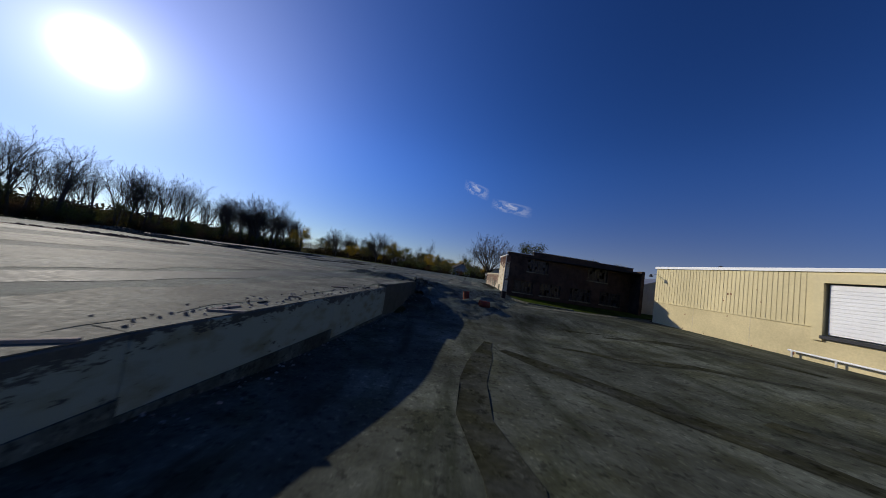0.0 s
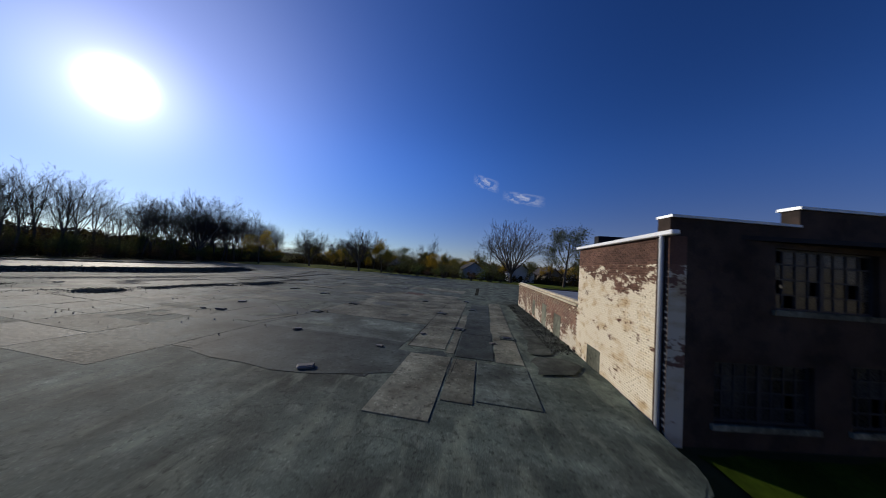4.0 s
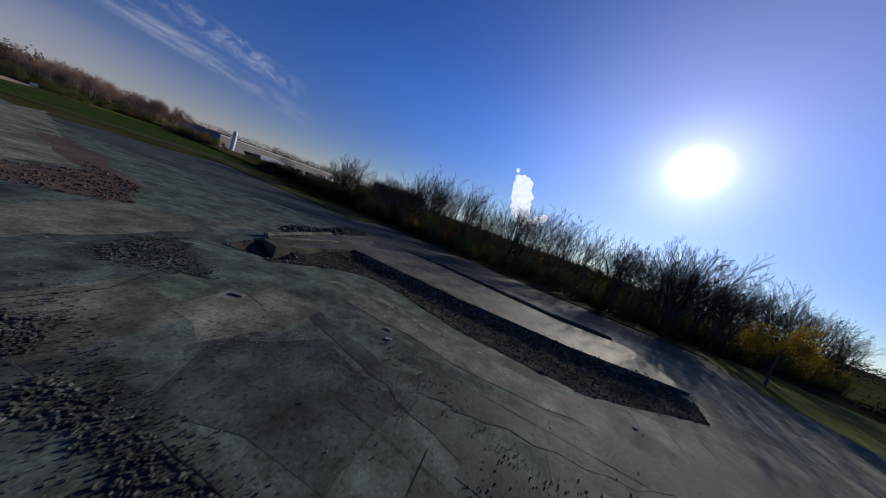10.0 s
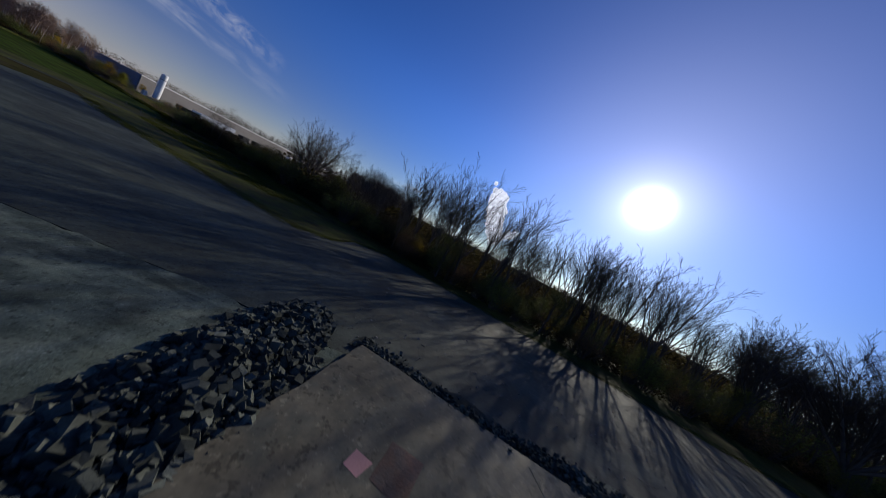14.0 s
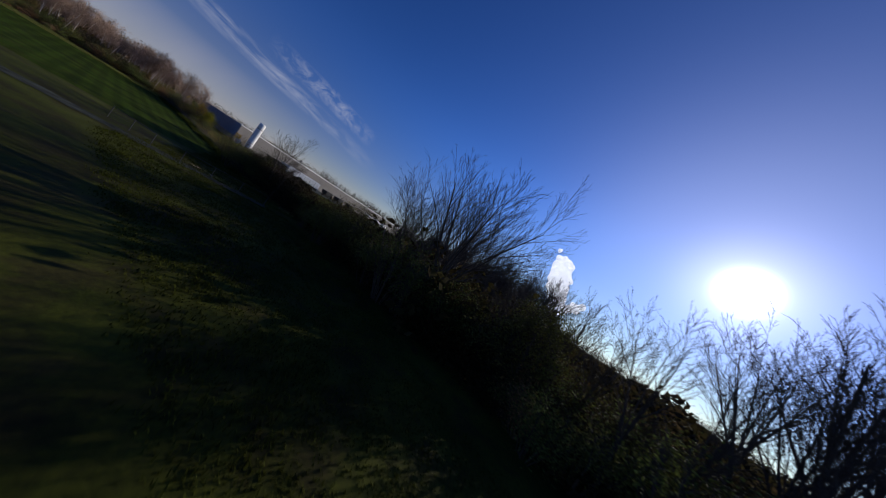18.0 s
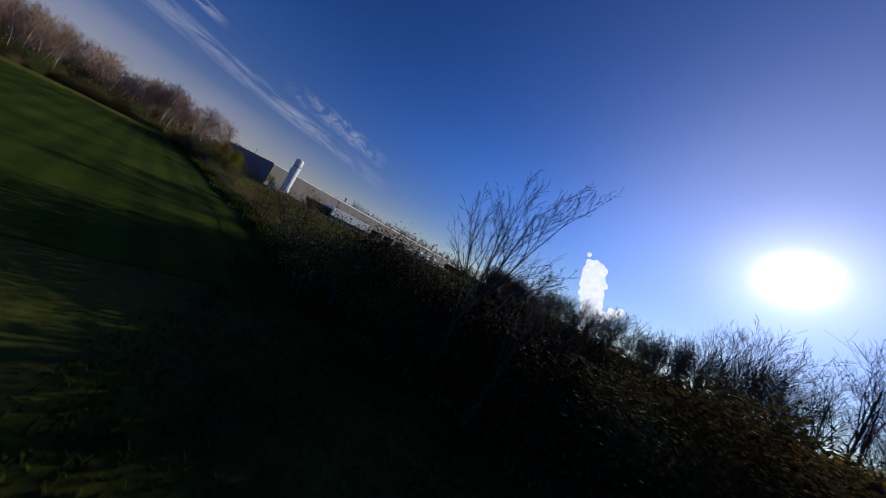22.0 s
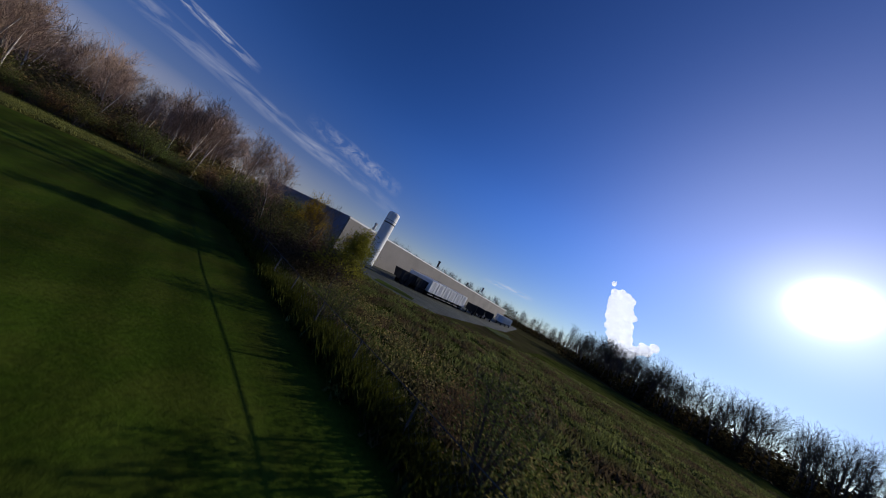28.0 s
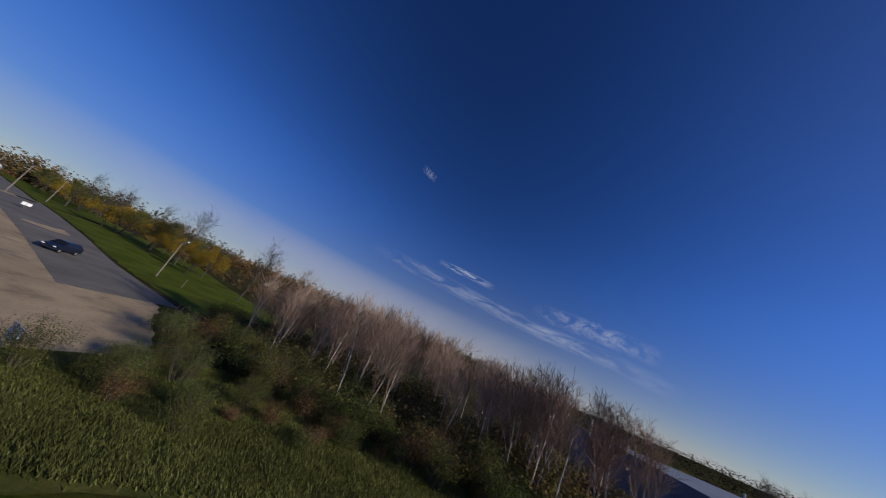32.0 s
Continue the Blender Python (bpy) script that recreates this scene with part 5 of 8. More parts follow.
tufts("edge_grass", [(-90, 30), (-84, 24), (-92, 2), (-96, -8), (-110, -18), (-117, -26), (-113, -12), (-108, -2), (-106, 8), (-98, 20)], 7000, 0.15, GRASS_LOW, "rough grass under the trees", 5)


# ---- the factory floor ----
SLAB = [(-5.6, -30), (-4.4, 4.0), (-3.1, 16.0), (-1.6, 25.6), (2.0, 28.2), (8.4, 34.8), (9.6, 43.3), (10.3, 59.6), (13.5, 66), (21, 80), (21, 99), (-16, 107), (-46, 101), (-50, 92), (-53, 84), (-55, 40),
        (-52, 8), (-58, -30)]
PIT = [(-33.0, 43.2), (-36.6, 43.2), (-43.8, 48.2), (-40.2, 60.0), (-38.2, 70.0), (-38.0, 80.5), (-33.5, 78.0), (-31.0, 68.0), (-33.4, 60.0), (-36.2, 55.5), (-37.2, 53.2), (-37.3, 51.8), (-36.2, 50.0), (-35.2, 48.7), (-33.0, 46.8)]
PLATE = [(-36.6, 43.2), (-47, 44.0), (-55.6, 46.4), (-51.4, 59.8), (-48.4, 66.6), (-46.2, 72.2), (-45.8, 80.0), (-38.0, 80.5), (-38.2, 70.0), (-40.2, 60.0), (-43.8, 48.2), (-35.6, 45.2)]


def edge_gap(p, poly):
    """Distance of a point to a polygon's outline."""
    best = 99.0
    q = Vector(p)
    for a, b in zip(poly, poly[1:] + poly[:1]):
        a, b = Vector(a), Vector(b)
        t = max(0.0, min(1.0, (q - a).dot(b - a) / (b - a).length_squared))
        best = min(best, (a + (b - a) * t - q).length)
    return best


def floor_z(x, y):
    z = -0.004 + 0.26 * smooth01(34, 24, y) * smooth01(-40, -20, x)
    if -60 < x < -27 and 40 < y < 84 and inside((x, y), PIT):
        gap = edge_gap((x, y), PIT)
        z -= 0.4 * smooth01(0.0, 2.2, gap) + 0.12 * noise.noise((x, y, 2))
        # a deep hole at the plate's corner
        z -= 0.55 * smooth01(0.0, 0.45, gap) * smooth01(2.2, 0.9, math.hypot(x + 35.0, y - 44.7))
    return z


def floor_top(x, y):
    return floor_z(x, y)


def floor_base(x, y):
    return floor_z(x, y) - (0.35 if -60 < x < -27 and 40 < y < 84 and inside((x, y), PIT) and edge_gap((x, y), PIT) > 0.5 else 0.0)


floor = patch("floor", SLAB, SCREED, floor_base, lift=0.0, step=1.6, jitter=0.12)
tagged(floor, "bare weathered concrete factory floor left after demolition", "floor", kind="structure")
# its rim down to the ground, and the painted dock wall
rv, rf = [], []
for i, (x, y) in enumerate(SLAB):
    z = floor_z(x, y)
    rv += [(x, y, z), (x, y, -1.5)]
n = len(SLAB)
for i in range(n):
    j = (i + 1) % n
    rf.append((2 * i, 2 * i + 1, 2 * j + 1, 2 * j))
sheet("floor_rim", rv, rf, CONCRETE_DARK, floor)

dock = thing("dock_wall", (0, 0, 0), "grey-painted concrete dock wall with peeling patches along the yard", "wall", kind="structure")
rd = random.Random(91)
for i, (p, q) in enumerate(zip(DOCK, DOCK[1:])):
    m, ln = along(p, q)
    n = max(1, round(ln / 6))
    top = 0.4 if i == 2 else 0.25
    for k in range(n):
        bm = block(bmesh.new(), (ln * k / n + 0.006, -0.16, -1.6), (ln * (k + 1) / n - 0.006, 0.22, top), m, 0.02)
        part("wall_panel", bm, DOCK_BARE if i == 2 else DOCK_PAINT, dock)
        part("foot_ledge", block(bmesh.new(), (ln * k / n + 0.01, -0.2, -1.5), (ln * (k + 1) / n - 0.01, -0.165, land_z(p[0] + 0.6, p[1] + (q[1] - p[1]) * k / n) + rd.uniform(0.07, 0.12)), m), CONCRETE, dock)
        part("edge_cap", block(bmesh.new(), (ln * k / n + 0.01, -0.1, top), (ln * (k + 1) / n - 0.01, 0.5, top + 0.022), m), CONCRETE_PALE, dock)
# the wall's broken end, sloping down into the gravel
m, ln = along(DOCK[-2], (-1.45, 26.6))
l0 = math.dist(DOCK[-2], DOCK[-1])
outline = [(l0 + 0.006, -1.6), (ln, -1.6), (ln - 0.5, -1.12), (l0 + 2.6, -0.86), (l0 + 1.75, -0.72), (l0 + 1.4, -0.45), (l0 + 1.0, -0.12), (l0 + 0.55, 0.12), (l0 + 0.3, 0.3), (l0 + 0.006, 0.4)]
bm = bmesh.new()
near, far = [bm.verts.new(m @ Vector((x, -0.16, z))) for x, z in outline], [bm.verts.new(m @ Vector((x + rd.uniform(-0.1, 0.1), 0.22, z + rd.uniform(-0.08, 0.08)))) for x, z in outline]
bm.faces.new(near)
bm.faces.new(far[::-1])
for i in range(len(outline)):
    j = (i + 1) % len(outline)
    bm.faces.new((near[i], far[i], far[j], near[j]))
bmesh.ops.recalc_face_normals(bm, faces=bm.faces)
part("broken_end", bm, DOCK_BARE, dock, "broken sloping end of the wall")

# floor panels: a skewed grid of slabs that differ in tone
TURN = Matrix.Rotation(radians(-8), 4, "Z")
ORIGIN = Vector((1.2, 41.4, 0))


def panel_mesh(name, mat):
    bm = bmesh.new()
    block(bm, (-0.5, -0.5, -1), (0.5, 0.5, 0))
    edges = [e for e in bm.edges if all(abs(v.co.z) < 1e-6 for v in e.verts)]
    bmesh.ops.bevel(bm, geom=edges, offset=0.004, segments=1, affect="EDGES")
    me = bpy.data.meshes.new(name)
    bm.to_mesh(me)
    bm.free()
    me.materials.append(mat)
    return me


PANELS = [panel_mesh("panel", mt) for mt in (CONCRETE_PALE, CONCRETE, CONCRETE, CONCRETE_DARK)]
rp = random.Random(12)
us = [-40.6, -36.4, -32.0, -27.6, -23.4, -19.4, -15.5, -11.6, -7.75, 0.0]
pitch = 4.05
count = 0
for col, (a, b) in enumerate(zip(us, us[1:])):
    for row in range(-2, 12):
        v = 0.3 + row * pitch + rp.uniform(-0.1, 0.1)
        parts = ((v, v + pitch),) if rp.random() < 0.62 or col == 8 else ((v, v + pitch * 0.46), (v + pitch * 0.46, v + pitch))
        for v0, v1 in parts:
            c = ORIGIN + TURN @ Vector(((a + b) / 2, (v0 + v1) / 2, 0))
            corners = [ORIGIN + TURN @ Vector((u_, v_, 0)) for u_ in (a, b) for v_ in (v0, v1)]
            pale = 0.72 if col == 8 and row < 5 else 0.2
            if all(inside(p.xy, SLAB) and edge_gap(p.xy, SLAB) > 0.4 and not inside(p.xy, PIT) and not inside(p.xy, PLATE) for p in corners) and c.y > 36.5 and not (c.x < -23.8 and 44 < c.y < 64) and rp.random() < 0.9 and count < 285:
                r = rp.random()
                me = PANELS[3] if col == 8 and row < 0 else PANELS[0] if r < pale else PANELS[3] if r > 0.86 else PANELS[1]
                ob = new("panel", me)
                ob.parent = floor
                ob.matrix_basis = Matrix.Translation((c.x, c.y, rp.uniform(0.0, 0.005))) @ TURN @ Matrix.Rotation(rp.uniform(-0.0008, 0.0008), 4, "X") @ Matrix.Diagonal((b - a - 0.045, v1 - v0 - 0.045, 0.1, 1))
                count += 1

# long strips beside the annex wall
for k, (u0, u1, v0, v1, mt) in enumerate(((0.15, 1.9, 0.0, 17.5, CONCRETE_PALE), (1.98, 2.36, -0.4, 9.0, CONCRETE_PALE), (2.42, 4.0, -0.7, 15.0, CONCRETE_DARK), (4.06, 5.2, -0.8, 17.0, CONCRETE_PALE),
                                          (0.6, 2.3, -5.5, -0.9, CONCRETE_PALE), (2.38, 3.3, -4.4, -1.0, CONCRETE_PALE), (3.36, 5.2, -4.2, -1.1, CONCRETE))):
    n = max(1, round((v1 - v0) / 4.2))
    for j in range(n):
        part("floor_strip", block(bmesh.new(), (u0, v0 + (v1 - v0) * j / n, 0.0), (u1 - 0.03, v0 + (v1 - v0) * (j + 1) / n - 0.03, 0.012 + 0.0012 * k),
                                  Matrix.Translation(ORIGIN) @ Matrix.Rotation(radians(-6), 4, "Z")), mt, floor)
patch("gravel_strip", [(6.9, 41.6), (7.8, 41.7), (9.1, 43.4), (10.2, 59.2), (9.3, 58.1), (8.0, 48)], GRAVEL, floor_top, 0.05, 0.5, 0.15, parent=floor)
patch("gravel_strip", [(6.5, 39.2), (7.9, 39.5), (8.7, 40.6), (8.2, 41.3), (7.0, 41.2)], GRAVEL, floor_top, 0.055, 0.4, 0.2, 33, parent=floor)


MARKS = itertools.count()


def flat(name, poly, mat, lift, seed=1, jitter=0.06):
    return patch(name, poly, mat, floor_top, 0.006 + lift * 0.1 + 0.00013 * next(MARKS), 2.0, jitter, seed, parent=floor)


def quad(x, y, w, h, turn=-8):
    m = Matrix.Translation((x, y, 0)) @ Matrix.Rotation(radians(turn), 4, "Z")
    return [tuple((m @ Vector((a * w / 2, b * h / 2, 0)))[:2]) for a, b in ((-1, -1), (1, -1), (1, 1), (-1, 1))]


# sandy and dark bands on the floor beside the dock
flat("sandy_band", [(-8.2, -28), (-5.9, -28), (-5.0, 4), (-3.9, 16), (-2.4, 25), (-4.6, 25.4), (-6.6, 15), (-7.4, 3)], CONCRETE_PALE, 0.03, 501, 0.35)
flat("dark_band", [(-11.0, -20), (-9.4, -20), (-8.6, 3), (-7.6, 15), (-6.0, 24), (-7.6, 24), (-9.4, 14), (-10.4, 2)], CONCRETE_DARK, 0.028, 502, 0.4)
flat("sandy_band", [(-19, -22), (-12.5, -22), (-11.2, 2), (-10, 16), (-8.6, 27), (-15, 29), (-16, 12)], CONCRETE_PALE, 0.032, 503, 0.5)
flat("sandy_band", [(-27, 2), (-20, 2), (-17.5, 20), (-16.5, 30), (-22, 29), (-24, 15)], CONCRETE_PALE, 0.034, 504, 0.5)
# repairs, stains and marks in the floor
flat("bright_patch", quad(-8.7, 46.9, 1.2, 0.9), PLATE_CONCRETE, 0.026, jitter=0.02)
flat("green_plate", [(-3.7, 52.1), (-3.2, 53.3), (-1.5, 52.3), (-2.0, 51.2)], GREEN_PLATE, 0.075, jitter=0.02)
flat("red_patch", [(-2.4, 60.7), (-2.2, 63.0), (-0.1, 61.9), (-0.3, 60.1)], RED_SOIL, 0.075, jitter=0.2)
flat("dark_strip", [(-12.3, 43.2), (-8.2, 42.6), (-8.2, 43.4), (-12.2, 44.1)], CONCRETE_DARK, 0.022)
flat("dark_strip", [(-12.1, 47.2), (-6.4, 46.4), (-6.4, 47.2), (-12.0, 48.2)], CONCRETE_DARK, 0.022)
flat("dark_strip", [(-12.0, 52.3), (-6.0, 50.6), (-5.8, 51.4), (-11.6, 53.8)], CONCRETE_DARK, 0.022)
flat("pale_ledge", [(-14.2, 41.2), (-13.4, 41.4), (-12.6, 46.0), (-11.6, 52.0), (-12.3, 52.2), (-13.4, 46.2)], CONCRETE_PALE, 0.035)
flat("pale_wedge", [(-8.7, 70.1), (-8.8, 71.7), (-6.8, 71.7), (-6.9, 67.4), (-8.3, 67.4)], CONCRETE_PALE, 0.03)
flat("pale_frame", [(-16.4, 61.0), (-10.9, 60.1), (-10.6, 63.6), (-11.2, 63.6), (-11.4, 61.2), (-16.2, 61.9)], CONCRETE_PALE, 0.03, 3, 0.12)
flat("long_trench", [(-15.7, 62.3), (-11.5, 61.4), (-11.4, 62.3), (-15.8, 63.2)], CONCRETE_DARK, 0.034, 4, 0.14)
flat("pale_stripe", [(-15.8, 45.6), (-16.7, 45.9), (-15.1, 53.3), (-14.3, 52.9)], CONCRETE_PALE, 0.03, 5, 0.1)
flat("dark_strip", [(-11.3, 52.4), (-12.2, 53.4), (-10.2, 52.9), (-5.0, 51.8), (-5.4, 51.0), (-10.2, 52.1)], CONCRETE_DARK, 0.031, 17, 0.06)
def ribbon(points, width):
    """A long outline round a line of ground points, pointed at both ends."""
    left, right = [], []
    for i, p in enumerate(points):
        d = Vector(points[min(i + 1, len(points) - 1)]) - Vector(points[max(i - 1, 0)])
        side = Vector((-d.y, d.x)).normalized() * width * (0.25 if i in (0, len(points) - 1) else 0.5)
        left.append(tuple(Vector(p) + side))
        right.append(tuple(Vector(p) - side))
    return left + right[::-1]


# pale dried silt in rings and tongues beside the dug-out band
for k, (line, w) in enumerate((([(-33.3, 50.6), (-33.9, 51.4), (-33.5, 52.4), (-33.0, 52.9)], 0.5), ([(-33.4, 53.4), (-33.5, 54.4), (-33.1, 55.6)], 0.65), ([(-33.6, 55.3), (-33.0, 56.4), (-32.6, 57.2), (-32.2, 57.6)], 0.22),
                               ([(-32.4, 57.2), (-31.9, 58.2), (-31.8, 59.2), (-31.4, 59.9)], 0.5), ([(-32.9, 58.0), (-32.5, 59.4), (-32.2, 60.6)], 0.2), ([(-31.6, 60.2), (-31.2, 61.0), (-31.3, 62.2)], 0.45), ([(-31.9, 61.4), (-31.5, 62.8)], 0.25))):
    flat("dried_silt", ribbon(line, w), SILT, 0.0, 540 + k, 0.2)
# dark mossy tracks over the yard
for k, (line, w) in enumerate((([(3.3, 12.4), (4.6, 10.9), (5.8, 9.7), (6.8, 8.6), (8.2, 6.6), (9.4, 3.0)], 1.1), ([(2.9, 13.6), (2.2, 11.0), (1.5, 8.4), (1.2, 6.0), (1.2, 2.0)], 0.8), ([(9.0, 19.6), (11.6, 18.7), (14.7, 17.8), (17.4, 16.4), (19.0, 13.0)], 0.9),
                               ([(6.6, 14.8), (9.4, 13.6), (12.6, 13.0), (15.6, 11.0)], 0.7), ([(10.0, 8.0), (11.6, 4.0), (12.0, -2.0)], 1.2))):
    patch("mossy_track", ribbon(line, w), YARD_MOSS, land_z, 0.032 + 0.0006 * k, 0.5, 0.45, 560 + k, parent=yard)
flat("moss_patch", [(-25.4, 48.4), (-27.8, 50.1), (-26.3, 52.3), (-24.8, 51.0)], DAMP, 0.03, 18, 0.5)
flat("moss_patch", [(-24.8, 52.5), (-25.8, 53.8), (-24.8, 55.2), (-24.0, 53.8)], DAMP, 0.03, 19, 0.4)
flat("moss_patch", [(-29.2, 38.6), (-27.0, 37.8), (-25.8, 39.2), (-27.6, 40.6)], DAMP, 0.03, 20, 0.5)
flat("dark_pit", [(-22.0, 74.2), (-21.6, 75.6), (-20.7, 75.4), (-21.0, 74.4)], SEAM, 0.04, 21, 0.12)
flat("far_slab", [(-37.8, 89.8), (-42.0, 97.4), (-35, 95), (-27.8, 89.4), (-27.4, 85.4)], CONCRETE_PALE, 0.03, 22, 0.2)
flat("tan_patch", [(-28.1, 48.5), (-26.2, 51.9), (-24.1, 50.8), (-25.2, 48.4)], CONCRETE_PALE, 0.027, 23, 0.4)
flat("ring_mark", quad(-14.1, 55.6, 0.9, 0.8), CONCRETE_DARK, 0.03, 24, 0.12)
flat("dark_scar", [(-13.2, 60.2), (-13.0, 60.6), (-10.5, 59.7), (-10.7, 59.4)], SEAM, 0.036, 25, 0.12)
flat("pale_box", [(-5.7, 56.6), (-4.9, 60.2), (-3.8, 59.6), (-4.4, 56.0)], CONCRETE_PALE, 0.03, 26, 0.06)
flat("spalled_patch", [(-10.1, 52.9), (-9.5, 54.9), (-4.5, 53.7), (-4.9, 51.9)], SCREED, 0.028, 27, 0.25)
flat("east_trench", [(7.2, 76.5), (7.8, 77.4), (6.5, 65.2), (6.1, 64.9)], SEAM, 0.04, 28, 0.1)


def seam(pts, width=0.05, seed=1):
    """An opened joint or crack filled with dirt, running unevenly over the floor."""
    r = random.Random(seed)
    v, f = [], []
    line = [Vector(a).lerp(Vector(b), k / n) for a, b in zip(pts, pts[1:]) for n in [max(2, int(math.dist(a, b) / 0.35))] for k in range(n)] + [Vector(pts[-1])]
    for a, p, b in zip(line[:1] + line, line, line[1:] + line[-1:]):
        d = (b - a).normalized()
        off, w = r.gauss(0, 0.01), width * r.uniform(0.35, 1.1) / 2
        side = Vector((d.y, -d.x))
        for q in (p + side * (off - w), p + side * (off + w)):
            v.append((q.x, q.y, floor_z(q.x, q.y) + 0.026))
    for i in range(len(line) - 1):
        f.append((2 * i, 2 * i + 1, 2 * i + 3, 2 * i + 2))
    sheet("seam", v, f, SEAM, floor)


for k, line in enumerate((((-5.6, 46.9), (1.2, 45.6)), ((-4.4, 50.8), (-1.1, 50.1), (1.8, 49.5)), ((-3.8, 54.7), (2.8, 53.0)), ((-3.4, 58.3), (1.3, 58.0), (7.7, 61.5)), ((-5.6, 42.4), (1.3, 41.1), (3.6, 40.2), (3.3, 38.2)),
                          ((1.4, 41.4), (2.2, 49.5), (3.1, 58)), ((-16.5, 58.8), (-13.4, 58.0), (-11.0, 57.5)), ((-14.9, 53.2), (-11.5, 53.2)), ((-15.4, 55.5), (-12.0, 55.4), (-9.6, 57)), ((-23.5, 59.3), (-18.5, 58.2)),
                          ((-6.3, 38.1), (-5.6, 42.4)), ((-20.5, 62), (-17.5, 70), (-15.5, 78)), ((-12.4, 63.4), (-11.2, 72), (-9.8, 80)), ((-9.5, 61), (-5, 60.3), (-1.8, 64.8), (0.3, 66.3)), ((-30.5, 44.5), (-25.0, 46.2), (-20.5, 44.9)),
                          ((-24, 56), (-22.5, 60)), ((-8, 66), (-3, 65), (4, 63.6)), ((-7.4, 74), (-1, 72.6), (5, 71.8)), ((-29.8, 56), (-27.5, 60.5), (-25.5, 68)), ((-32.2, 39.5), (-29.5, 46), (-27.6, 50.5)))):
    seam(line, (0.035, 0.028, 0.045)[k % 3], 300 + k)
flat("dark_band", [(-29.2, 52.0), (-28.2, 52.4), (-22.6, 62.0), (-20.6, 68.2), (-24.6, 86), (-28, 92), (-29.6, 91), (-26.6, 85.6), (-22.8, 68.6), (-24.0, 62.6)], CONCRETE_DARK, 0.028, 7, 0.25)
flat("dark_band", [(-27.0, 60), (-25.6, 60), (-26.6, 70), (-29.4, 82), (-31, 82), (-28.4, 70)], CONCRETE_DARK, 0.038, 8, 0.25)
flat("pale_band", [(-33.4, 52.6), (-31.4, 53.0), (-28.6, 61.6), (-27.0, 72), (-29.2, 72), (-30.6, 62)], CONCRETE_PALE, 0.05, 9, 0.45)
flat("wet_stain", [(-21.5, 52.0), (-24.5, 51.0), (-27, 54), (-25, 58), (-21.2, 57)], CONCRETE_DARK, 0.02, 10, 0.6)
flat("damp_stain", [(-6, 38.5), (-1, 37.6), (3.4, 38.6), (3.0, 41.0), (-2, 40.8), (-5.6, 41.8)], CONCRETE_DARK, 0.03, 11, 0.4)
flat("pale_road", [(-48, -7.5), (-60, -16), (-37.5, 25.5), (-28.5, 26.5), (-30, 16)], CONCRETE_PALE, 0.03, 12, 0.4)
flat("red_soil", [(-28.2, 27.4), (-37.4, 26.4), (-44, 10), (-46.5, 11), (-38.6, 30), (-34, 35.4), (-30.5, 33)], RED_SOIL, 0.04, 13, 1.0)
flat("dark_soil", [(-22.4, 31), (-30, 28.4), (-32, 33), (-24, 37)], CONCRETE_DARK, 0.035, 14, 0.9)
flat("pale_walk", [(-20, 38.4), (-33.8, 34.6), (-35.6, 38.0), (-33.4, 40.8), (-21, 40.6)], CONCRETE_PALE, 0.03, 15, 0.3)
flat("spalled_patch", [(-8.5, 44.2), (-8.1, 45.1), (-7.3, 45.2), (-6.8, 45.7), (-6.6, 45.2), (-7.0, 44.6), (-7.5, 44.2)], SCREED, 0.05, 510, 0.15)
flat("dark_band", [(-23.9, 60.6), (-23.2, 66.9), (-24.2, 75.6), (-24.0, 84.5), (-22.2, 84.5), (-22.2, 73.2), (-21.9, 66.1), (-22.9, 60.2)], CONCRETE_DARK, 0.060, 520, 0.3)
flat("dark_band", [(-27.3, 58.6), (-27.3, 67.2), (-27.6, 77.3), (-29.8, 90), (-27.7, 88), (-25.6, 75.3), (-25.3, 66.3), (-25.8, 58.5)], CONCRETE_DARK, 0.064, 521, 0.3)
flat("gravel_cross", [(-24.4, 67.3), (-20.6, 66.0), (-17.0, 65.2), (-17.2, 66.2), (-20.9, 67.0), (-24.8, 68.2)], GRAVEL, 0.068, 522, 0.25)
# worn repairs of many ages, uneven rectangles along the old bays
rw = random.Random(77)
for k in range(24):
    x, y = rw.uniform(-31, 8), rw.uniform(41, 90)
    q = quad(x, y, rw.choice((0.5, 0.9, 1.4, 2.2, 3.6)), rw.choice((0.6, 1.0, 1.8, 3.2, 5.0)), -8 + rw.choice((0, 0, 0, 90, 1.5)))
    if all(inside(c, SLAB) and not inside(c, PIT) and not inside(c, PLATE) for c in q):
        flat("repair", q, rw.choice((CONCRETE_DARK, CONCRETE_DARK, SCREED, SCREED, CONCRETE, CONCRETE_PALE, CONCRETE_PALE)), 0.0245 + 0.0001 * k, 200 + k, rw.choice((0.03, 0.06, 0.12)))
RUBBLE_AREAS = [[(-20.6, 49.6), (-21.5, 49.8), (-21.1, 52.2), (-20.5, 54.4), (-19.3, 55.9), (-18.5, 55.4), (-19.9, 54.0), (-20.5, 52.1)],
                [(-19.0, 57.1), (-19.2, 58.5), (-18.6, 61.0), (-17.9, 61.8), (-17.4, 60.8), (-17.4, 58.7), (-17.0, 57.6), (-17.7, 56.8)],
                [(-20.8, 46.7), (-22.2, 46.2), (-22.6, 47.4), (-21.8, 48.3), (-21.0, 47.8)], [(-27.0, 42.6), (-30.2, 41.2), (-31.2, 42.8), (-28.2, 47.2), (-27.8, 45.6), (-26.8, 44.0)]]
for k, poly in enumerate(RUBBLE_AREAS):
    flat("broken_hollow", poly, GRAVEL, 0.036, 20 + k, 0.35)
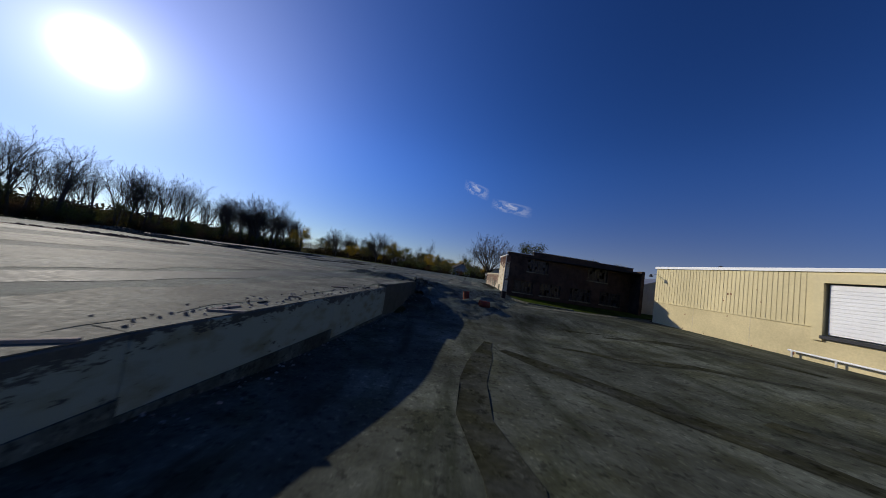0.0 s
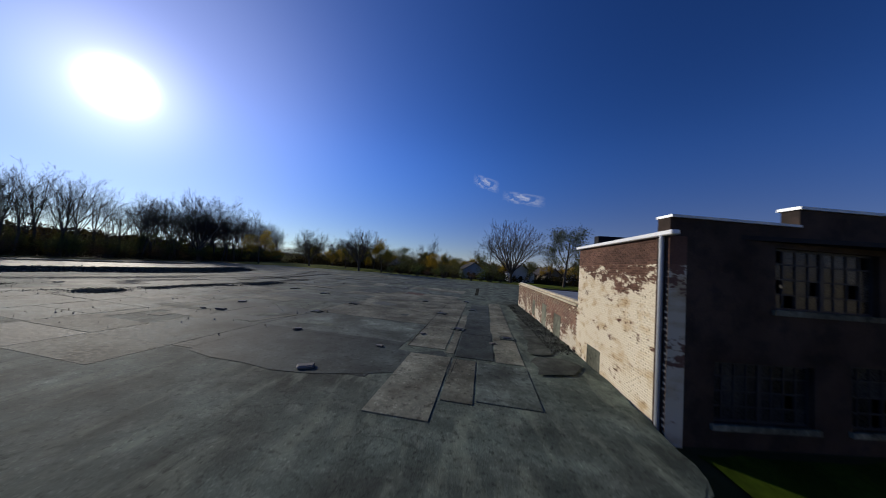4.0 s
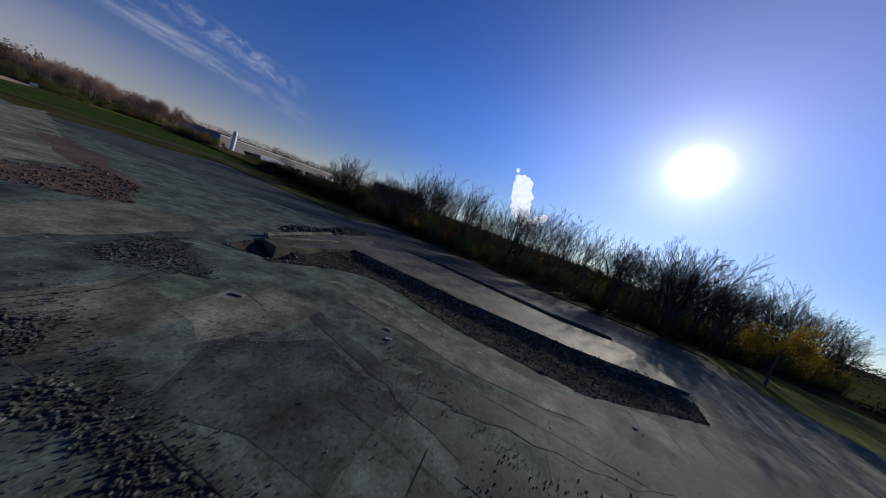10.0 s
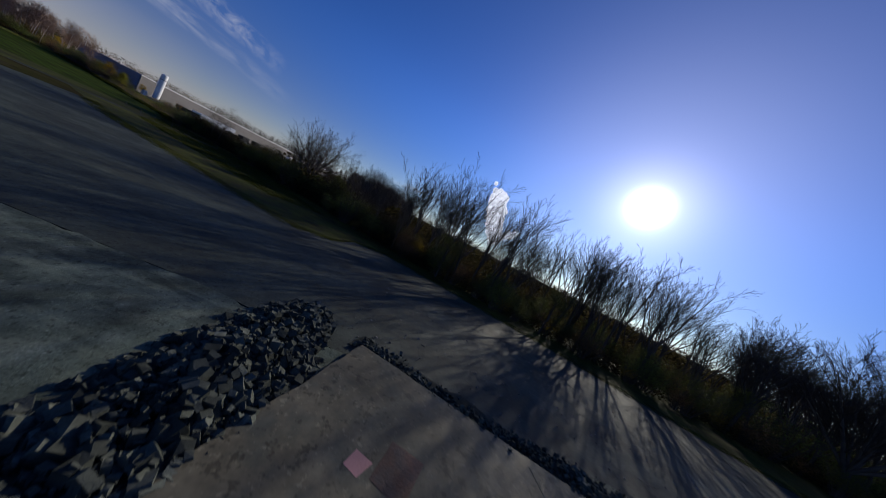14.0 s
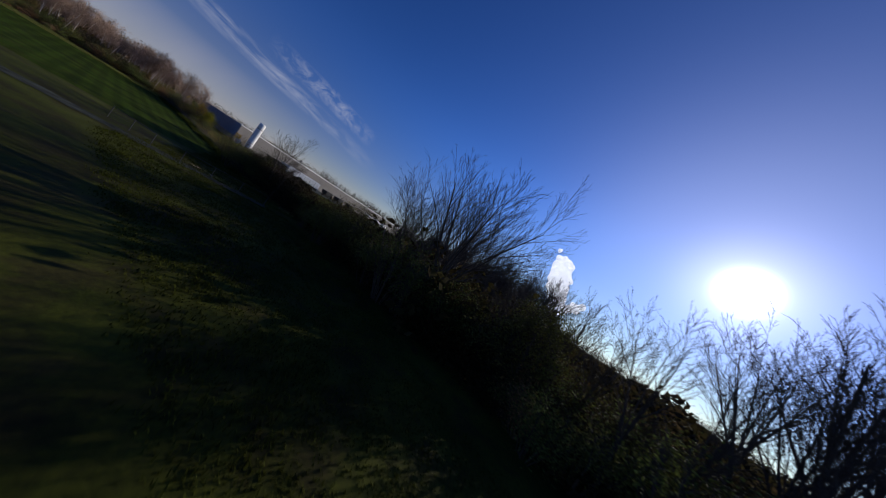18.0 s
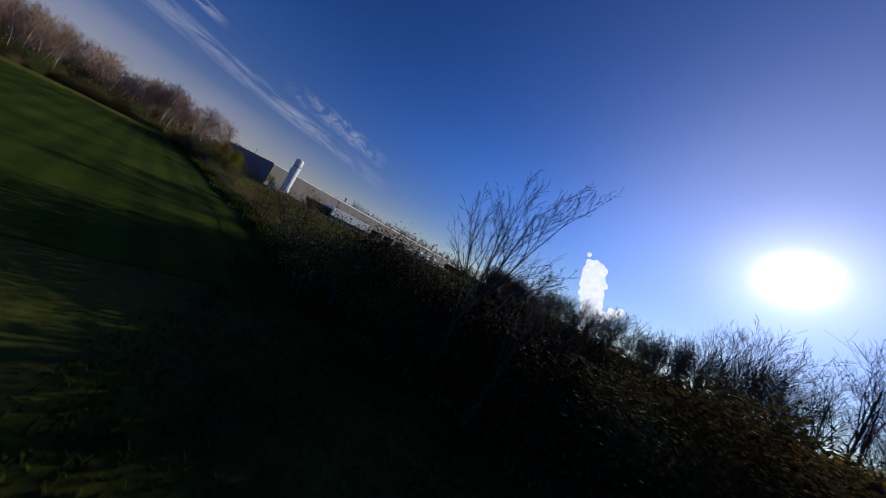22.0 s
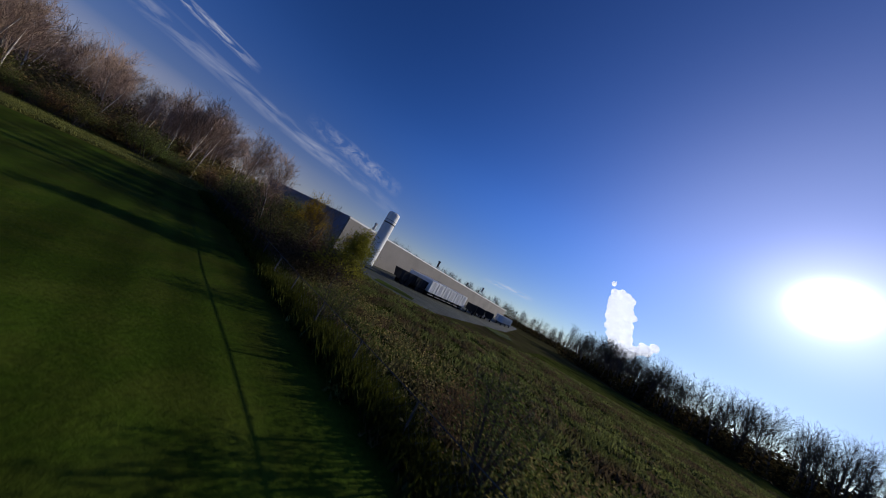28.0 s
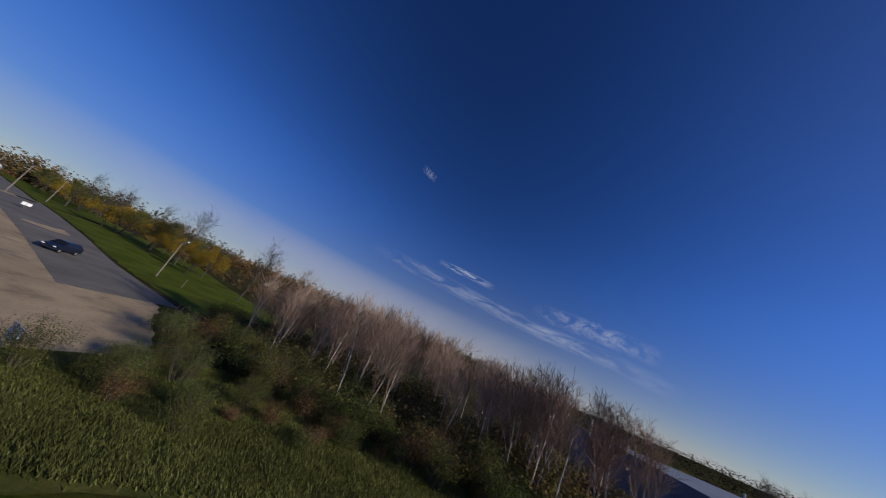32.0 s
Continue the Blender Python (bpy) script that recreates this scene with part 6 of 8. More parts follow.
flat("joint_line", [(-7.3, 43.0), (-5.6, 46.6), (-4.7, 50.7), (-3.9, 54.7), (-3.3, 58.3), (-3.12, 58.3), (-3.7, 54.7), (-4.5, 50.7), (-5.4, 46.6), (-7.1, 43.0)], CONCRETE_PALE, 0.032, jitter=0.03)

# worn rim of the floor round the dug-out band
turn = 1 if sum(a[0] * b[1] - b[0] * a[1] for a, b in zip(PIT, PIT[1:] + PIT[:1])) > 0 else -1
rim_v, rim_f = [], []
for i, p in enumerate(PIT):
    d = Vector(PIT[(i + 1) % len(PIT)]) - Vector(PIT[i - 1])
    out = Vector((d.y, -d.x)).normalized() * turn
    q = Vector(p) + out * 1.9
    rim_v += [(p[0], p[1], -0.003), (q.x, q.y, -0.003)]
for i in range(len(PIT)):
    j = (i + 1) % len(PIT)
    f = (2 * i, 2 * i + 1, 2 * j + 1, 2 * j)
    rim_f.append(f if turn > 0 else f[::-1])
sheet("pit_rim", rim_v, rim_f, SCREED, floor)
# soil in the dug-out band beside the standing plate
patch("dug_soil", PIT, SOIL, floor_z, 0.02, 0.7, 0.1, 31, parent=floor)
plate = thing("concrete_plate", (0, 0, 0), "large pale concrete plate standing above dug soil", "slab")
bm = bmesh.new()
rg = random.Random(5)
outline = []
for (x0, y0), (x1, y1) in zip(PLATE, PLATE[1:] + PLATE[:1]):
    n = max(2, int(math.dist((x0, y0), (x1, y1)) / 0.7))
    for k in range(n):
        j = 0.0 if k == 0 else rg.uniform(-0.04, 0.04)
        outline.append((x0 + (x1 - x0) * k / n + j, y0 + (y1 - y0) * k / n + j))
top = [bm.verts.new((x, y, 0.22)) for x, y in outline]
mid = [bm.verts.new((x + rg.uniform(-0.05, 0.05), y + rg.uniform(-0.05, 0.05), 0.05)) for x, y in outline]
bot = [bm.verts.new((x, y, -0.8)) for x, y in outline]
bm.faces.new(top)
n = len(top)
for i in range(n):
    j = (i + 1) % n
    bm.faces.new((top[i], mid[i], mid[j], top[j]))
    bm.faces.new((mid[i], bot[i], bot[j], mid[j]))
bmesh.ops.recalc_face_normals(bm, faces=bm.faces)
part("slab_body", bm, PLATE_CONCRETE, plate)
for a, b in (((-43.6, 54.9), (-53.2, 53.5)), ((-41.0, 57.5), (-52.0, 57.9)), ((-39.3, 64.5), (-49.4, 64.6)), ((-38.6, 72.4), (-46.2, 72.0)), ((-43.2, 48.6), (-45.6, 44.2))):
    m, ln = along(a, b)
    part("saw_joint", block(bmesh.new(), (0.2, -0.025, 0.216), (ln - 0.3, 0.025, 0.226), m), CONCRETE_DARK, plate)
for a, b, w, h in (((-36.8, 43.5), (-44.4, 46.3), 0.25, 0.16), ((-37.4, 42.9), (-46.6, 43.9), 0.4, 0.22)):
    m, ln = along(a, b)
    part("kerb", block(bmesh.new(), (0, -w / 2, 0.22), (ln, w / 2, 0.22 + h), m, 0.03), CONCRETE_PALE, plate)
for poly, mt in (([(-50.2, 48.1), (-51.5, 48.5), (-51.2, 49.5), (-49.8, 49.0)], RED_SOIL), ([(-50.3, 47.4), (-50.8, 47.6), (-50.6, 48.1), (-50.1, 47.8)], PINK)):
    patch("paint_mark", poly, mt, lambda x, y: 0.22, 0.006, 1.0, 0.02, parent=plate)


def rocks(name, count, where, lo, hi, mat, label, seed, zf):
    """Loose broken stones, each a small uneven block."""
    r = random.Random(seed)
    v, f = [], []
    cube = [(-1, -1, -1), (1, -1, -1), (1, 1, -1), (-1, 1, -1), (-1, -1, 1), (1, -1, 1), (1, 1, 1), (-1, 1, 1)]
    quads = ((0, 3, 2, 1), (4, 5, 6, 7), (0, 1, 5, 4), (1, 2, 6, 5), (2, 3, 7, 6), (3, 0, 4, 7))
    for _ in range(count):
        x, y, lift = where(r)
        s = lo + (hi - lo) * r.random() ** 3
        e = Euler((r.uniform(0, 6), r.uniform(0, 6), r.uniform(0, 6))).to_matrix()
        sc = Vector((s, s * r.uniform(0.5, 1), s * r.uniform(0.35, 0.8)))
        k = len(v)
        for c in cube:
            p = e @ Vector([c[i] * sc[i] * r.uniform(0.6, 1.0) for i in range(3)])
            v.append((x + p.x, y + p.y, zf(x, y) + lift + s * 0.3 + p.z))
        f += [tuple(k + i for i in q) for q in quads]
    return tagged(sheet(name, v, f, mat), label, "rubble", kind="stuff")


def in_poly(poly):
    xs, ys = [p[0] for p in poly], [p[1] for p in poly]

    def pick(r):
        while True:
            p = r.uniform(min(xs), max(xs)), r.uniform(min(ys), max(ys))
            if inside(p, poly):
                return (*p, 0.0)
    return pick


def frayed(poly, w):
    base = in_poly(poly)

    def pick(r):
        x, y, lift = base(r)
        return x + r.gauss(0, w), y + r.gauss(0, w), lift
    return pick


def heap(x, y, rx, ry, h):
    def pick(r):
        a, d = r.uniform(0, 6.28), r.random() ** 0.7
        return x + rx * d * math.cos(a), y + ry * d * math.sin(a), h * (1 - d) ** 0.8 * r.uniform(0.4, 1)
    return pick


def on_line(pts, w, h=0.0):
    def pick(r):
        p, out = line_at(pts, r.random())
        q = p + out * r.gauss(0, w)
        return q.x, q.y, h * r.random()
    return pick


def beside(x, y):
    return 0.02 if inside((x, y), SLAB) and not inside((x, y), PIT) else floor_z(x, y) + 0.03 if inside((x, y), PIT) else land_z(x, y)


for k, poly in enumerate(RUBBLE_AREAS):
    rocks("strewn_grit", 2000, frayed(poly, 0.65), 0.005, 0.032, GRAVEL, "fine dark grit strewn round a broken hollow", 140 + k, beside)
    rocks("loose_rubble", 1500, frayed(poly, 0.22), 0.008, 0.07, GRAVEL, "loose broken concrete lying in a hollow", 40 + k, beside)
rocks("pit_crumbs", 3600, in_poly(PIT), 0.008, 0.085, RUBBLE, "small pale crumbs of concrete in the dug soil", 49, beside)
rocks("pit_stones", 7000, in_poly(PIT), 0.008, 0.07, GRAVEL, "stones and clods in the dug soil", 50, beside)
rocks("rubble_heap", 5200, heap(-51.5, 43.6, 6.5, 2.0, 0.8), 0.03, 0.22, GRAVEL, "long heap of broken grey concrete behind the plate", 51, lambda x, y: -0.2)
rocks("rubble_bank", 2600, on_line([(-43.2, 49.2), (-41.4, 54.5), (-39.7, 60.0), (-38.0, 66.0), (-37.4, 72.0), (-37.4, 79)], 0.6, 0.22), 0.015, 0.11, GRAVEL_DARK, "bank of dark broken stone against the plate edge", 58, beside)
rocks("joint_grit", 3400, on_line([(-36.0, 42.0), (-31.0, 51.6), (-28.8, 56.0), (-24.2, 62.4), (-22.6, 68.4), (-26.4, 84), (-29, 91)], 0.4), 0.005, 0.035, GRAVEL, "grit lying along an opened joint", 59, beside)
rocks("gravel_drift", 6500, on_line([(-32.0, 48.8), (-31.2, 51.4), (-29.1, 54.6), (-28.3, 57.9), (-28.4, 61.6)], 0.7), 0.004, 0.02, RUBBLE, "drift of loose gravel over the worn floor", 80, beside)
rocks("gravel_drift", 5500, on_line([(-24.0, 51.1), (-25.2, 51.8), (-26.6, 52.5), (-26.3, 54.4), (-25.4, 56.0), (-24.8, 58.5)], 0.55), 0.004, 0.02, RUBBLE, "curved drift of grey gravel on the floor", 81, beside)
rocks("joint_grit", 1500, on_line([(-24.6, 44.0), (-22.0, 50.0), (-20.0, 56.5), (-18.6, 60.2), (-14.8, 61.8)], 0.35), 0.005, 0.035, GRAVEL, "grit lying along an opened joint", 71, beside)
rocks("cross_grit", 1600, on_line([(-24.6, 67.8), (-20.8, 66.5), (-17.0, 65.7)], 0.4), 0.005, 0.035, GRAVEL, "grit strewn across the floor strip", 72, beside)
rocks("band_grit", 2600, on_line([(-22.6, 60.4), (-21.7, 66.4), (-22.0, 73.2), (-22.1, 84)], 0.3), 0.005, 0.04, GRAVEL, "grit along the dark floor band", 73, beside)
rocks("rubble_heap", 1300, heap(-44.6, 42.0, 3.6, 1.5, 0.4), 0.03, 0.22, GRAVEL, "scattered large concrete lumps", 52, lambda x, y: -0.1)
patch("gravel_band", [(-56.2, 45.8), (-57.4, 46.2), (-53.4, 60.4), (-50.4, 67.4), (-48.0, 73), (-47.4, 80), (-46.2, 80), (-46.8, 72.4), (-49.2, 66.8), (-52.2, 60)], GRAVEL, land_z, 0.05, 1.0, 0.25, parent=floor)
rocks("gravel_line", 7500, on_line([(-56.6, 46.2), (-54.9, 51), (-53.5, 56), (-52.1, 61), (-50.4, 66.5), (-48.2, 71.5), (-47.4, 79)], 0.42, 0.2), 0.02, 0.12, GRAVEL, "line of dark crushed stone along the plate", 53, beside)
rocks("slab_crumbs", 1500, in_poly([(-30, 40), (-6, 40), (0, 60), (-4, 78), (-24, 88), (-30, 70)]), 0.01, 0.04, RUBBLE, "crumbs of concrete strewn over the floor", 54, beside)
rocks("strip_gravel", 1600, in_poly([(8.0, 42), (9.4, 42), (10.2, 59), (8.9, 58)]), 0.02, 0.06, GRAVEL, "grey gravel along the annex wall", 55, lambda x, y: 0.05)
rocks("red_rubble", 1500, in_poly([(-28.2, 27.4), (-37.4, 26.4), (-40, 22), (-38.6, 30), (-34, 35.4), (-30.5, 33)]), 0.015, 0.13, RED_SOIL, "reddish brick rubble in the soil", 56, beside)
rocks("west_crumbs", 900, in_poly([(-56, 45), (-68, 45), (-68, 66), (-52, 70)]), 0.015, 0.07, RUBBLE, "crumbs of stone on the asphalt", 57, land_z)
# gravel banked up against the floor's broken edge at the end of the dock
MOUNDS = [(-4.6, 25.0, 2.6, 1.3, 0.5), (-7.6, 26.6, 2.2, 1.2, 0.42), (-1.6, 25.6, 1.5, 0.9, 0.25), (0.1, 25.6, 1.4, 0.6, 0.3), (1.5, 24.1, 0.9, 0.6, 0.26), (1.9, 22.1, 1.0, 0.5, 0.22), (2.9, 22.5, 0.8, 0.5, 0.26),
          (4.1, 24.2, 0.75, 0.6, 0.42), (4.9, 24.5, 0.8, 0.55, 0.48), (5.0, 22.9, 0.9, 0.6, 0.22), (5.9, 26.1, 0.9, 0.6, 0.25), (1.5, 19.9, 0.35, 0.3, 0.2), (1.95, 19.7, 0.3, 0.25, 0.18), (-0.4, 23.4, 0.9, 0.9, 0.28)]
BED = [(-9.6, 25.2), (-6.0, 23.4), (-2.35, 21.4), (-1.9, 23.4), (-1.2, 23.2), (-0.6, 20.6), (0.9, 18.6), (3.0, 18.3), (4.6, 20.2), (6.6, 22.4), (8.0, 25.6), (9.2, 29.2), (8.6, 34.0), (6.0, 32.6), (2.0, 31.0), (-1.6, 28.6), (-6.0, 28.2)]
EDGE_LINE = [(-1.6, 25.6), (2.0, 28.2), (8.4, 34.8)]


def bed_z(x, y):
    gap = min((Vector(a).lerp(Vector(b), max(0.0, min(1.0, (Vector((x, y)) - Vector(a)).dot(Vector(b) - Vector(a)) / (Vector(b) - Vector(a)).length_squared))) - Vector((x, y))).length
              for a, b in zip(EDGE_LINE, EDGE_LINE[1:]))
    on = inside((x, y), SLAB)
    z = floor_z(x, y) + 0.05 if on else floor_z(x, y) + 0.05 + (land_z(x, y) + 0.05 - floor_z(x, y) - 0.05) * smooth01(0.0, 4.2, gap)
    for mx, my, rx, ry, h in MOUNDS:
        d = math.hypot((x - mx) / rx, (y - my) / ry) * (1 + 0.18 * noise.noise((x * 1.4, y * 1.4, mx)))
        if d < 1.0:
            z += h * math.cos(d * math.pi / 2) ** 1.3
    z += 0.05 * noise.noise((x * 1.1, y * 1.1, 4)) + 0.035 * noise.noise((x * 3.1, y * 3.1, 7))
    return z - 0.14 * (1 - smooth01(0.0, 0.7, edge_gap((x, y), BED)))


bank = patch("gravel_bed", BED, GRAVEL_DARK, bed_z, 0.0, 0.2, 0.3, 77)
for face in bank.data.polygons:
    face.use_smooth = True
tagged(bank, "dark crushed gravel banked in low mounds at the dock end", "gravel", kind="structure")
rocks("bed_gravel", 17000, in_poly(BED), 0.006, 0.03, GRAVEL_DARK, "loose dark gravel on the bank", 78, bed_z)
rocks("bed_stones", 320, in_poly(BED), 0.012, 0.05, RUBBLE, "pale broken stones scattered over the gravel", 70, bed_z)
rocks("wall_end_rubble", 420, on_line([(-2.6, 23.2), (-1.8, 24.2), (-1.2, 25.4)], 0.4), 0.03, 0.17, GRAVEL, "broken concrete tumbled round the wall end", 79, bed_z)


# ---- brickwork of the two side walls ----
def brick_skin(owner, name, m, x0, x1, z0, z1, mat, near, label, seed):
    """Courses of single bricks on a wall face: those in the near stretch are parts, the rest one joined part."""
    r = random.Random(seed)
    L, H, J = 0.215, 0.065, 0.011
    bm = block(bmesh.new(), (0, -0.05, 0), (L, 0.012, H), None, 0.005)
    unit = bpy.data.meshes.new("brick")
    bm.to_mesh(unit)
    bm.free()
    unit.materials.append(mat)
    v, f, made = [], [], 0
    quads = ((4, 5, 6, 7), (0, 1, 5, 4), (1, 2, 6, 5), (2, 3, 7, 6), (3, 0, 4, 7))
    row, z = 0, z0
    while z + H < z1:
        x = x0 - (0.11 if row % 2 else 0.0)
        while x + L < x1:
            if x >= x0 and r.random() > 0.012:
                proud = r.uniform(-0.004, 0.006)
                if near[0] < x < near[1] and near[2] < z < near[3] and made < 290:
                    ob = new("brick", unit)
                    ob.parent = owner
                    ob.matrix_basis = m @ Matrix.Translation((x, proud, z))
                    made += 1
                else:
                    k = len(v)
                    for y, e in ((-0.02, 0.0), (0.012 + proud, 0.004)):
                        v += [m @ Vector(p) for p in ((x + e, y, z + e), (x + L - e, y, z + e), (x + L - e, y, z + H - e), (x + e, y, z + H - e))]
                    f += [tuple(k + i for i in q) for q in quads]
            x += L + J
        z += H + J
        row += 1
    ob = sheet(name, v, f, mat, owner, label)
    ob["kind"] = "stuff"


brick_skin(brick_block, "brickwork", mw, 0.02, TALL, 4.21, 4.94, BRICK_BARE, (9, 9, 9, 9), "bare brick courses under the eave", 5)
brick_skin(brick_block, "brickwork", mw, 0.02, TALL, -0.6, 4.2, BRICK_PAINT, (2.0, TALL, 2.4, 3.6), "brick courses under flaking cream paint", 3)
brick_skin(low_block, "brickwork", mw, TALL, lw, -0.4, 2.2, BRICK_WORN, (TALL, 12.0, 1.0, 2.2), "bare red-brown brick courses with paint patches", 4)
for x, z, w, h in ((8.5, -0.2, 1.3, 1.5), (11.6, 0.0, 1.1, 1.5), (3.6, -0.4, 1.2, 1.2), (15.0, 0.2, 0.9, 1.2)):
    part("cement_patch", block(bmesh.new(), (x, 0.0, z), (x + w, 0.026, z + h), mw, 0.008), CONCRETE_PALE, low_block if x > TALL else brick_block, "pale cement patch over a blocked opening")

# grey-roofed shed beyond the annex
small_shed = thing("low_shed", (0, 0, 0), "low white-walled shed with a pale grey pitched roof", "shed")
md, ld = along((29.6, 79.8), (45.0, 62.7))
part("wall", block(bmesh.new(), (0, 0, -0.9), (ld, 0.25, 2.0), md), WHITE, small_shed)
for x in (0.0, ld - 0.25):
    bm = bmesh.new()
    q = [(0.25, -0.9), (12.0, -0.9), (12.0, 2.0), (6.0, 3.6), (0.25, 2.07)]
    a, b = [bm.verts.new(md @ Vector((x, y, z))) for y, z in q], [bm.verts.new(md @ Vector((x + 0.25, y, z))) for y, z in q]
    bm.faces.new(a)
    bm.faces.new(b[::-1])
    for i in range(5):
        bm.faces.new((a[i], b[i], b[(i + 1) % 5], a[(i + 1) % 5]))
    bmesh.ops.recalc_face_normals(bm, faces=bm.faces)
    part("gable", bm, WHITE, small_shed)
for s in (0, 1):
    bm = bmesh.new()
    ya, yb = (-0.5, 6.0) if s == 0 else (6.0, 12.5)
    za, zb = (1.92, 3.65) if s == 0 else (3.65, 1.92)
    vs = [bm.verts.new(md @ Vector(p)) for p in ((-0.4, ya, za), (ld + 0.4, ya, za), (ld + 0.4, yb, zb), (-0.4, yb, zb), (-0.4, ya, za + 0.12), (ld + 0.4, ya, za + 0.12), (ld + 0.4, yb, zb + 0.12), (-0.4, yb, zb + 0.12))]
    for f in ((3, 2, 1, 0), (4, 5, 6, 7), (0, 1, 5, 4), (1, 2, 6, 5), (2, 3, 7, 6), (3, 0, 4, 7)):
        bm.faces.new([vs[i] for i in f])
    part("roof", bm, ROOF_PALE, small_shed, "pale grey metal roof")
part("gutter", block(bmesh.new(), (-0.4, -0.65, 1.85), (ld + 0.4, -0.5, 2.02), md, 0.02), WHITE, small_shed)

# ---- dock end ----
def drum(name, m, mat, label, h=0.86, r=0.29):
    ob = thing(name, m, label, "drum")
    prof = [(r * 0.97, 0.0), (r, 0.02), (r, h * 0.31), (r + 0.014, h * 0.33), (r, h * 0.35), (r, h * 0.64), (r + 0.014, h * 0.66), (r, h * 0.68), (r, h - 0.02), (r * 1.02, h)]
    part("body", lathe(bmesh.new(), prof + [(r * 0.95, h), (r * 0.95, 0.05), (0.02, 0.05)], 26), mat, ob)
    part("rim", lathe(bmesh.new(), [(r + 0.002, h - 0.03), (r + 0.016, h - 0.02), (r + 0.016, h + 0.006), (r, h + 0.008)], 26, caps=False), mat, ob)
    return ob


drum("rusty_drum", Matrix.Translation((2.6, 23.05, bed_z(2.6, 23.05) - 0.1)) @ Matrix.Rotation(radians(-7), 4, "Y"), RUST, "upright open rusty red oil drum in gravel", 0.84, 0.265)
drum("rusty_drum", Matrix.Translation((4.35, 21.85, bed_z(4.35, 21.85) + 0.12)) @ Matrix.Rotation(radians(184), 4, "Z") @ Matrix.Rotation(radians(86), 4, "Y"), RUST, "rusty red oil drum lying on its side with an open end", 0.84, 0.265)
drum("black_drum", Matrix.Translation((7.3, 29.8, bed_z(7.3, 29.8) - 0.03)), BLACK_PLASTIC, "black plastic drum standing beside the kerb", 0.75, 0.27)
kerb = thing("concrete_kerb", (0, 0, 0), "low pale concrete kerb round the lawn corner", "kerb")
for a, b in (((7.6, 32.5), (10.0, 29.2)), ((10.0, 29.2), (14.6, 28.6)), ((7.6, 32.5), (9.0, 34.6))):
    m, ln = along(a, b)
    part("kerb_stone", block(bmesh.new(), (0, -0.12, land_z(*a) - 0.1), (ln, 0.12, land_z(*a) + 0.16), m, 0.02), CONCRETE_PALE, kerb)
rb = random.Random(31)
for i in range(22):
    p, out = line_at(DOCK, 0.42 + 0.58 * rb.random())
    q = p - Vector((out.x, out.y)) * -rb.uniform(-1.4, -0.1)
    m = Matrix.Translation((q.x, q.y, 0.28)) @ Matrix.Rotation(rb.uniform(0, 3.1), 4, "Z") @ Matrix.Rotation(rb.uniform(-0.12, 0.12), 4, "X")
    w = rb.uniform(0.06, 0.2)
    ob = thing("broken_board", m, "splintered grey board lying on the dock edge", "board", "boards on the dock edge")
    part("plank", block(bmesh.new(), (-w * 2.2, -w * 0.4, -0.02), (w * 2.2, w * 0.4, 0.03), None, 0.008), rb.choice((WOOD_GREY, CONCRETE_DARK)), ob)
rocks("dock_crumbs", 1300, on_line(DOCK[1:], 0.5, 0.03), 0.008, 0.05, RUBBLE, "crumbled concrete along the dock edge", 71, lambda x, y: 0.24 if inside((x, y), SLAB) else land_z(x, y))
wp = thing("foot_pipe", (0, 0, 0), "white painted pipe lying along the wall foot", "pipe")
part("pipe", tube(bmesh.new(), mc @ Vector((11.4, -0.3, -0.12)), mc @ Vector((24, -0.3, -0.12)), 0.06, 0.06), WHITE, wp)
for i in range(7):
    part("bracket", block(bmesh.new(), (11.56 + 2 * i, -0.33, -0.6), (11.64 + 2 * i, -0.27, -0.1), mc), STEEL, wp)
unit = thing("rooftop_unit", mc @ Matrix.Translation((16.2, 5.0, 5.64)), "grey rooftop air unit on the warehouse", "air unit")
part("housing", block(bmesh.new(), (0, 0, 0.2), (3.0, 2.4, 1.9), None, 0.04), STEEL, unit)
part("curb", block(bmesh.new(), (0.1, 0.1, 0), (2.9, 2.3, 0.2)), DARK_STEEL, unit)
part("fan_hood", lathe(bmesh.new(), [(0.6, 1.9), (0.6, 2.15), (0.5, 2.2), (0.05, 2.2)], 18, Matrix.Translation((1.5, 1.2, 0))), DARK_STEEL, unit)

# fallen branches on the verge before the thicket
rf = random.Random(57)
for x, y, ln, turn in ((-103.1, -7.9, 1.3, 0.5), (-103.9, -7.0, 1.0, 1.2)):
    ob = thing("fallen_branch", Matrix.Translation((x, y, land_z(x, y) + 0.07)) @ Matrix.Rotation(turn, 4, "Z"), "pale bare branch lying on rough grass", "branch", "fallen branches")
    v, f, p = [], [], Vector((-ln / 2, 0, 0))
    for k in range(4):
        q = p + Vector((ln / 4, rf.uniform(-0.12, 0.12), rf.uniform(-0.01, 0.05)))
        limb(v, f, p, q, 0.024 - 0.004 * k, 0.02 - 0.004 * k, 6)
        limb(v, f, q, q + Vector((rf.uniform(0.2, 0.5), rf.uniform(-0.4, 0.4), rf.uniform(0.02, 0.2))), 0.014, 0.006, 4)
        p = q
    sheet("stick", v, f, WOOD_GREY, ob)

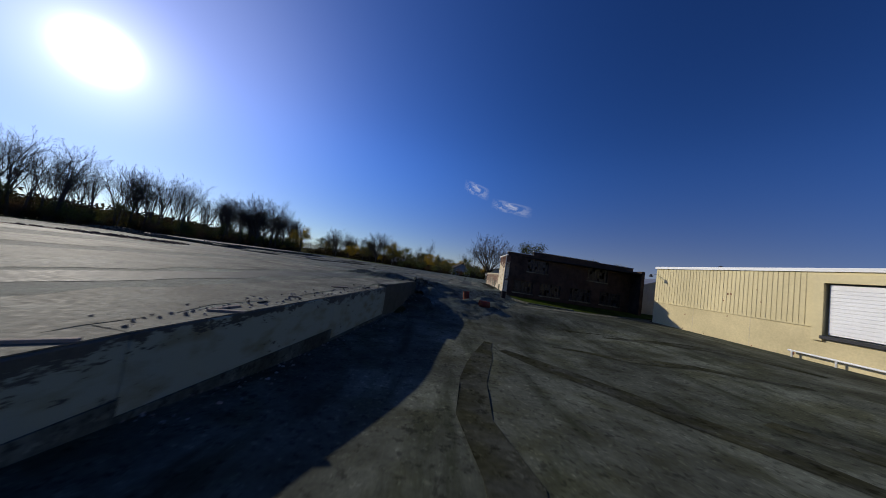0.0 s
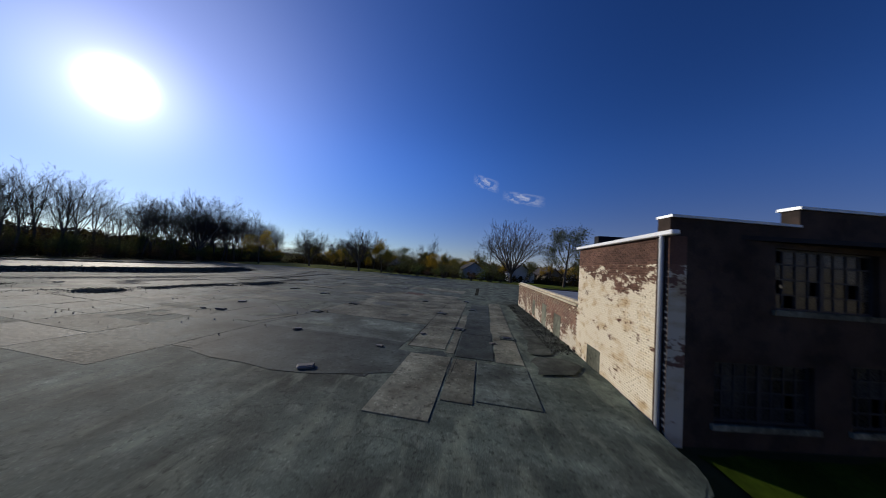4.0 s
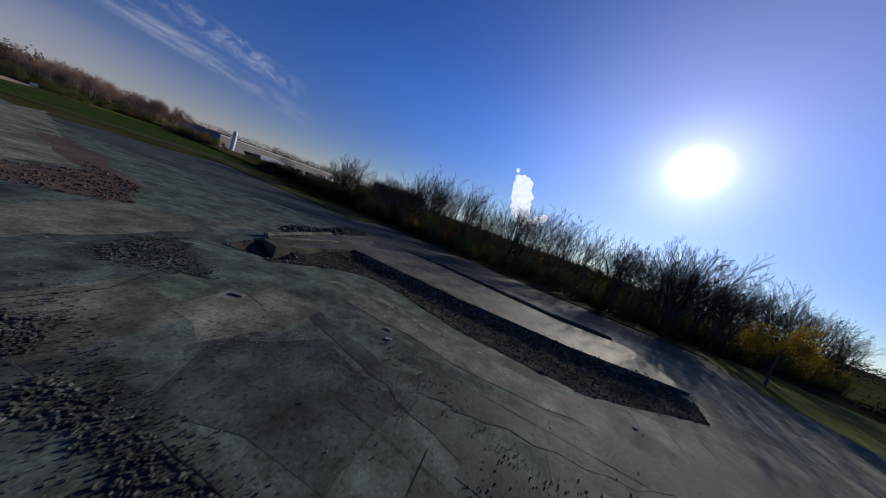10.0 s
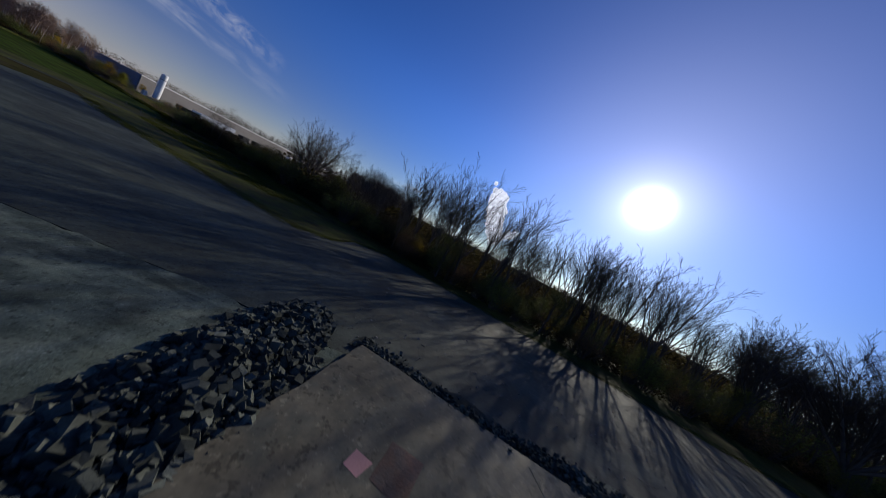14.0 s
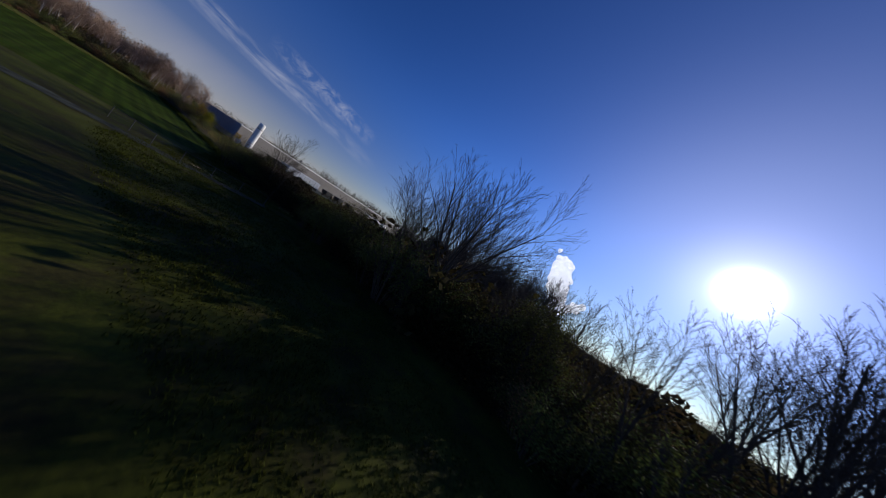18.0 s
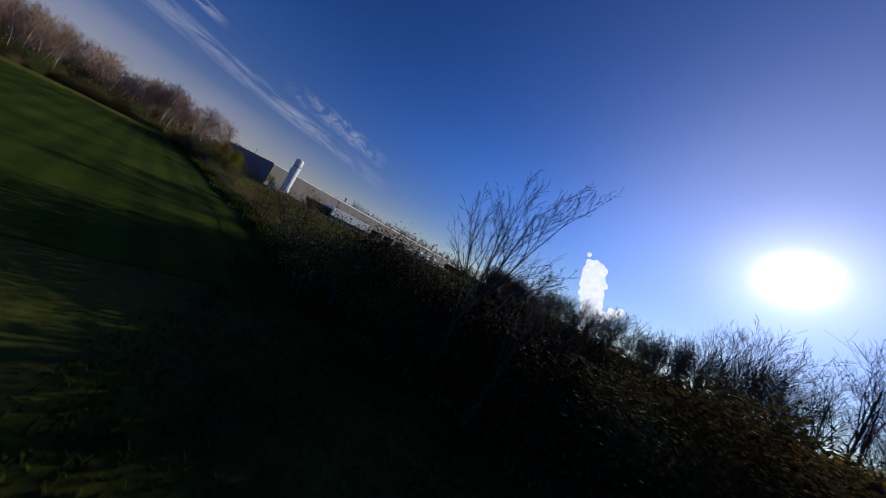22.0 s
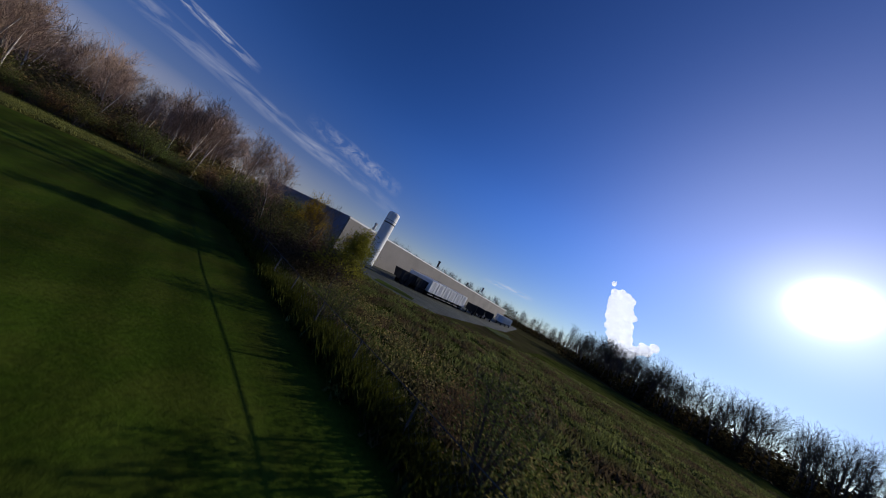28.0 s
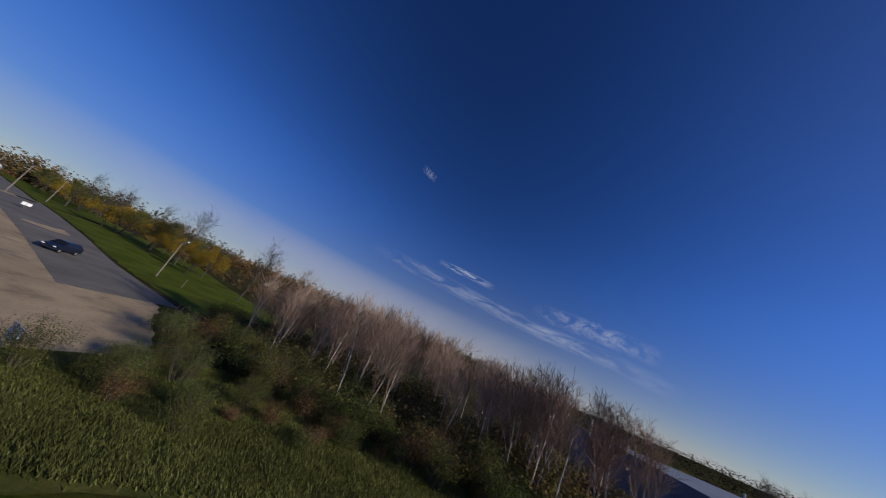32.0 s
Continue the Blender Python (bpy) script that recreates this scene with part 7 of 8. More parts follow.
# ---- on the factory floor ----
def floor_cable(points, radius, label):
    """A limp cable through points of the floor."""
    pts = [Vector((x, y, 0.035 + radius)) for x, y in points]
    line = [a.lerp(b, k / 6) + Vector((0.09 * noise.noise((a.x + k * 0.5, a.y, 1)), 0, 0)) for a, b in zip(pts, pts[1:]) for k in range(6)] + pts[-1:]
    bm, rings = bmesh.new(), []
    for a, p, b in zip(line[:1] + line, line, line[1:] + line[-1:]):
        side = (b - a).cross(Vector((0, 0, 1))).normalized()
        rings.append([bm.verts.new(p + radius * (side * math.cos(i * math.pi / 3) + Vector((0, 0, math.sin(i * math.pi / 3))))) for i in range(6)])
    for p, q in zip(rings, rings[1:]):
        for i in range(6):
            bm.faces.new((p[i], p[(i + 1) % 6], q[(i + 1) % 6], q[i]))
    bm.faces.new(rings[0][::-1])
    bm.faces.new(rings[-1])
    part("sheath", bm, BLACK_PLASTIC, thing("black_cable", (0, 0, 0), label, "cable", "cables on the floor"))


floor_cable([(-21, 53.2), (-20.1, 56.6), (-19.7, 58.7), (-18.8, 61.5), (-18.4, 64.4), (-18.4, 66.3), (-17.6, 69.5)], 0.028, "long black cable lying across the floor")
floor_cable([(-15.6, 72.4), (-15.1, 72.9), (-14.6, 72.8)], 0.03, "short bent end of black cable on the floor")
floor_cable([(-15.5, 75.3), (-14.4, 75.6), (-13.4, 74.8), (-12.9, 75.4), (-12.3, 73.9)], 0.03, "kinked black cable on the bare floor")
for k, (x, y, w) in enumerate(((2.5, 49.8, 0.55), (3.7, 45.2, 0.6), (-4.7, 50.8, 0.5), (-5.6, 46.7, 0.5), (5.0, 52.5, 0.5), (6.3, 44.0, 0.6), (0.6, 55.6, 0.45), (4.6, 57.6, 0.5), (-9.3, 55.2, 0.6), (-13.4, 57.0, 0.6))):
    ob = thing("column_base", Matrix.Translation((x, y, 0.035)) @ Matrix.Rotation(radians(-20 + k * 3), 4, "Z"), "cut-off steel column base bolted to a concrete pad", "column base", "column bases in the floor")
    part("pad", block(bmesh.new(), (-w * 0.62, -w * 0.5, -0.03), (w * 0.62, w * 0.5, 0.02), None, 0.01), CONCRETE, ob)
    part("base_plate", block(bmesh.new(), (-w * 0.34, -w * 0.3, 0.02), (w * 0.34, w * 0.3, 0.045), None, 0.008), DARK_STEEL, ob, "dark cut steel base plate")
    for sx in (-1, 1):
        for sy in (-1, 1):
            part("bolt_stub", tube(bmesh.new(), Vector((sx * w * 0.27, sy * w * 0.22, 0.03)), Vector((sx * w * 0.27 + rb.uniform(-0.03, 0.03), sy * w * 0.22, rb.uniform(0.05, 0.075))), 0.018, 0.018), DARK_STEEL, ob)
for k in range(34):
    x, y = rb.uniform(-30, 8), rb.uniform(38, 84)
    if not inside((x, y), SLAB) or inside((x, y), PIT):
        continue
    w = rb.uniform(0.1, 0.26)
    ob = thing("broken_lump", Matrix.Translation((x, y, 0.04)) @ Matrix.Rotation(rb.uniform(0, 6), 4, "Z"), "flat lump of broken concrete on the floor", "concrete lump", "lumps on the floor")
    bm = block(bmesh.new(), (-w, -w * 0.6, -0.02), (w, w * 0.6, w * 0.22), None, w * 0.08)
    for v in bm.verts:
        v.co += Vector((rb.uniform(-1, 1), rb.uniform(-1, 1), rb.uniform(-0.4, 0.4))) * w * 0.18
    part("lump", bm, RUBBLE, ob)
tufts("floor_weeds", [(-28, 40), (6, 38), (9, 58), (0, 80), (-24, 90), (-46, 84), (-47, 60)], 420, 0.16, GRASS_STRAW, "dry weeds in the floor joints", 8)

# ---- fences ----
def fence(line, step, height, label, name="wire_fence", mesh_step=0.3):
    ob = thing(name, (0, 0, 0), label, "fence")
    total = sum(math.dist(a, b) for a, b in zip(line, line[1:]))
    n = max(2, int(total / step))
    tops = []
    for i in range(n + 1):
        p, _ = line_at(line, i / n)
        z = land_z(p.x, p.y)
        part("post", tube(bmesh.new(), (p.x, p.y, z - 0.1), (p.x, p.y, z + height), 0.032, 0.032, 8), GALV, ob)
        tops.append(Vector((p.x, p.y, z + height)))
    v, f = [], []
    for a, b in zip(tops, tops[1:]):
        part("top_rail", tube(bmesh.new(), a, b, 0.016, 0.016, 6), GALV, ob)
        d = (b - a)
        m = int(d.length / mesh_step)
        for k in range(-int(height / mesh_step), m):
            for s in (0, 1):
                u0, u1 = k * mesh_step, k * mesh_step + height
                lo, hi = max(u0, 0), min(u1, d.length)
                if hi <= lo:
                    continue
                z0, z1 = (lo - u0), (hi - u0)
                if s:
                    z0, z1 = height - z0, height - z1
                limb(v, f, a + d.normalized() * lo - Vector((0, 0, height - z0)), a + d.normalized() * hi - Vector((0, 0, height - z1)), 0.003, 0.003, 3)
    ob2 = sheet("wire_mesh", v, f, GALV, ob)
    ob2["kind"] = "stuff"


fence(LAWN_W, 3.0, 1.25, "chain-link fence with steel posts along the lawn")
fence([(-99.4, -14.5), (-100.2, -9.2), (-101.4, -7.6), (-102.7, -6.0), (-106.6, -2.4)], 2.4, 1.2, "short chain-link fence beside the broken concrete strip")

# ---- loading yard ----
dockw = thing("yard_wall", (0, 0, 0), "low white concrete wall before the warehouse", "wall")
for i in range(18):
    s0 = 14 + i * 6.0
    part("wall_panel", block(bmesh.new(), (s0, 7.0, -0.9), (s0 + 5.96, 7.3, 0.9), mr, 0.02), WHITE_DULL, dockw)
for x, y, s in ((22, 0.0, 1), (27, 0.0, 1), (62, 0.0, 0), (66, 0.0, 0), (98, 0.0, 0), (102, 0.0, 0), (121, 0.0, 1)):
    part("dock_door", block(bmesh.new(), (x, 0.0, 0.1), (x + 2.6, 0.09, 3.0), mr, 0.01), WHITE_DULL if s == 0 else DARK_STEEL, warehouse)
for i in range(7):
    st = lathe(bmesh.new(), [(0.22, 0), (0.22, 1.1), (0.36, 1.15), (0.36, 1.3), (0.05, 1.45)], 12, mr @ Matrix.Translation((2.0 + i * 17.0, -5.0 - (i % 3) * 6, 5.7)))
    part("roof_vent", st, DARK_STEEL if i % 2 else WHITE_DULL, warehouse)
for x, h in ((9.0, 2.2), (24.0, 1.6), (33, 2.6)):
    part("flue", tube(bmesh.new(), ml @ Vector((x, 2.0, 5.6)), ml @ Vector((x, 2.0, 5.6 + h)), 0.11, 0.11), WHITE_DULL, warehouse)
for x, z in ((12, 3.2), (20, 3.0), (27, 2.6), (34, 3.1)):
    part("louvre", block(bmesh.new(), (x, -0.05, z), (x + 0.8, 0.02, z + 0.6), ml, 0.01), DARK_STEEL, warehouse)
for i in range(1, 10):
    part("panel_seam", block(bmesh.new(), (ll * i / 10 - 0.03, -0.02, 1.0), (ll * i / 10 + 0.03, 0.0, 5.6), ml), DARK_STEEL, warehouse)


def box_trailer(m, length, height, mat, label, width=2.3):
    ob = thing("box_trailer", m, label, "trailer", "trailers in the loading yard")
    part("box", block(bmesh.new(), (-width / 2, 0, 0.95), (width / 2, length, height), None, 0.04), mat, ob)
    part("frame", block(bmesh.new(), (-0.6, 0.1, 0.7), (0.6, length - 0.2, 0.95)), DARK_STEEL, ob)
    part("underride_bar", block(bmesh.new(), (-width / 2 + 0.1, -0.04, 0.45), (width / 2 - 0.1, 0.06, 0.56)), STEEL, ob)
    for s in (-1, 1):
        part("door", block(bmesh.new(), (s * width / 4 - width / 4 + 0.04, -0.035, 1.02), (s * width / 4 + width / 4 - 0.04, 0.0, height - 0.06), None, 0.01), mat, ob)
        part("lock_bar", tube(bmesh.new(), (s * 0.28, -0.06, 1.05), (s * 0.28, -0.06, height - 0.1), 0.02, 0.02, 6), STEEL, ob)
        for y in (0.9, 2.0):
            bm = tube(bmesh.new(), (s * width * 0.32, y, 0.48), (s * (width * 0.32 + 0.28), y, 0.48), 0.48, 0.48, 18)
            part("wheel", bm, BLACK_PLASTIC, ob)
    return ob


for i in range(6):
    x, y = -172.5 - 2.35 * i, -64.6 + 0.85 * i
    box_trailer(Matrix.Translation((x, y, land_z(x, y) + 0.06)) @ Matrix.Rotation(radians(160), 4, "Z"), 7.0, 3.3 + 0.1 * (i % 3), WHITE, "white box trailer backed up in a row")
for i in range(3):
    x, y = -222 - 9.0 * i, -53 + 1.2 * i
    box_trailer(Matrix.Translation((x, y, land_z(x, y) + 0.06)) @ Matrix.Rotation(radians(100), 4, "Z"), 8.0, 3.4, WHITE, "white box trailer parked along the far yard edge")


def dark_truck(m, label):
    ob = thing("dump_trailer", m, label, "trailer", "dark trailers in the loading yard")
    bm = bmesh.new()
    lo = [(-1.1, 0, 1.0), (1.1, 0, 1.0), (1.1, 6, 1.0), (-1.1, 6, 1.0)]
    hi = [(-1.25, -0.4, 2.6), (1.25, -0.4, 2.6), (1.25, 6.2, 2.6), (-1.25, 6.2, 2.6)]
    a, b = [bm.verts.new(p) for p in lo], [bm.verts.new(p) for p in hi]
    bm.faces.new(a[::-1])
    for i in range(4):
        bm.faces.new((a[i], a[(i + 1) % 4], b[(i + 1) % 4], b[i]))
    part("skip_body", bm, DARK_STEEL, ob)
    part("chassis", block(bmesh.new(), (-0.5, 0.2, 0.7), (0.5, 7.4, 1.0)), DARK_STEEL, ob)
    for s in (-1, 1):
        for y in (1.0, 2.1, 6.6):
            part("wheel", tube(bmesh.new(), (s * 0.7, y, 0.48), (s * 1.0, y, 0.48), 0.48, 0.48, 18), BLACK_PLASTIC, ob)
        for k in range(5):
            part("rib", block(bmesh.new(), (s * 1.14 - 0.05, 0.4 + k * 1.3, 1.0), (s * 1.3 - 0.05 * (s < 0), 0.5 + k * 1.3, 2.58)), DARK_STEEL, ob)
    return ob


for x, y, a in ((-166.0, -70.0, 62), (-169.0, -68.0, 70), (-188.0, -58.6, 100), (-196, -57.2, 105), (-204, -55.5, 95)):
    dark_truck(Matrix.Translation((x, y, land_z(x, y) + 0.06)) @ Matrix.Rotation(radians(a), 4, "Z"), "dark open tipper trailer parked on asphalt")
for poly in ([(-152.2, -66), (-155.8, -67.4), (-157.5, -63.5), (-157, -61.2), (-154.4, -60.6)], [(-179, -53.2), (-186, -51.6), (-192, -48), (-181, -46.5), (-176, -49.5)]):
    tagged(patch("grass_island", poly, LAWN, lift=0.09, step=3, jitter=0.2), "green grass island in the asphalt yard", "grass", kind="structure")
plant = thing("pump_station", (-158.2, -75.6, land_z(-158, -75)), "pale pipework and pump cabinet at the silo foot", "pump station")
part("cabinet", block(bmesh.new(), (-0.6, -0.5, 0), (0.6, 0.5, 1.9), None, 0.03), WHITE_DULL, plant)
part("base", block(bmesh.new(), (-2.6, -1.2, 0), (2.0, 1.2, 0.16), None, 0.02), CONCRETE_PALE, plant)
for k in range(3):
    part("pipe", tube(bmesh.new(), (-2.4, -0.4 + k * 0.4, 0.5 + 0.3 * k), (-0.6, -0.4 + k * 0.4, 0.5 + 0.3 * k), 0.07, 0.07), STEEL, plant)
part("pipe", tube(bmesh.new(), (-2.3, 0.0, 0.1), (-2.3, 0.0, 1.6), 0.09, 0.09), STEEL, plant)
part("top_band", lathe(bmesh.new(), [(1.055, 8.4), (1.062, 8.42), (1.055, 8.6)], 28), DARK_STEEL, stack)

# ---- side road ----
van = thing("minivan", Matrix.Translation((-78.0, -132.6, land_z(-78, -132) + 0.12)) @ Matrix.Rotation(radians(4), 4, "Z"), "dark blue minivan parked on the sandy lot", "car")
prof = [(-2.45, 0.35), (-2.45, 0.95), (-2.25, 1.1), (-1.75, 1.72), (0.75, 1.76), (1.55, 1.1), (2.3, 0.95), (2.5, 0.7), (2.5, 0.35)]
bm = bmesh.new()
left = [bm.verts.new((-0.93 if z < 1.15 else -0.74, y, z)) for y, z in prof]
right = [bm.verts.new((0.93 if z < 1.15 else 0.74, y, z)) for y, z in prof]
bm.faces.new(left)
bm.faces.new(right[::-1])
for i in range(len(prof)):
    j = (i + 1) % len(prof)
    bm.faces.new((left[i], right[i], right[j], left[j]))
bmesh.ops.recalc_face_normals(bm, faces=bm.faces)
bmesh.ops.bevel(bm, geom=list(bm.edges), offset=0.06, segments=2, affect="EDGES")
part("body", bm, NAVY, van)
for s in (-1, 1):
    for y0, y1 in ((-1.7, -0.75), (-0.68, 0.2), (0.26, 1.0)):
        bm = bmesh.new()
        top1 = min(y1, 0.62)
        q = [(y0, 1.14), (y1, 1.14), (top1, 1.62), (y0 + 0.08, 1.62)]
        bm.faces.new([bm.verts.new((s * (0.955 - 0.4 * (z - 1.0)), y, z)) for y, z in (q if s > 0 else q[::-1])])
        part("side_window", bm, BLACK_GLASS, van)
    for y in (-1.5, 1.55):
        w = part("wheel", tube(bmesh.new(), (s * 0.7, y, 0.26), (s * 0.96, y, 0.26), 0.34, 0.34, 22), BLACK_PLASTIC, van)
        part("rim", tube(bmesh.new(), (s * 0.95, y, 0.26), (s * 0.972, y, 0.26), 0.2, 0.18, 16), STEEL, w)
    part("headlight", block(bmesh.new(), (s * 0.72 - 0.18, 2.42, 0.68), (s * 0.72 + 0.18, 2.53, 0.86), None, 0.03), WHITE, van)
    part("tail_light", block(bmesh.new(), (s * 0.82 - 0.09, -2.48, 0.85), (s * 0.82 + 0.09, -2.38, 1.25), None, 0.02), RUST, van)
    part("mirror", block(bmesh.new(), (s * 1.0 - 0.1, 0.95, 1.08), (s * 1.0 + 0.1, 1.12, 1.22), None, 0.03), NAVY, van)
part("windscreen", (lambda b: (b.faces.new([b.verts.new(p) for p in ((-0.66, 0.86, 1.7), (-0.82, 1.5, 1.17), (0.82, 1.5, 1.17), (0.66, 0.86, 1.7))]), b)[1])(bmesh.new()), BLACK_GLASS, van)
part("front_bumper", block(bmesh.new(), (-0.9, 2.44, 0.3), (0.9, 2.56, 0.6), None, 0.04), NAVY, van)


def street_lamp(x, y, h=7.6, turn=0.0):
    ob = thing("street_lamp", Matrix.Translation((x, y, land_z(x, y))) @ Matrix.Rotation(turn, 4, "Z"), "wooden pole street lamp with a curved arm", "street lamp", "street lamps")
    part("pole", tube(bmesh.new(), (0, 0, 0), (0, 0, h), 0.14, 0.1, 10), WOOD_GREY, ob)
    bm = bmesh.new()
    pts = [Vector((1.5 * math.sin(k / 6 * 1.4), 0, h - 0.6 + 0.9 * math.sin(k / 6 * 1.5))) for k in range(7)]
    for a, b in zip(pts, pts[1:]):
        tube(bm, a, b, 0.035, 0.035, 6, False)
    part("arm", bm, STEEL, ob)
    part("head", lathe(bmesh.new(), [(0.05, 0.16), (0.2, 0.1), (0.24, 0.0), (0.12, -0.12), (0.02, -0.14)], 14, Matrix.Translation(pts[-1])), WHITE, ob)


street_lamp(-83.4, -147.2, 8.6, 2.6)
street_lamp(-30, -250, 8.6, 2.6)


def utility_pole(x, y, h, turn):
    ob = thing("utility_pole", Matrix.Translation((x, y, land_z(x, y))) @ Matrix.Rotation(turn, 4, "Z"), "weathered wooden utility pole with crossarms", "utility pole", "utility poles")
    part("pole", tube(bmesh.new(), (0, 0, 0), (0, 0, h), 0.17, 0.12, 10), WOOD_GREY, ob)
    for z in (h - 0.5, h - 1.5):
        part("crossarm", block(bmesh.new(), (-1.3, -0.06, z), (1.3, 0.06, z + 0.14)), WOOD_GREY, ob)
        for x1 in (-1.15, -0.5, 0.5, 1.15):
            part("insulator", lathe(bmesh.new(), [(0.05, 0), (0.07, 0.06), (0.03, 0.16)], 8, Matrix.Translation((x1, 0, z + 0.14))), GALV, ob)


POLES = [(-2.1, -204.0, 11.0), (9.7, -231.0, 12.5), (62, -262, 12.5)]
for x, y, h in POLES:
    utility_pole(x, y, h, 0.8)
for k, (x, y, h) in enumerate(((-40.6, -167.4, 1.5), (-105.1, -97.0, 1.1))):
    ob = thing("white_sign", Matrix.Translation((x, y, land_z(x, y))) @ Matrix.Rotation(1.0 + k * 1.5, 4, "Z"), "small white sign board on a post beside the lot", "sign")
    part("post", tube(bmesh.new(), (0, 0, 0), (0, 0, h), 0.05, 0.05, 8), WOOD_GREY, ob)
    part("board", block(bmesh.new(), (-0.8, -0.03, h - 0.55), (0.8, 0.03, h + 0.25), None, 0.01), WHITE, ob)
ob = thing("marker_post", Matrix.Translation((-89.9, -144.3, land_z(-89.9, -144.3))), "thin grey marker post in the grass", "post")
part("post", tube(bmesh.new(), (0, 0, 0), (0, 0, 1.9), 0.05, 0.04, 8), WOOD_GREY, ob)


# ---- houses round about ----
def house(x, y, turn, w, d, h, wall, roof, label, chimney=True):
    ob = thing("house", Matrix.Translation((x, y, land_z(x, y))) @ Matrix.Rotation(radians(turn), 4, "Z"), label, "house", "houses beyond the trees")
    rise = w * 0.32
    bm = bmesh.new()
    vs = [bm.verts.new(p) for p in ((-w / 2, -d / 2, -0.3), (w / 2, -d / 2, -0.3), (w / 2, -d / 2, h), (0, -d / 2, h + rise), (-w / 2, -d / 2, h),
                                    (-w / 2, d / 2, -0.3), (w / 2, d / 2, -0.3), (w / 2, d / 2, h), (0, d / 2, h + rise), (-w / 2, d / 2, h))]
    for f in ((0, 1, 2, 3, 4), (9, 8, 7, 6, 5), (0, 4, 9, 5), (1, 6, 7, 2)):
        bm.faces.new([vs[i] for i in f])
    part("wall", bm, wall, ob)
    for s in (-1, 1):
        bm = bmesh.new()
        e = 0.4
        pts = [(0, -d / 2 - e, h + rise + 0.02), (s * (w / 2 + e), -d / 2 - e, h - e * 0.6), (s * (w / 2 + e), d / 2 + e, h - e * 0.6), (0, d / 2 + e, h + rise + 0.02)]
        a, b = [bm.verts.new(p) for p in pts], [bm.verts.new((p[0], p[1], p[2] + 0.16)) for p in pts]
        bm.faces.new(a)
        bm.faces.new(b[::-1])
        for i in range(4):
            bm.faces.new((a[i], b[i], b[(i + 1) % 4], a[(i + 1) % 4]))
        bmesh.ops.recalc_face_normals(bm, faces=bm.faces)
        part("roof", bm, roof, ob)
    for k in (-1, 1):
        win = part("window", block(bmesh.new(), (k * w * 0.25 - 0.55, -d / 2 - 0.05, 1.0), (k * w * 0.25 + 0.55, -d / 2 + 0.02, 2.3)), WHITE, ob)
        part("pane", block(bmesh.new(), (k * w * 0.25 - 0.45, -d / 2 - 0.065, 1.1), (k * w * 0.25 + 0.45, -d / 2 - 0.04, 2.2)), BLACK_GLASS, win)
        for s in (-1, 1):
            win = part("window", block(bmesh.new(), (s * w / 2 - 0.04, k * d * 0.24 - 0.5, 1.0), (s * w / 2 + 0.04, k * d * 0.24 + 0.5, 2.2)), WHITE, ob)
            part("pane", block(bmesh.new(), (s * w / 2 - 0.05, k * d * 0.24 - 0.4, 1.1), (s * w / 2 + 0.05, k * d * 0.24 + 0.4, 2.1)), BLACK_GLASS, win)
    part("door", block(bmesh.new(), (-0.5, -d / 2 - 0.06, 0), (0.5, -d / 2 + 0.02, 2.1)), DARK_STEEL, ob)
    if chimney:
        part("chimney", block(bmesh.new(), (w * 0.16, -0.4, h), (w * 0.16 + 0.6, 0.3, h + rise + 0.7)), BRICK, ob)


house(9, 128, 10, 8, 10, 2.9, HOUSE_BLUE, ROOF_SHINGLE, "blue-grey clapboard house under bare trees")
house(27, 131, -5, 9, 11, 3.0, WHITE_DULL, ROOF_SHINGLE, "white clapboard house with a dark shingle roof")
house(40, 140, 20, 8, 9, 3.0, HOUSE_TAN, ROOF_SHINGLE, "tan house with a gable roof behind bushes")
house(56, 152, 0, 9, 10, 3.0, WHITE_DULL, ROOF_SHINGLE, "pale house with a low gable roof")
house(-50, 165, -10, 9, 11, 3.0, HOUSE_TAN, ROOF_SHINGLE, "tan bungalow between autumn trees")
house(-24, 158, 5, 9, 10, 2.9, WHITE_DULL, ROOF_SHINGLE, "small white house between autumn trees")
house(105, -300, 40, 14, 12, 5.0, WHITE_DULL, ROOF_SHINGLE, "wide white house beside the far road")
house(-60, -330, 20, 10, 12, 3.0, HOUSE_TAN, ROOF_SHINGLE, "white house beyond the grass field")
house(-92, -390, 20, 10, 12, 3.0, HOUSE_TAN, ROOF_SHINGLE, "white house at the far road bend")

# ---- clouds, steam and far haze ----
def toward(az, el, dist):
    a, e = radians(az), radians(el)
    return Vector((-math.sin(a) * math.cos(e), math.cos(a) * math.cos(e), math.sin(e))) * dist + Vector((-70, 0, 0))


def cloud_streak(name, line, width, mat, label, dist=2600.0):
    """A thin high cloud: a band through (azimuth, elevation) points."""
    pts = []
    for (a0, e0), (a1, e1) in zip(line, line[1:]):
        pts += [(a0 + (a1 - a0) * k / 6, e0 + (e1 - e0) * k / 6) for k in range(6)]
    pts.append(line[-1])
    rows = 7
    v, f, uv = [], [], []
    for i, (a, e) in enumerate(pts):
        for j in range(rows):
            t = j / (rows - 1)
            v.append(toward(a, e + (t - 0.5) * width, dist))
            uv.append((i / (len(pts) - 1), t))
    for i in range(len(pts) - 1):
        for j in range(rows - 1):
            f.append((i * rows + j, i * rows + j + 1, (i + 1) * rows + j + 1, (i + 1) * rows + j))
    ob = sheet(name, v, f, mat, None, smooth=True)
    layer = ob.data.uv_layers.new(name="cloud")
    for lp in ob.data.loops:
        layer.data[lp.index].uv = uv[lp.vertex_index]
    tagged(ob, label, "cloud", kind="structure")


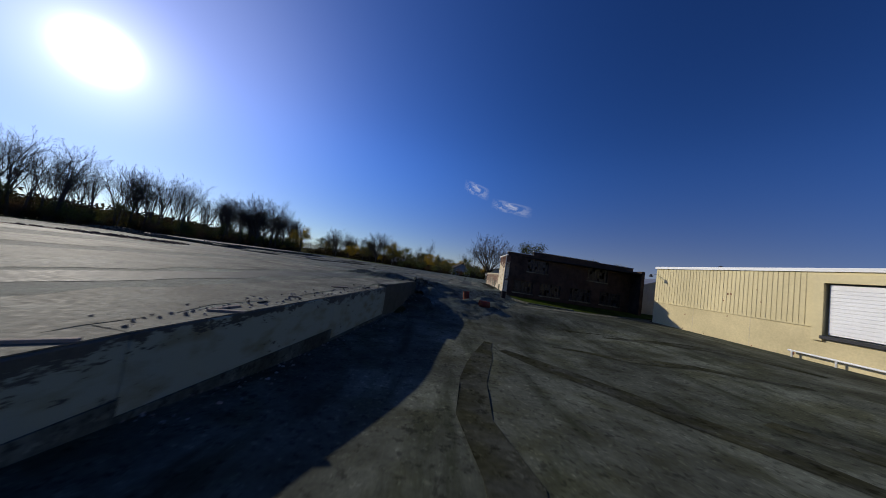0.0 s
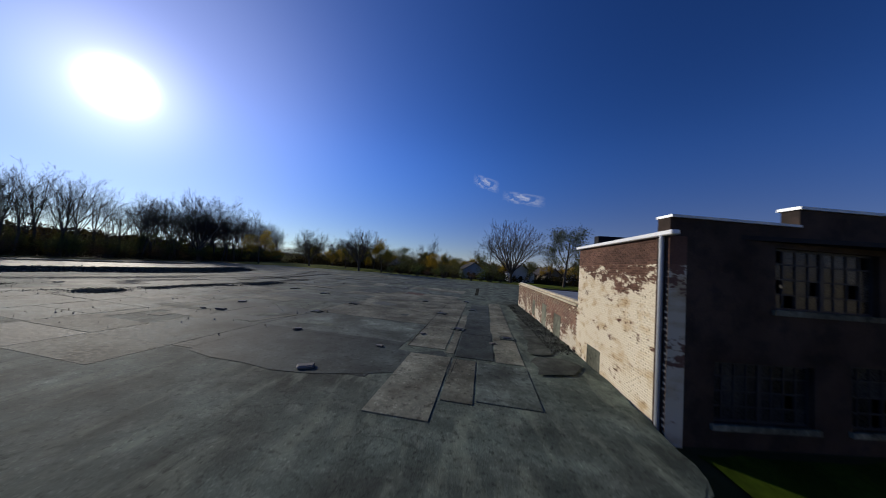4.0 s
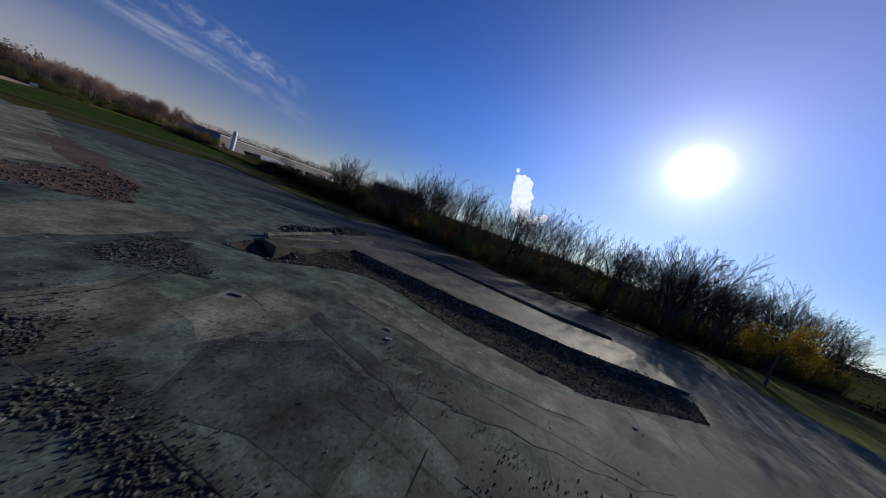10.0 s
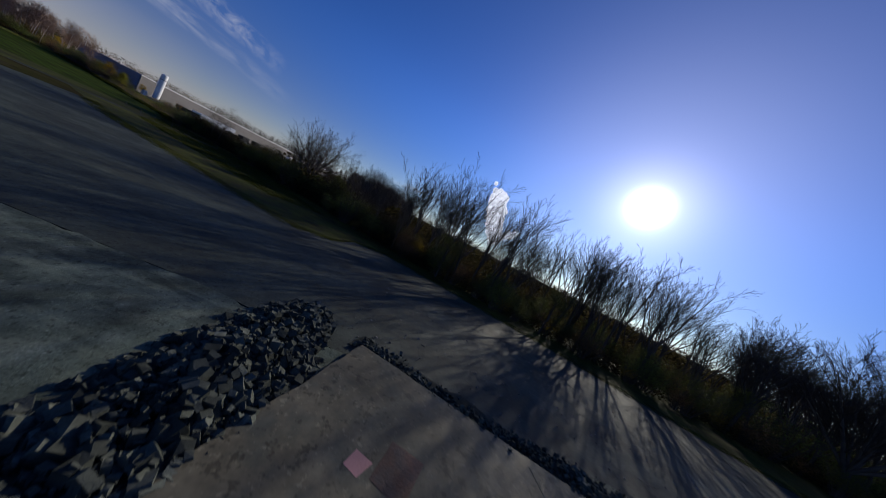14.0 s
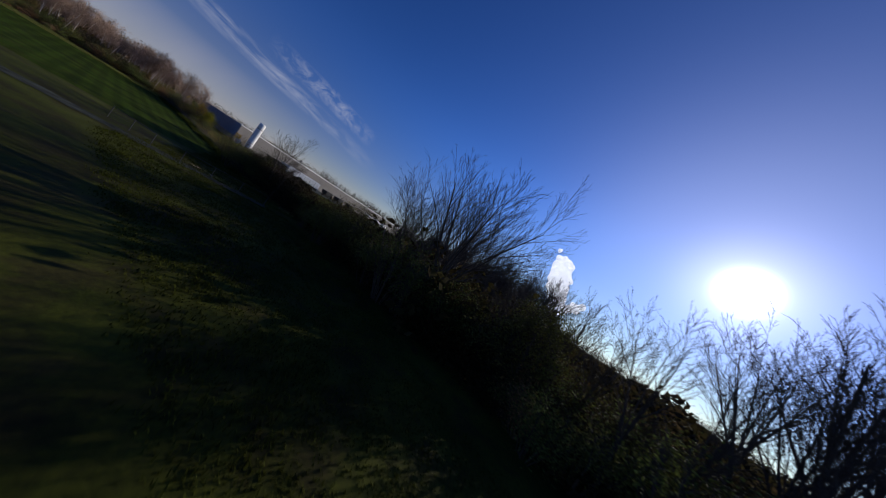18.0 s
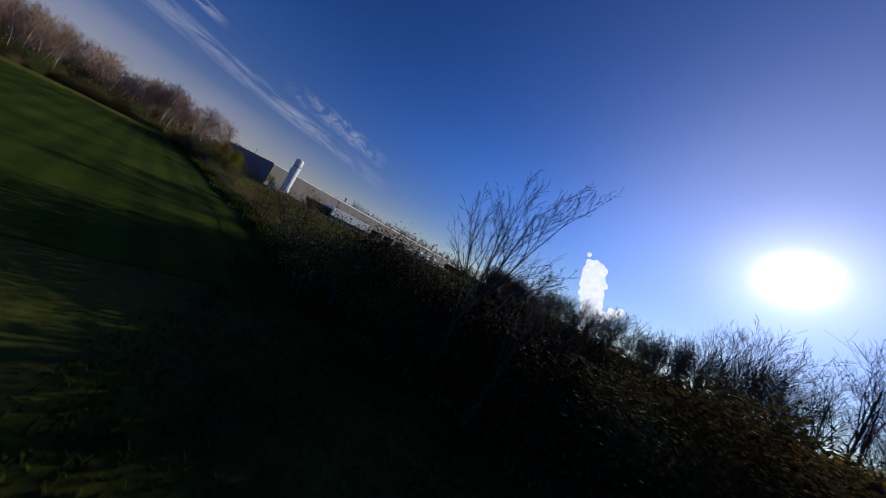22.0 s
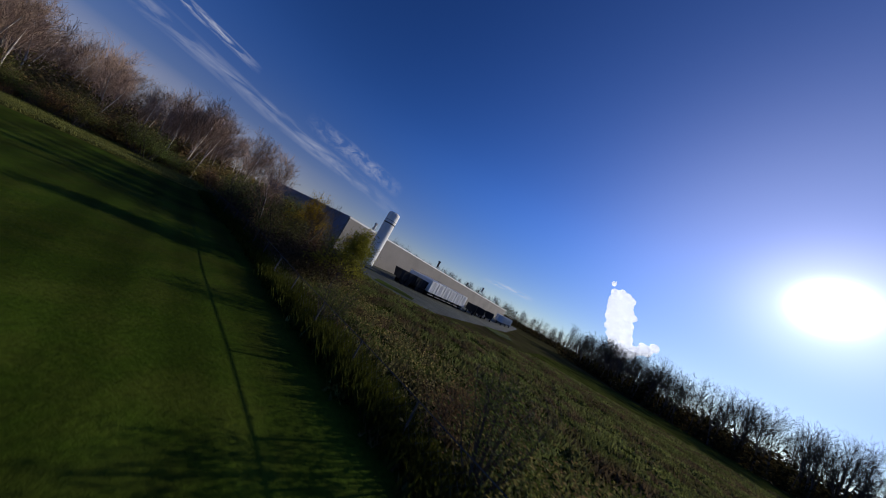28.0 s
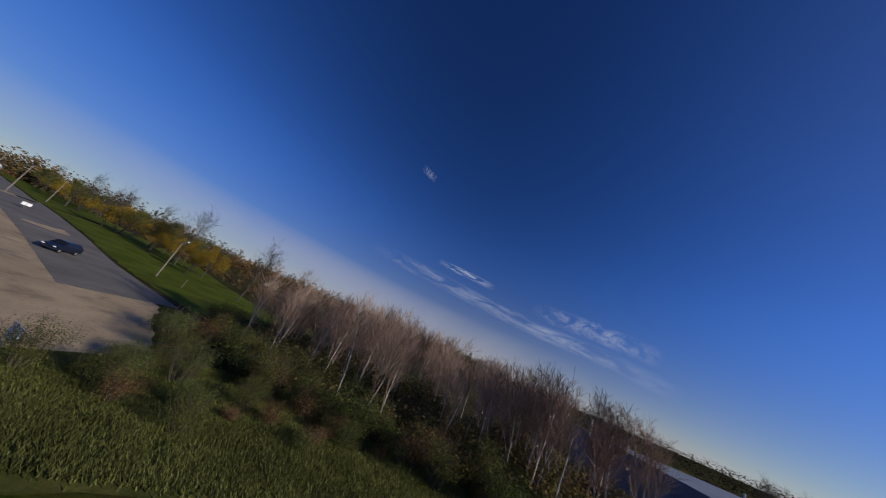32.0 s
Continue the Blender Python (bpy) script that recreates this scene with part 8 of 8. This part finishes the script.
def cloud_material(name, colour, glow, stretch, density, lo, hi):
    m = bpy.data.materials.new(name)
    m.use_nodes = True
    nt = m.node_tree
    nt.nodes.remove(nt.nodes["Principled BSDF"])
    link = nt.links.new
    uvn = nt.nodes.new("ShaderNodeUVMap")
    mp = nt.nodes.new("ShaderNodeMapping")
    mp.inputs["Scale"].default_value = (*stretch, 1)
    link(uvn.outputs["UV"], mp.inputs["Vector"])
    no = nt.nodes.new("ShaderNodeTexNoise")
    no.inputs["Scale"].default_value, no.inputs["Detail"].default_value, no.inputs["Roughness"].default_value, no.inputs["Distortion"].default_value = 1.0, 7.0, 0.62, 0.6
    link(mp.outputs["Vector"], no.inputs["Vector"])
    sep = nt.nodes.new("ShaderNodeSeparateXYZ")
    link(uvn.outputs["UV"], sep.inputs[0])

    def math_node(op, a, b):
        n = nt.nodes.new("ShaderNodeMath")
        n.operation = op
        for k, s in ((0, a), (1, b)):
            if isinstance(s, (int, float)):
                n.inputs[k].default_value = s
            else:
                link(s, n.inputs[k])
        return n.outputs[0]

    fall = 1.0
    for out in (sep.outputs[0], sep.outputs[1]):
        q = math_node("MULTIPLY", math_node("MULTIPLY", out, math_node("SUBTRACT", 1.0, out)), 4.0)
        fall = math_node("MULTIPLY", q, fall)
    rng_ = nt.nodes.new("ShaderNodeMapRange")
    rng_.inputs["From Min"].default_value, rng_.inputs["From Max"].default_value = lo, hi
    link(no.outputs["Fac"], rng_.inputs["Value"])
    alpha = math_node("MULTIPLY", math_node("MULTIPLY", rng_.outputs[0], fall), density)
    em, tr, mx = nt.nodes.new("ShaderNodeEmission"), nt.nodes.new("ShaderNodeBsdfTransparent"), nt.nodes.new("ShaderNodeMixShader")
    em.inputs["Color"].default_value, em.inputs["Strength"].default_value = (*colour, 1), glow
    link(alpha, mx.inputs[0])
    link(tr.outputs[0], mx.inputs[1])
    link(em.outputs[0], mx.inputs[2])
    link(mx.outputs[0], nt.nodes["Material Output"].inputs["Surface"])
    return m


CIRRUS = cloud_material("thin_cirrus", (0.75, 0.8, 0.98), 0.62, (9, 2.2), 0.55, 0.42, 0.72)
WISP = cloud_material("cloud_wisp", (0.85, 0.88, 1.0), 0.75, (4, 2.4), 0.9, 0.42, 0.74)
HAZE = cloud_material("lavender_haze", (0.78, 0.74, 0.88), 0.54, (3, 0.5), 0.34, 0.1, 0.5)
cloud_streak("cirrus", [(180, 13), (172, 12.9), (162, 12.2), (149, 10.8), (138, 9.7), (130, 8.9), (121, 7.2)], 3.0, CIRRUS, "thin white cirrus streak in a blue sky")
cloud_streak("cirrus", [(166, 15.9), (160, 15.6), (153, 14.9)], 1.5, WISP, "short bright streak of cirrus cloud", 2500)
cloud_streak("cirrus", [(145, 13.6), (134, 13.0), (124, 11.5)], 3.4, CIRRUS, "faint feathery cirrus above the streak", 2550)
cloud_streak("cirrus", [(101, 4.4), (96, 4.9), (90, 5.0)], 1.1, WISP, "small bright cloud bar near the horizon", 2500)
cloud_streak("small_cloud", [(-4.2, 18.0), (-6.6, 17.4), (-9.8, 16.4)], 2.6, WISP, "small broken white cloud", 2500)
cloud_streak("small_cloud", [(-10.4, 14.9), (-14, 14.4), (-19, 13.6)], 2.4, WISP, "small broken white cloud", 2520)
cloud_streak("small_cloud", [(178, 31.6), (174, 30.6)], 1.6, CIRRUS, "tiny white cloud wisp", 2500)
cloud_streak("haze_bank", [(132, 2.2), (146, 2.8), (165, 3.6), (190, 4.6), (215, 5.0), (240, 4.0)], 9.5, HAZE, "pale lavender haze bank low in the sky", 2700)

plume = thing("steam_plume", toward(75.3, 0.0, 1500), "tall white steam plume from a far power plant", "steam plume")
rq = random.Random(9)
bm = bmesh.new()
to_left = Vector((-math.cos(radians(75.3)), -math.sin(radians(75.3)), 0))
# billows (sideways, height, size) of the column and of its drifting arm, each covered with smaller puffs
BILLOWS = [(0, 70, 20), (12, 95, 28), (-14, 100, 26), (30, 120, 32), (4, 128, 30), (-40, 130, 22), (-70, 150, 24), (-95, 172, 18), (45, 158, 36), (16, 168, 34), (60, 200, 38), (28, 208, 36), (74, 240, 36), (40, 252, 38),
           (92, 270, 30), (58, 288, 36), (100, 302, 26), (70, 322, 28), (44, 318, 22), (112, 336, 18), (84, 345, 16), (128, 372, 12)]
for side, up, size in BILLOWS:
    for k in range(15):
        d = Vector((rq.gauss(0, 1), rq.gauss(0, 1), rq.gauss(0, 1))).normalized() * (0.0 if k == 0 else rq.uniform(0.6, 0.85))
        c = to_left * side + Vector((0, 0, up)) + d * size
        rad = size * (0.95 if k == 0 else rq.uniform(0.3, 0.55))
        res = bmesh.ops.create_icosphere(bm, subdivisions=3 if k == 0 else 2, radius=rad, matrix=Matrix.Translation(c))
        for v in res["verts"]:
            d = (v.co - c).normalized()
            v.co += d * rad * (0.2 * noise.noise(v.co * 0.05) + 0.16 * noise.noise(v.co * 0.13))
for f in bm.faces:
    f.smooth = True
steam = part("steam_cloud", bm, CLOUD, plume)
merge = steam.modifiers.new("merge", "REMESH")
merge.mode, merge.voxel_size, merge.use_smooth_shade = "VOXEL", 4.5, True
part("stack", lathe(bmesh.new(), [(9, -4), (6.5, 20), (6.5, 50)], 24), CONCRETE_PALE, plume, "far concrete chimney stack")
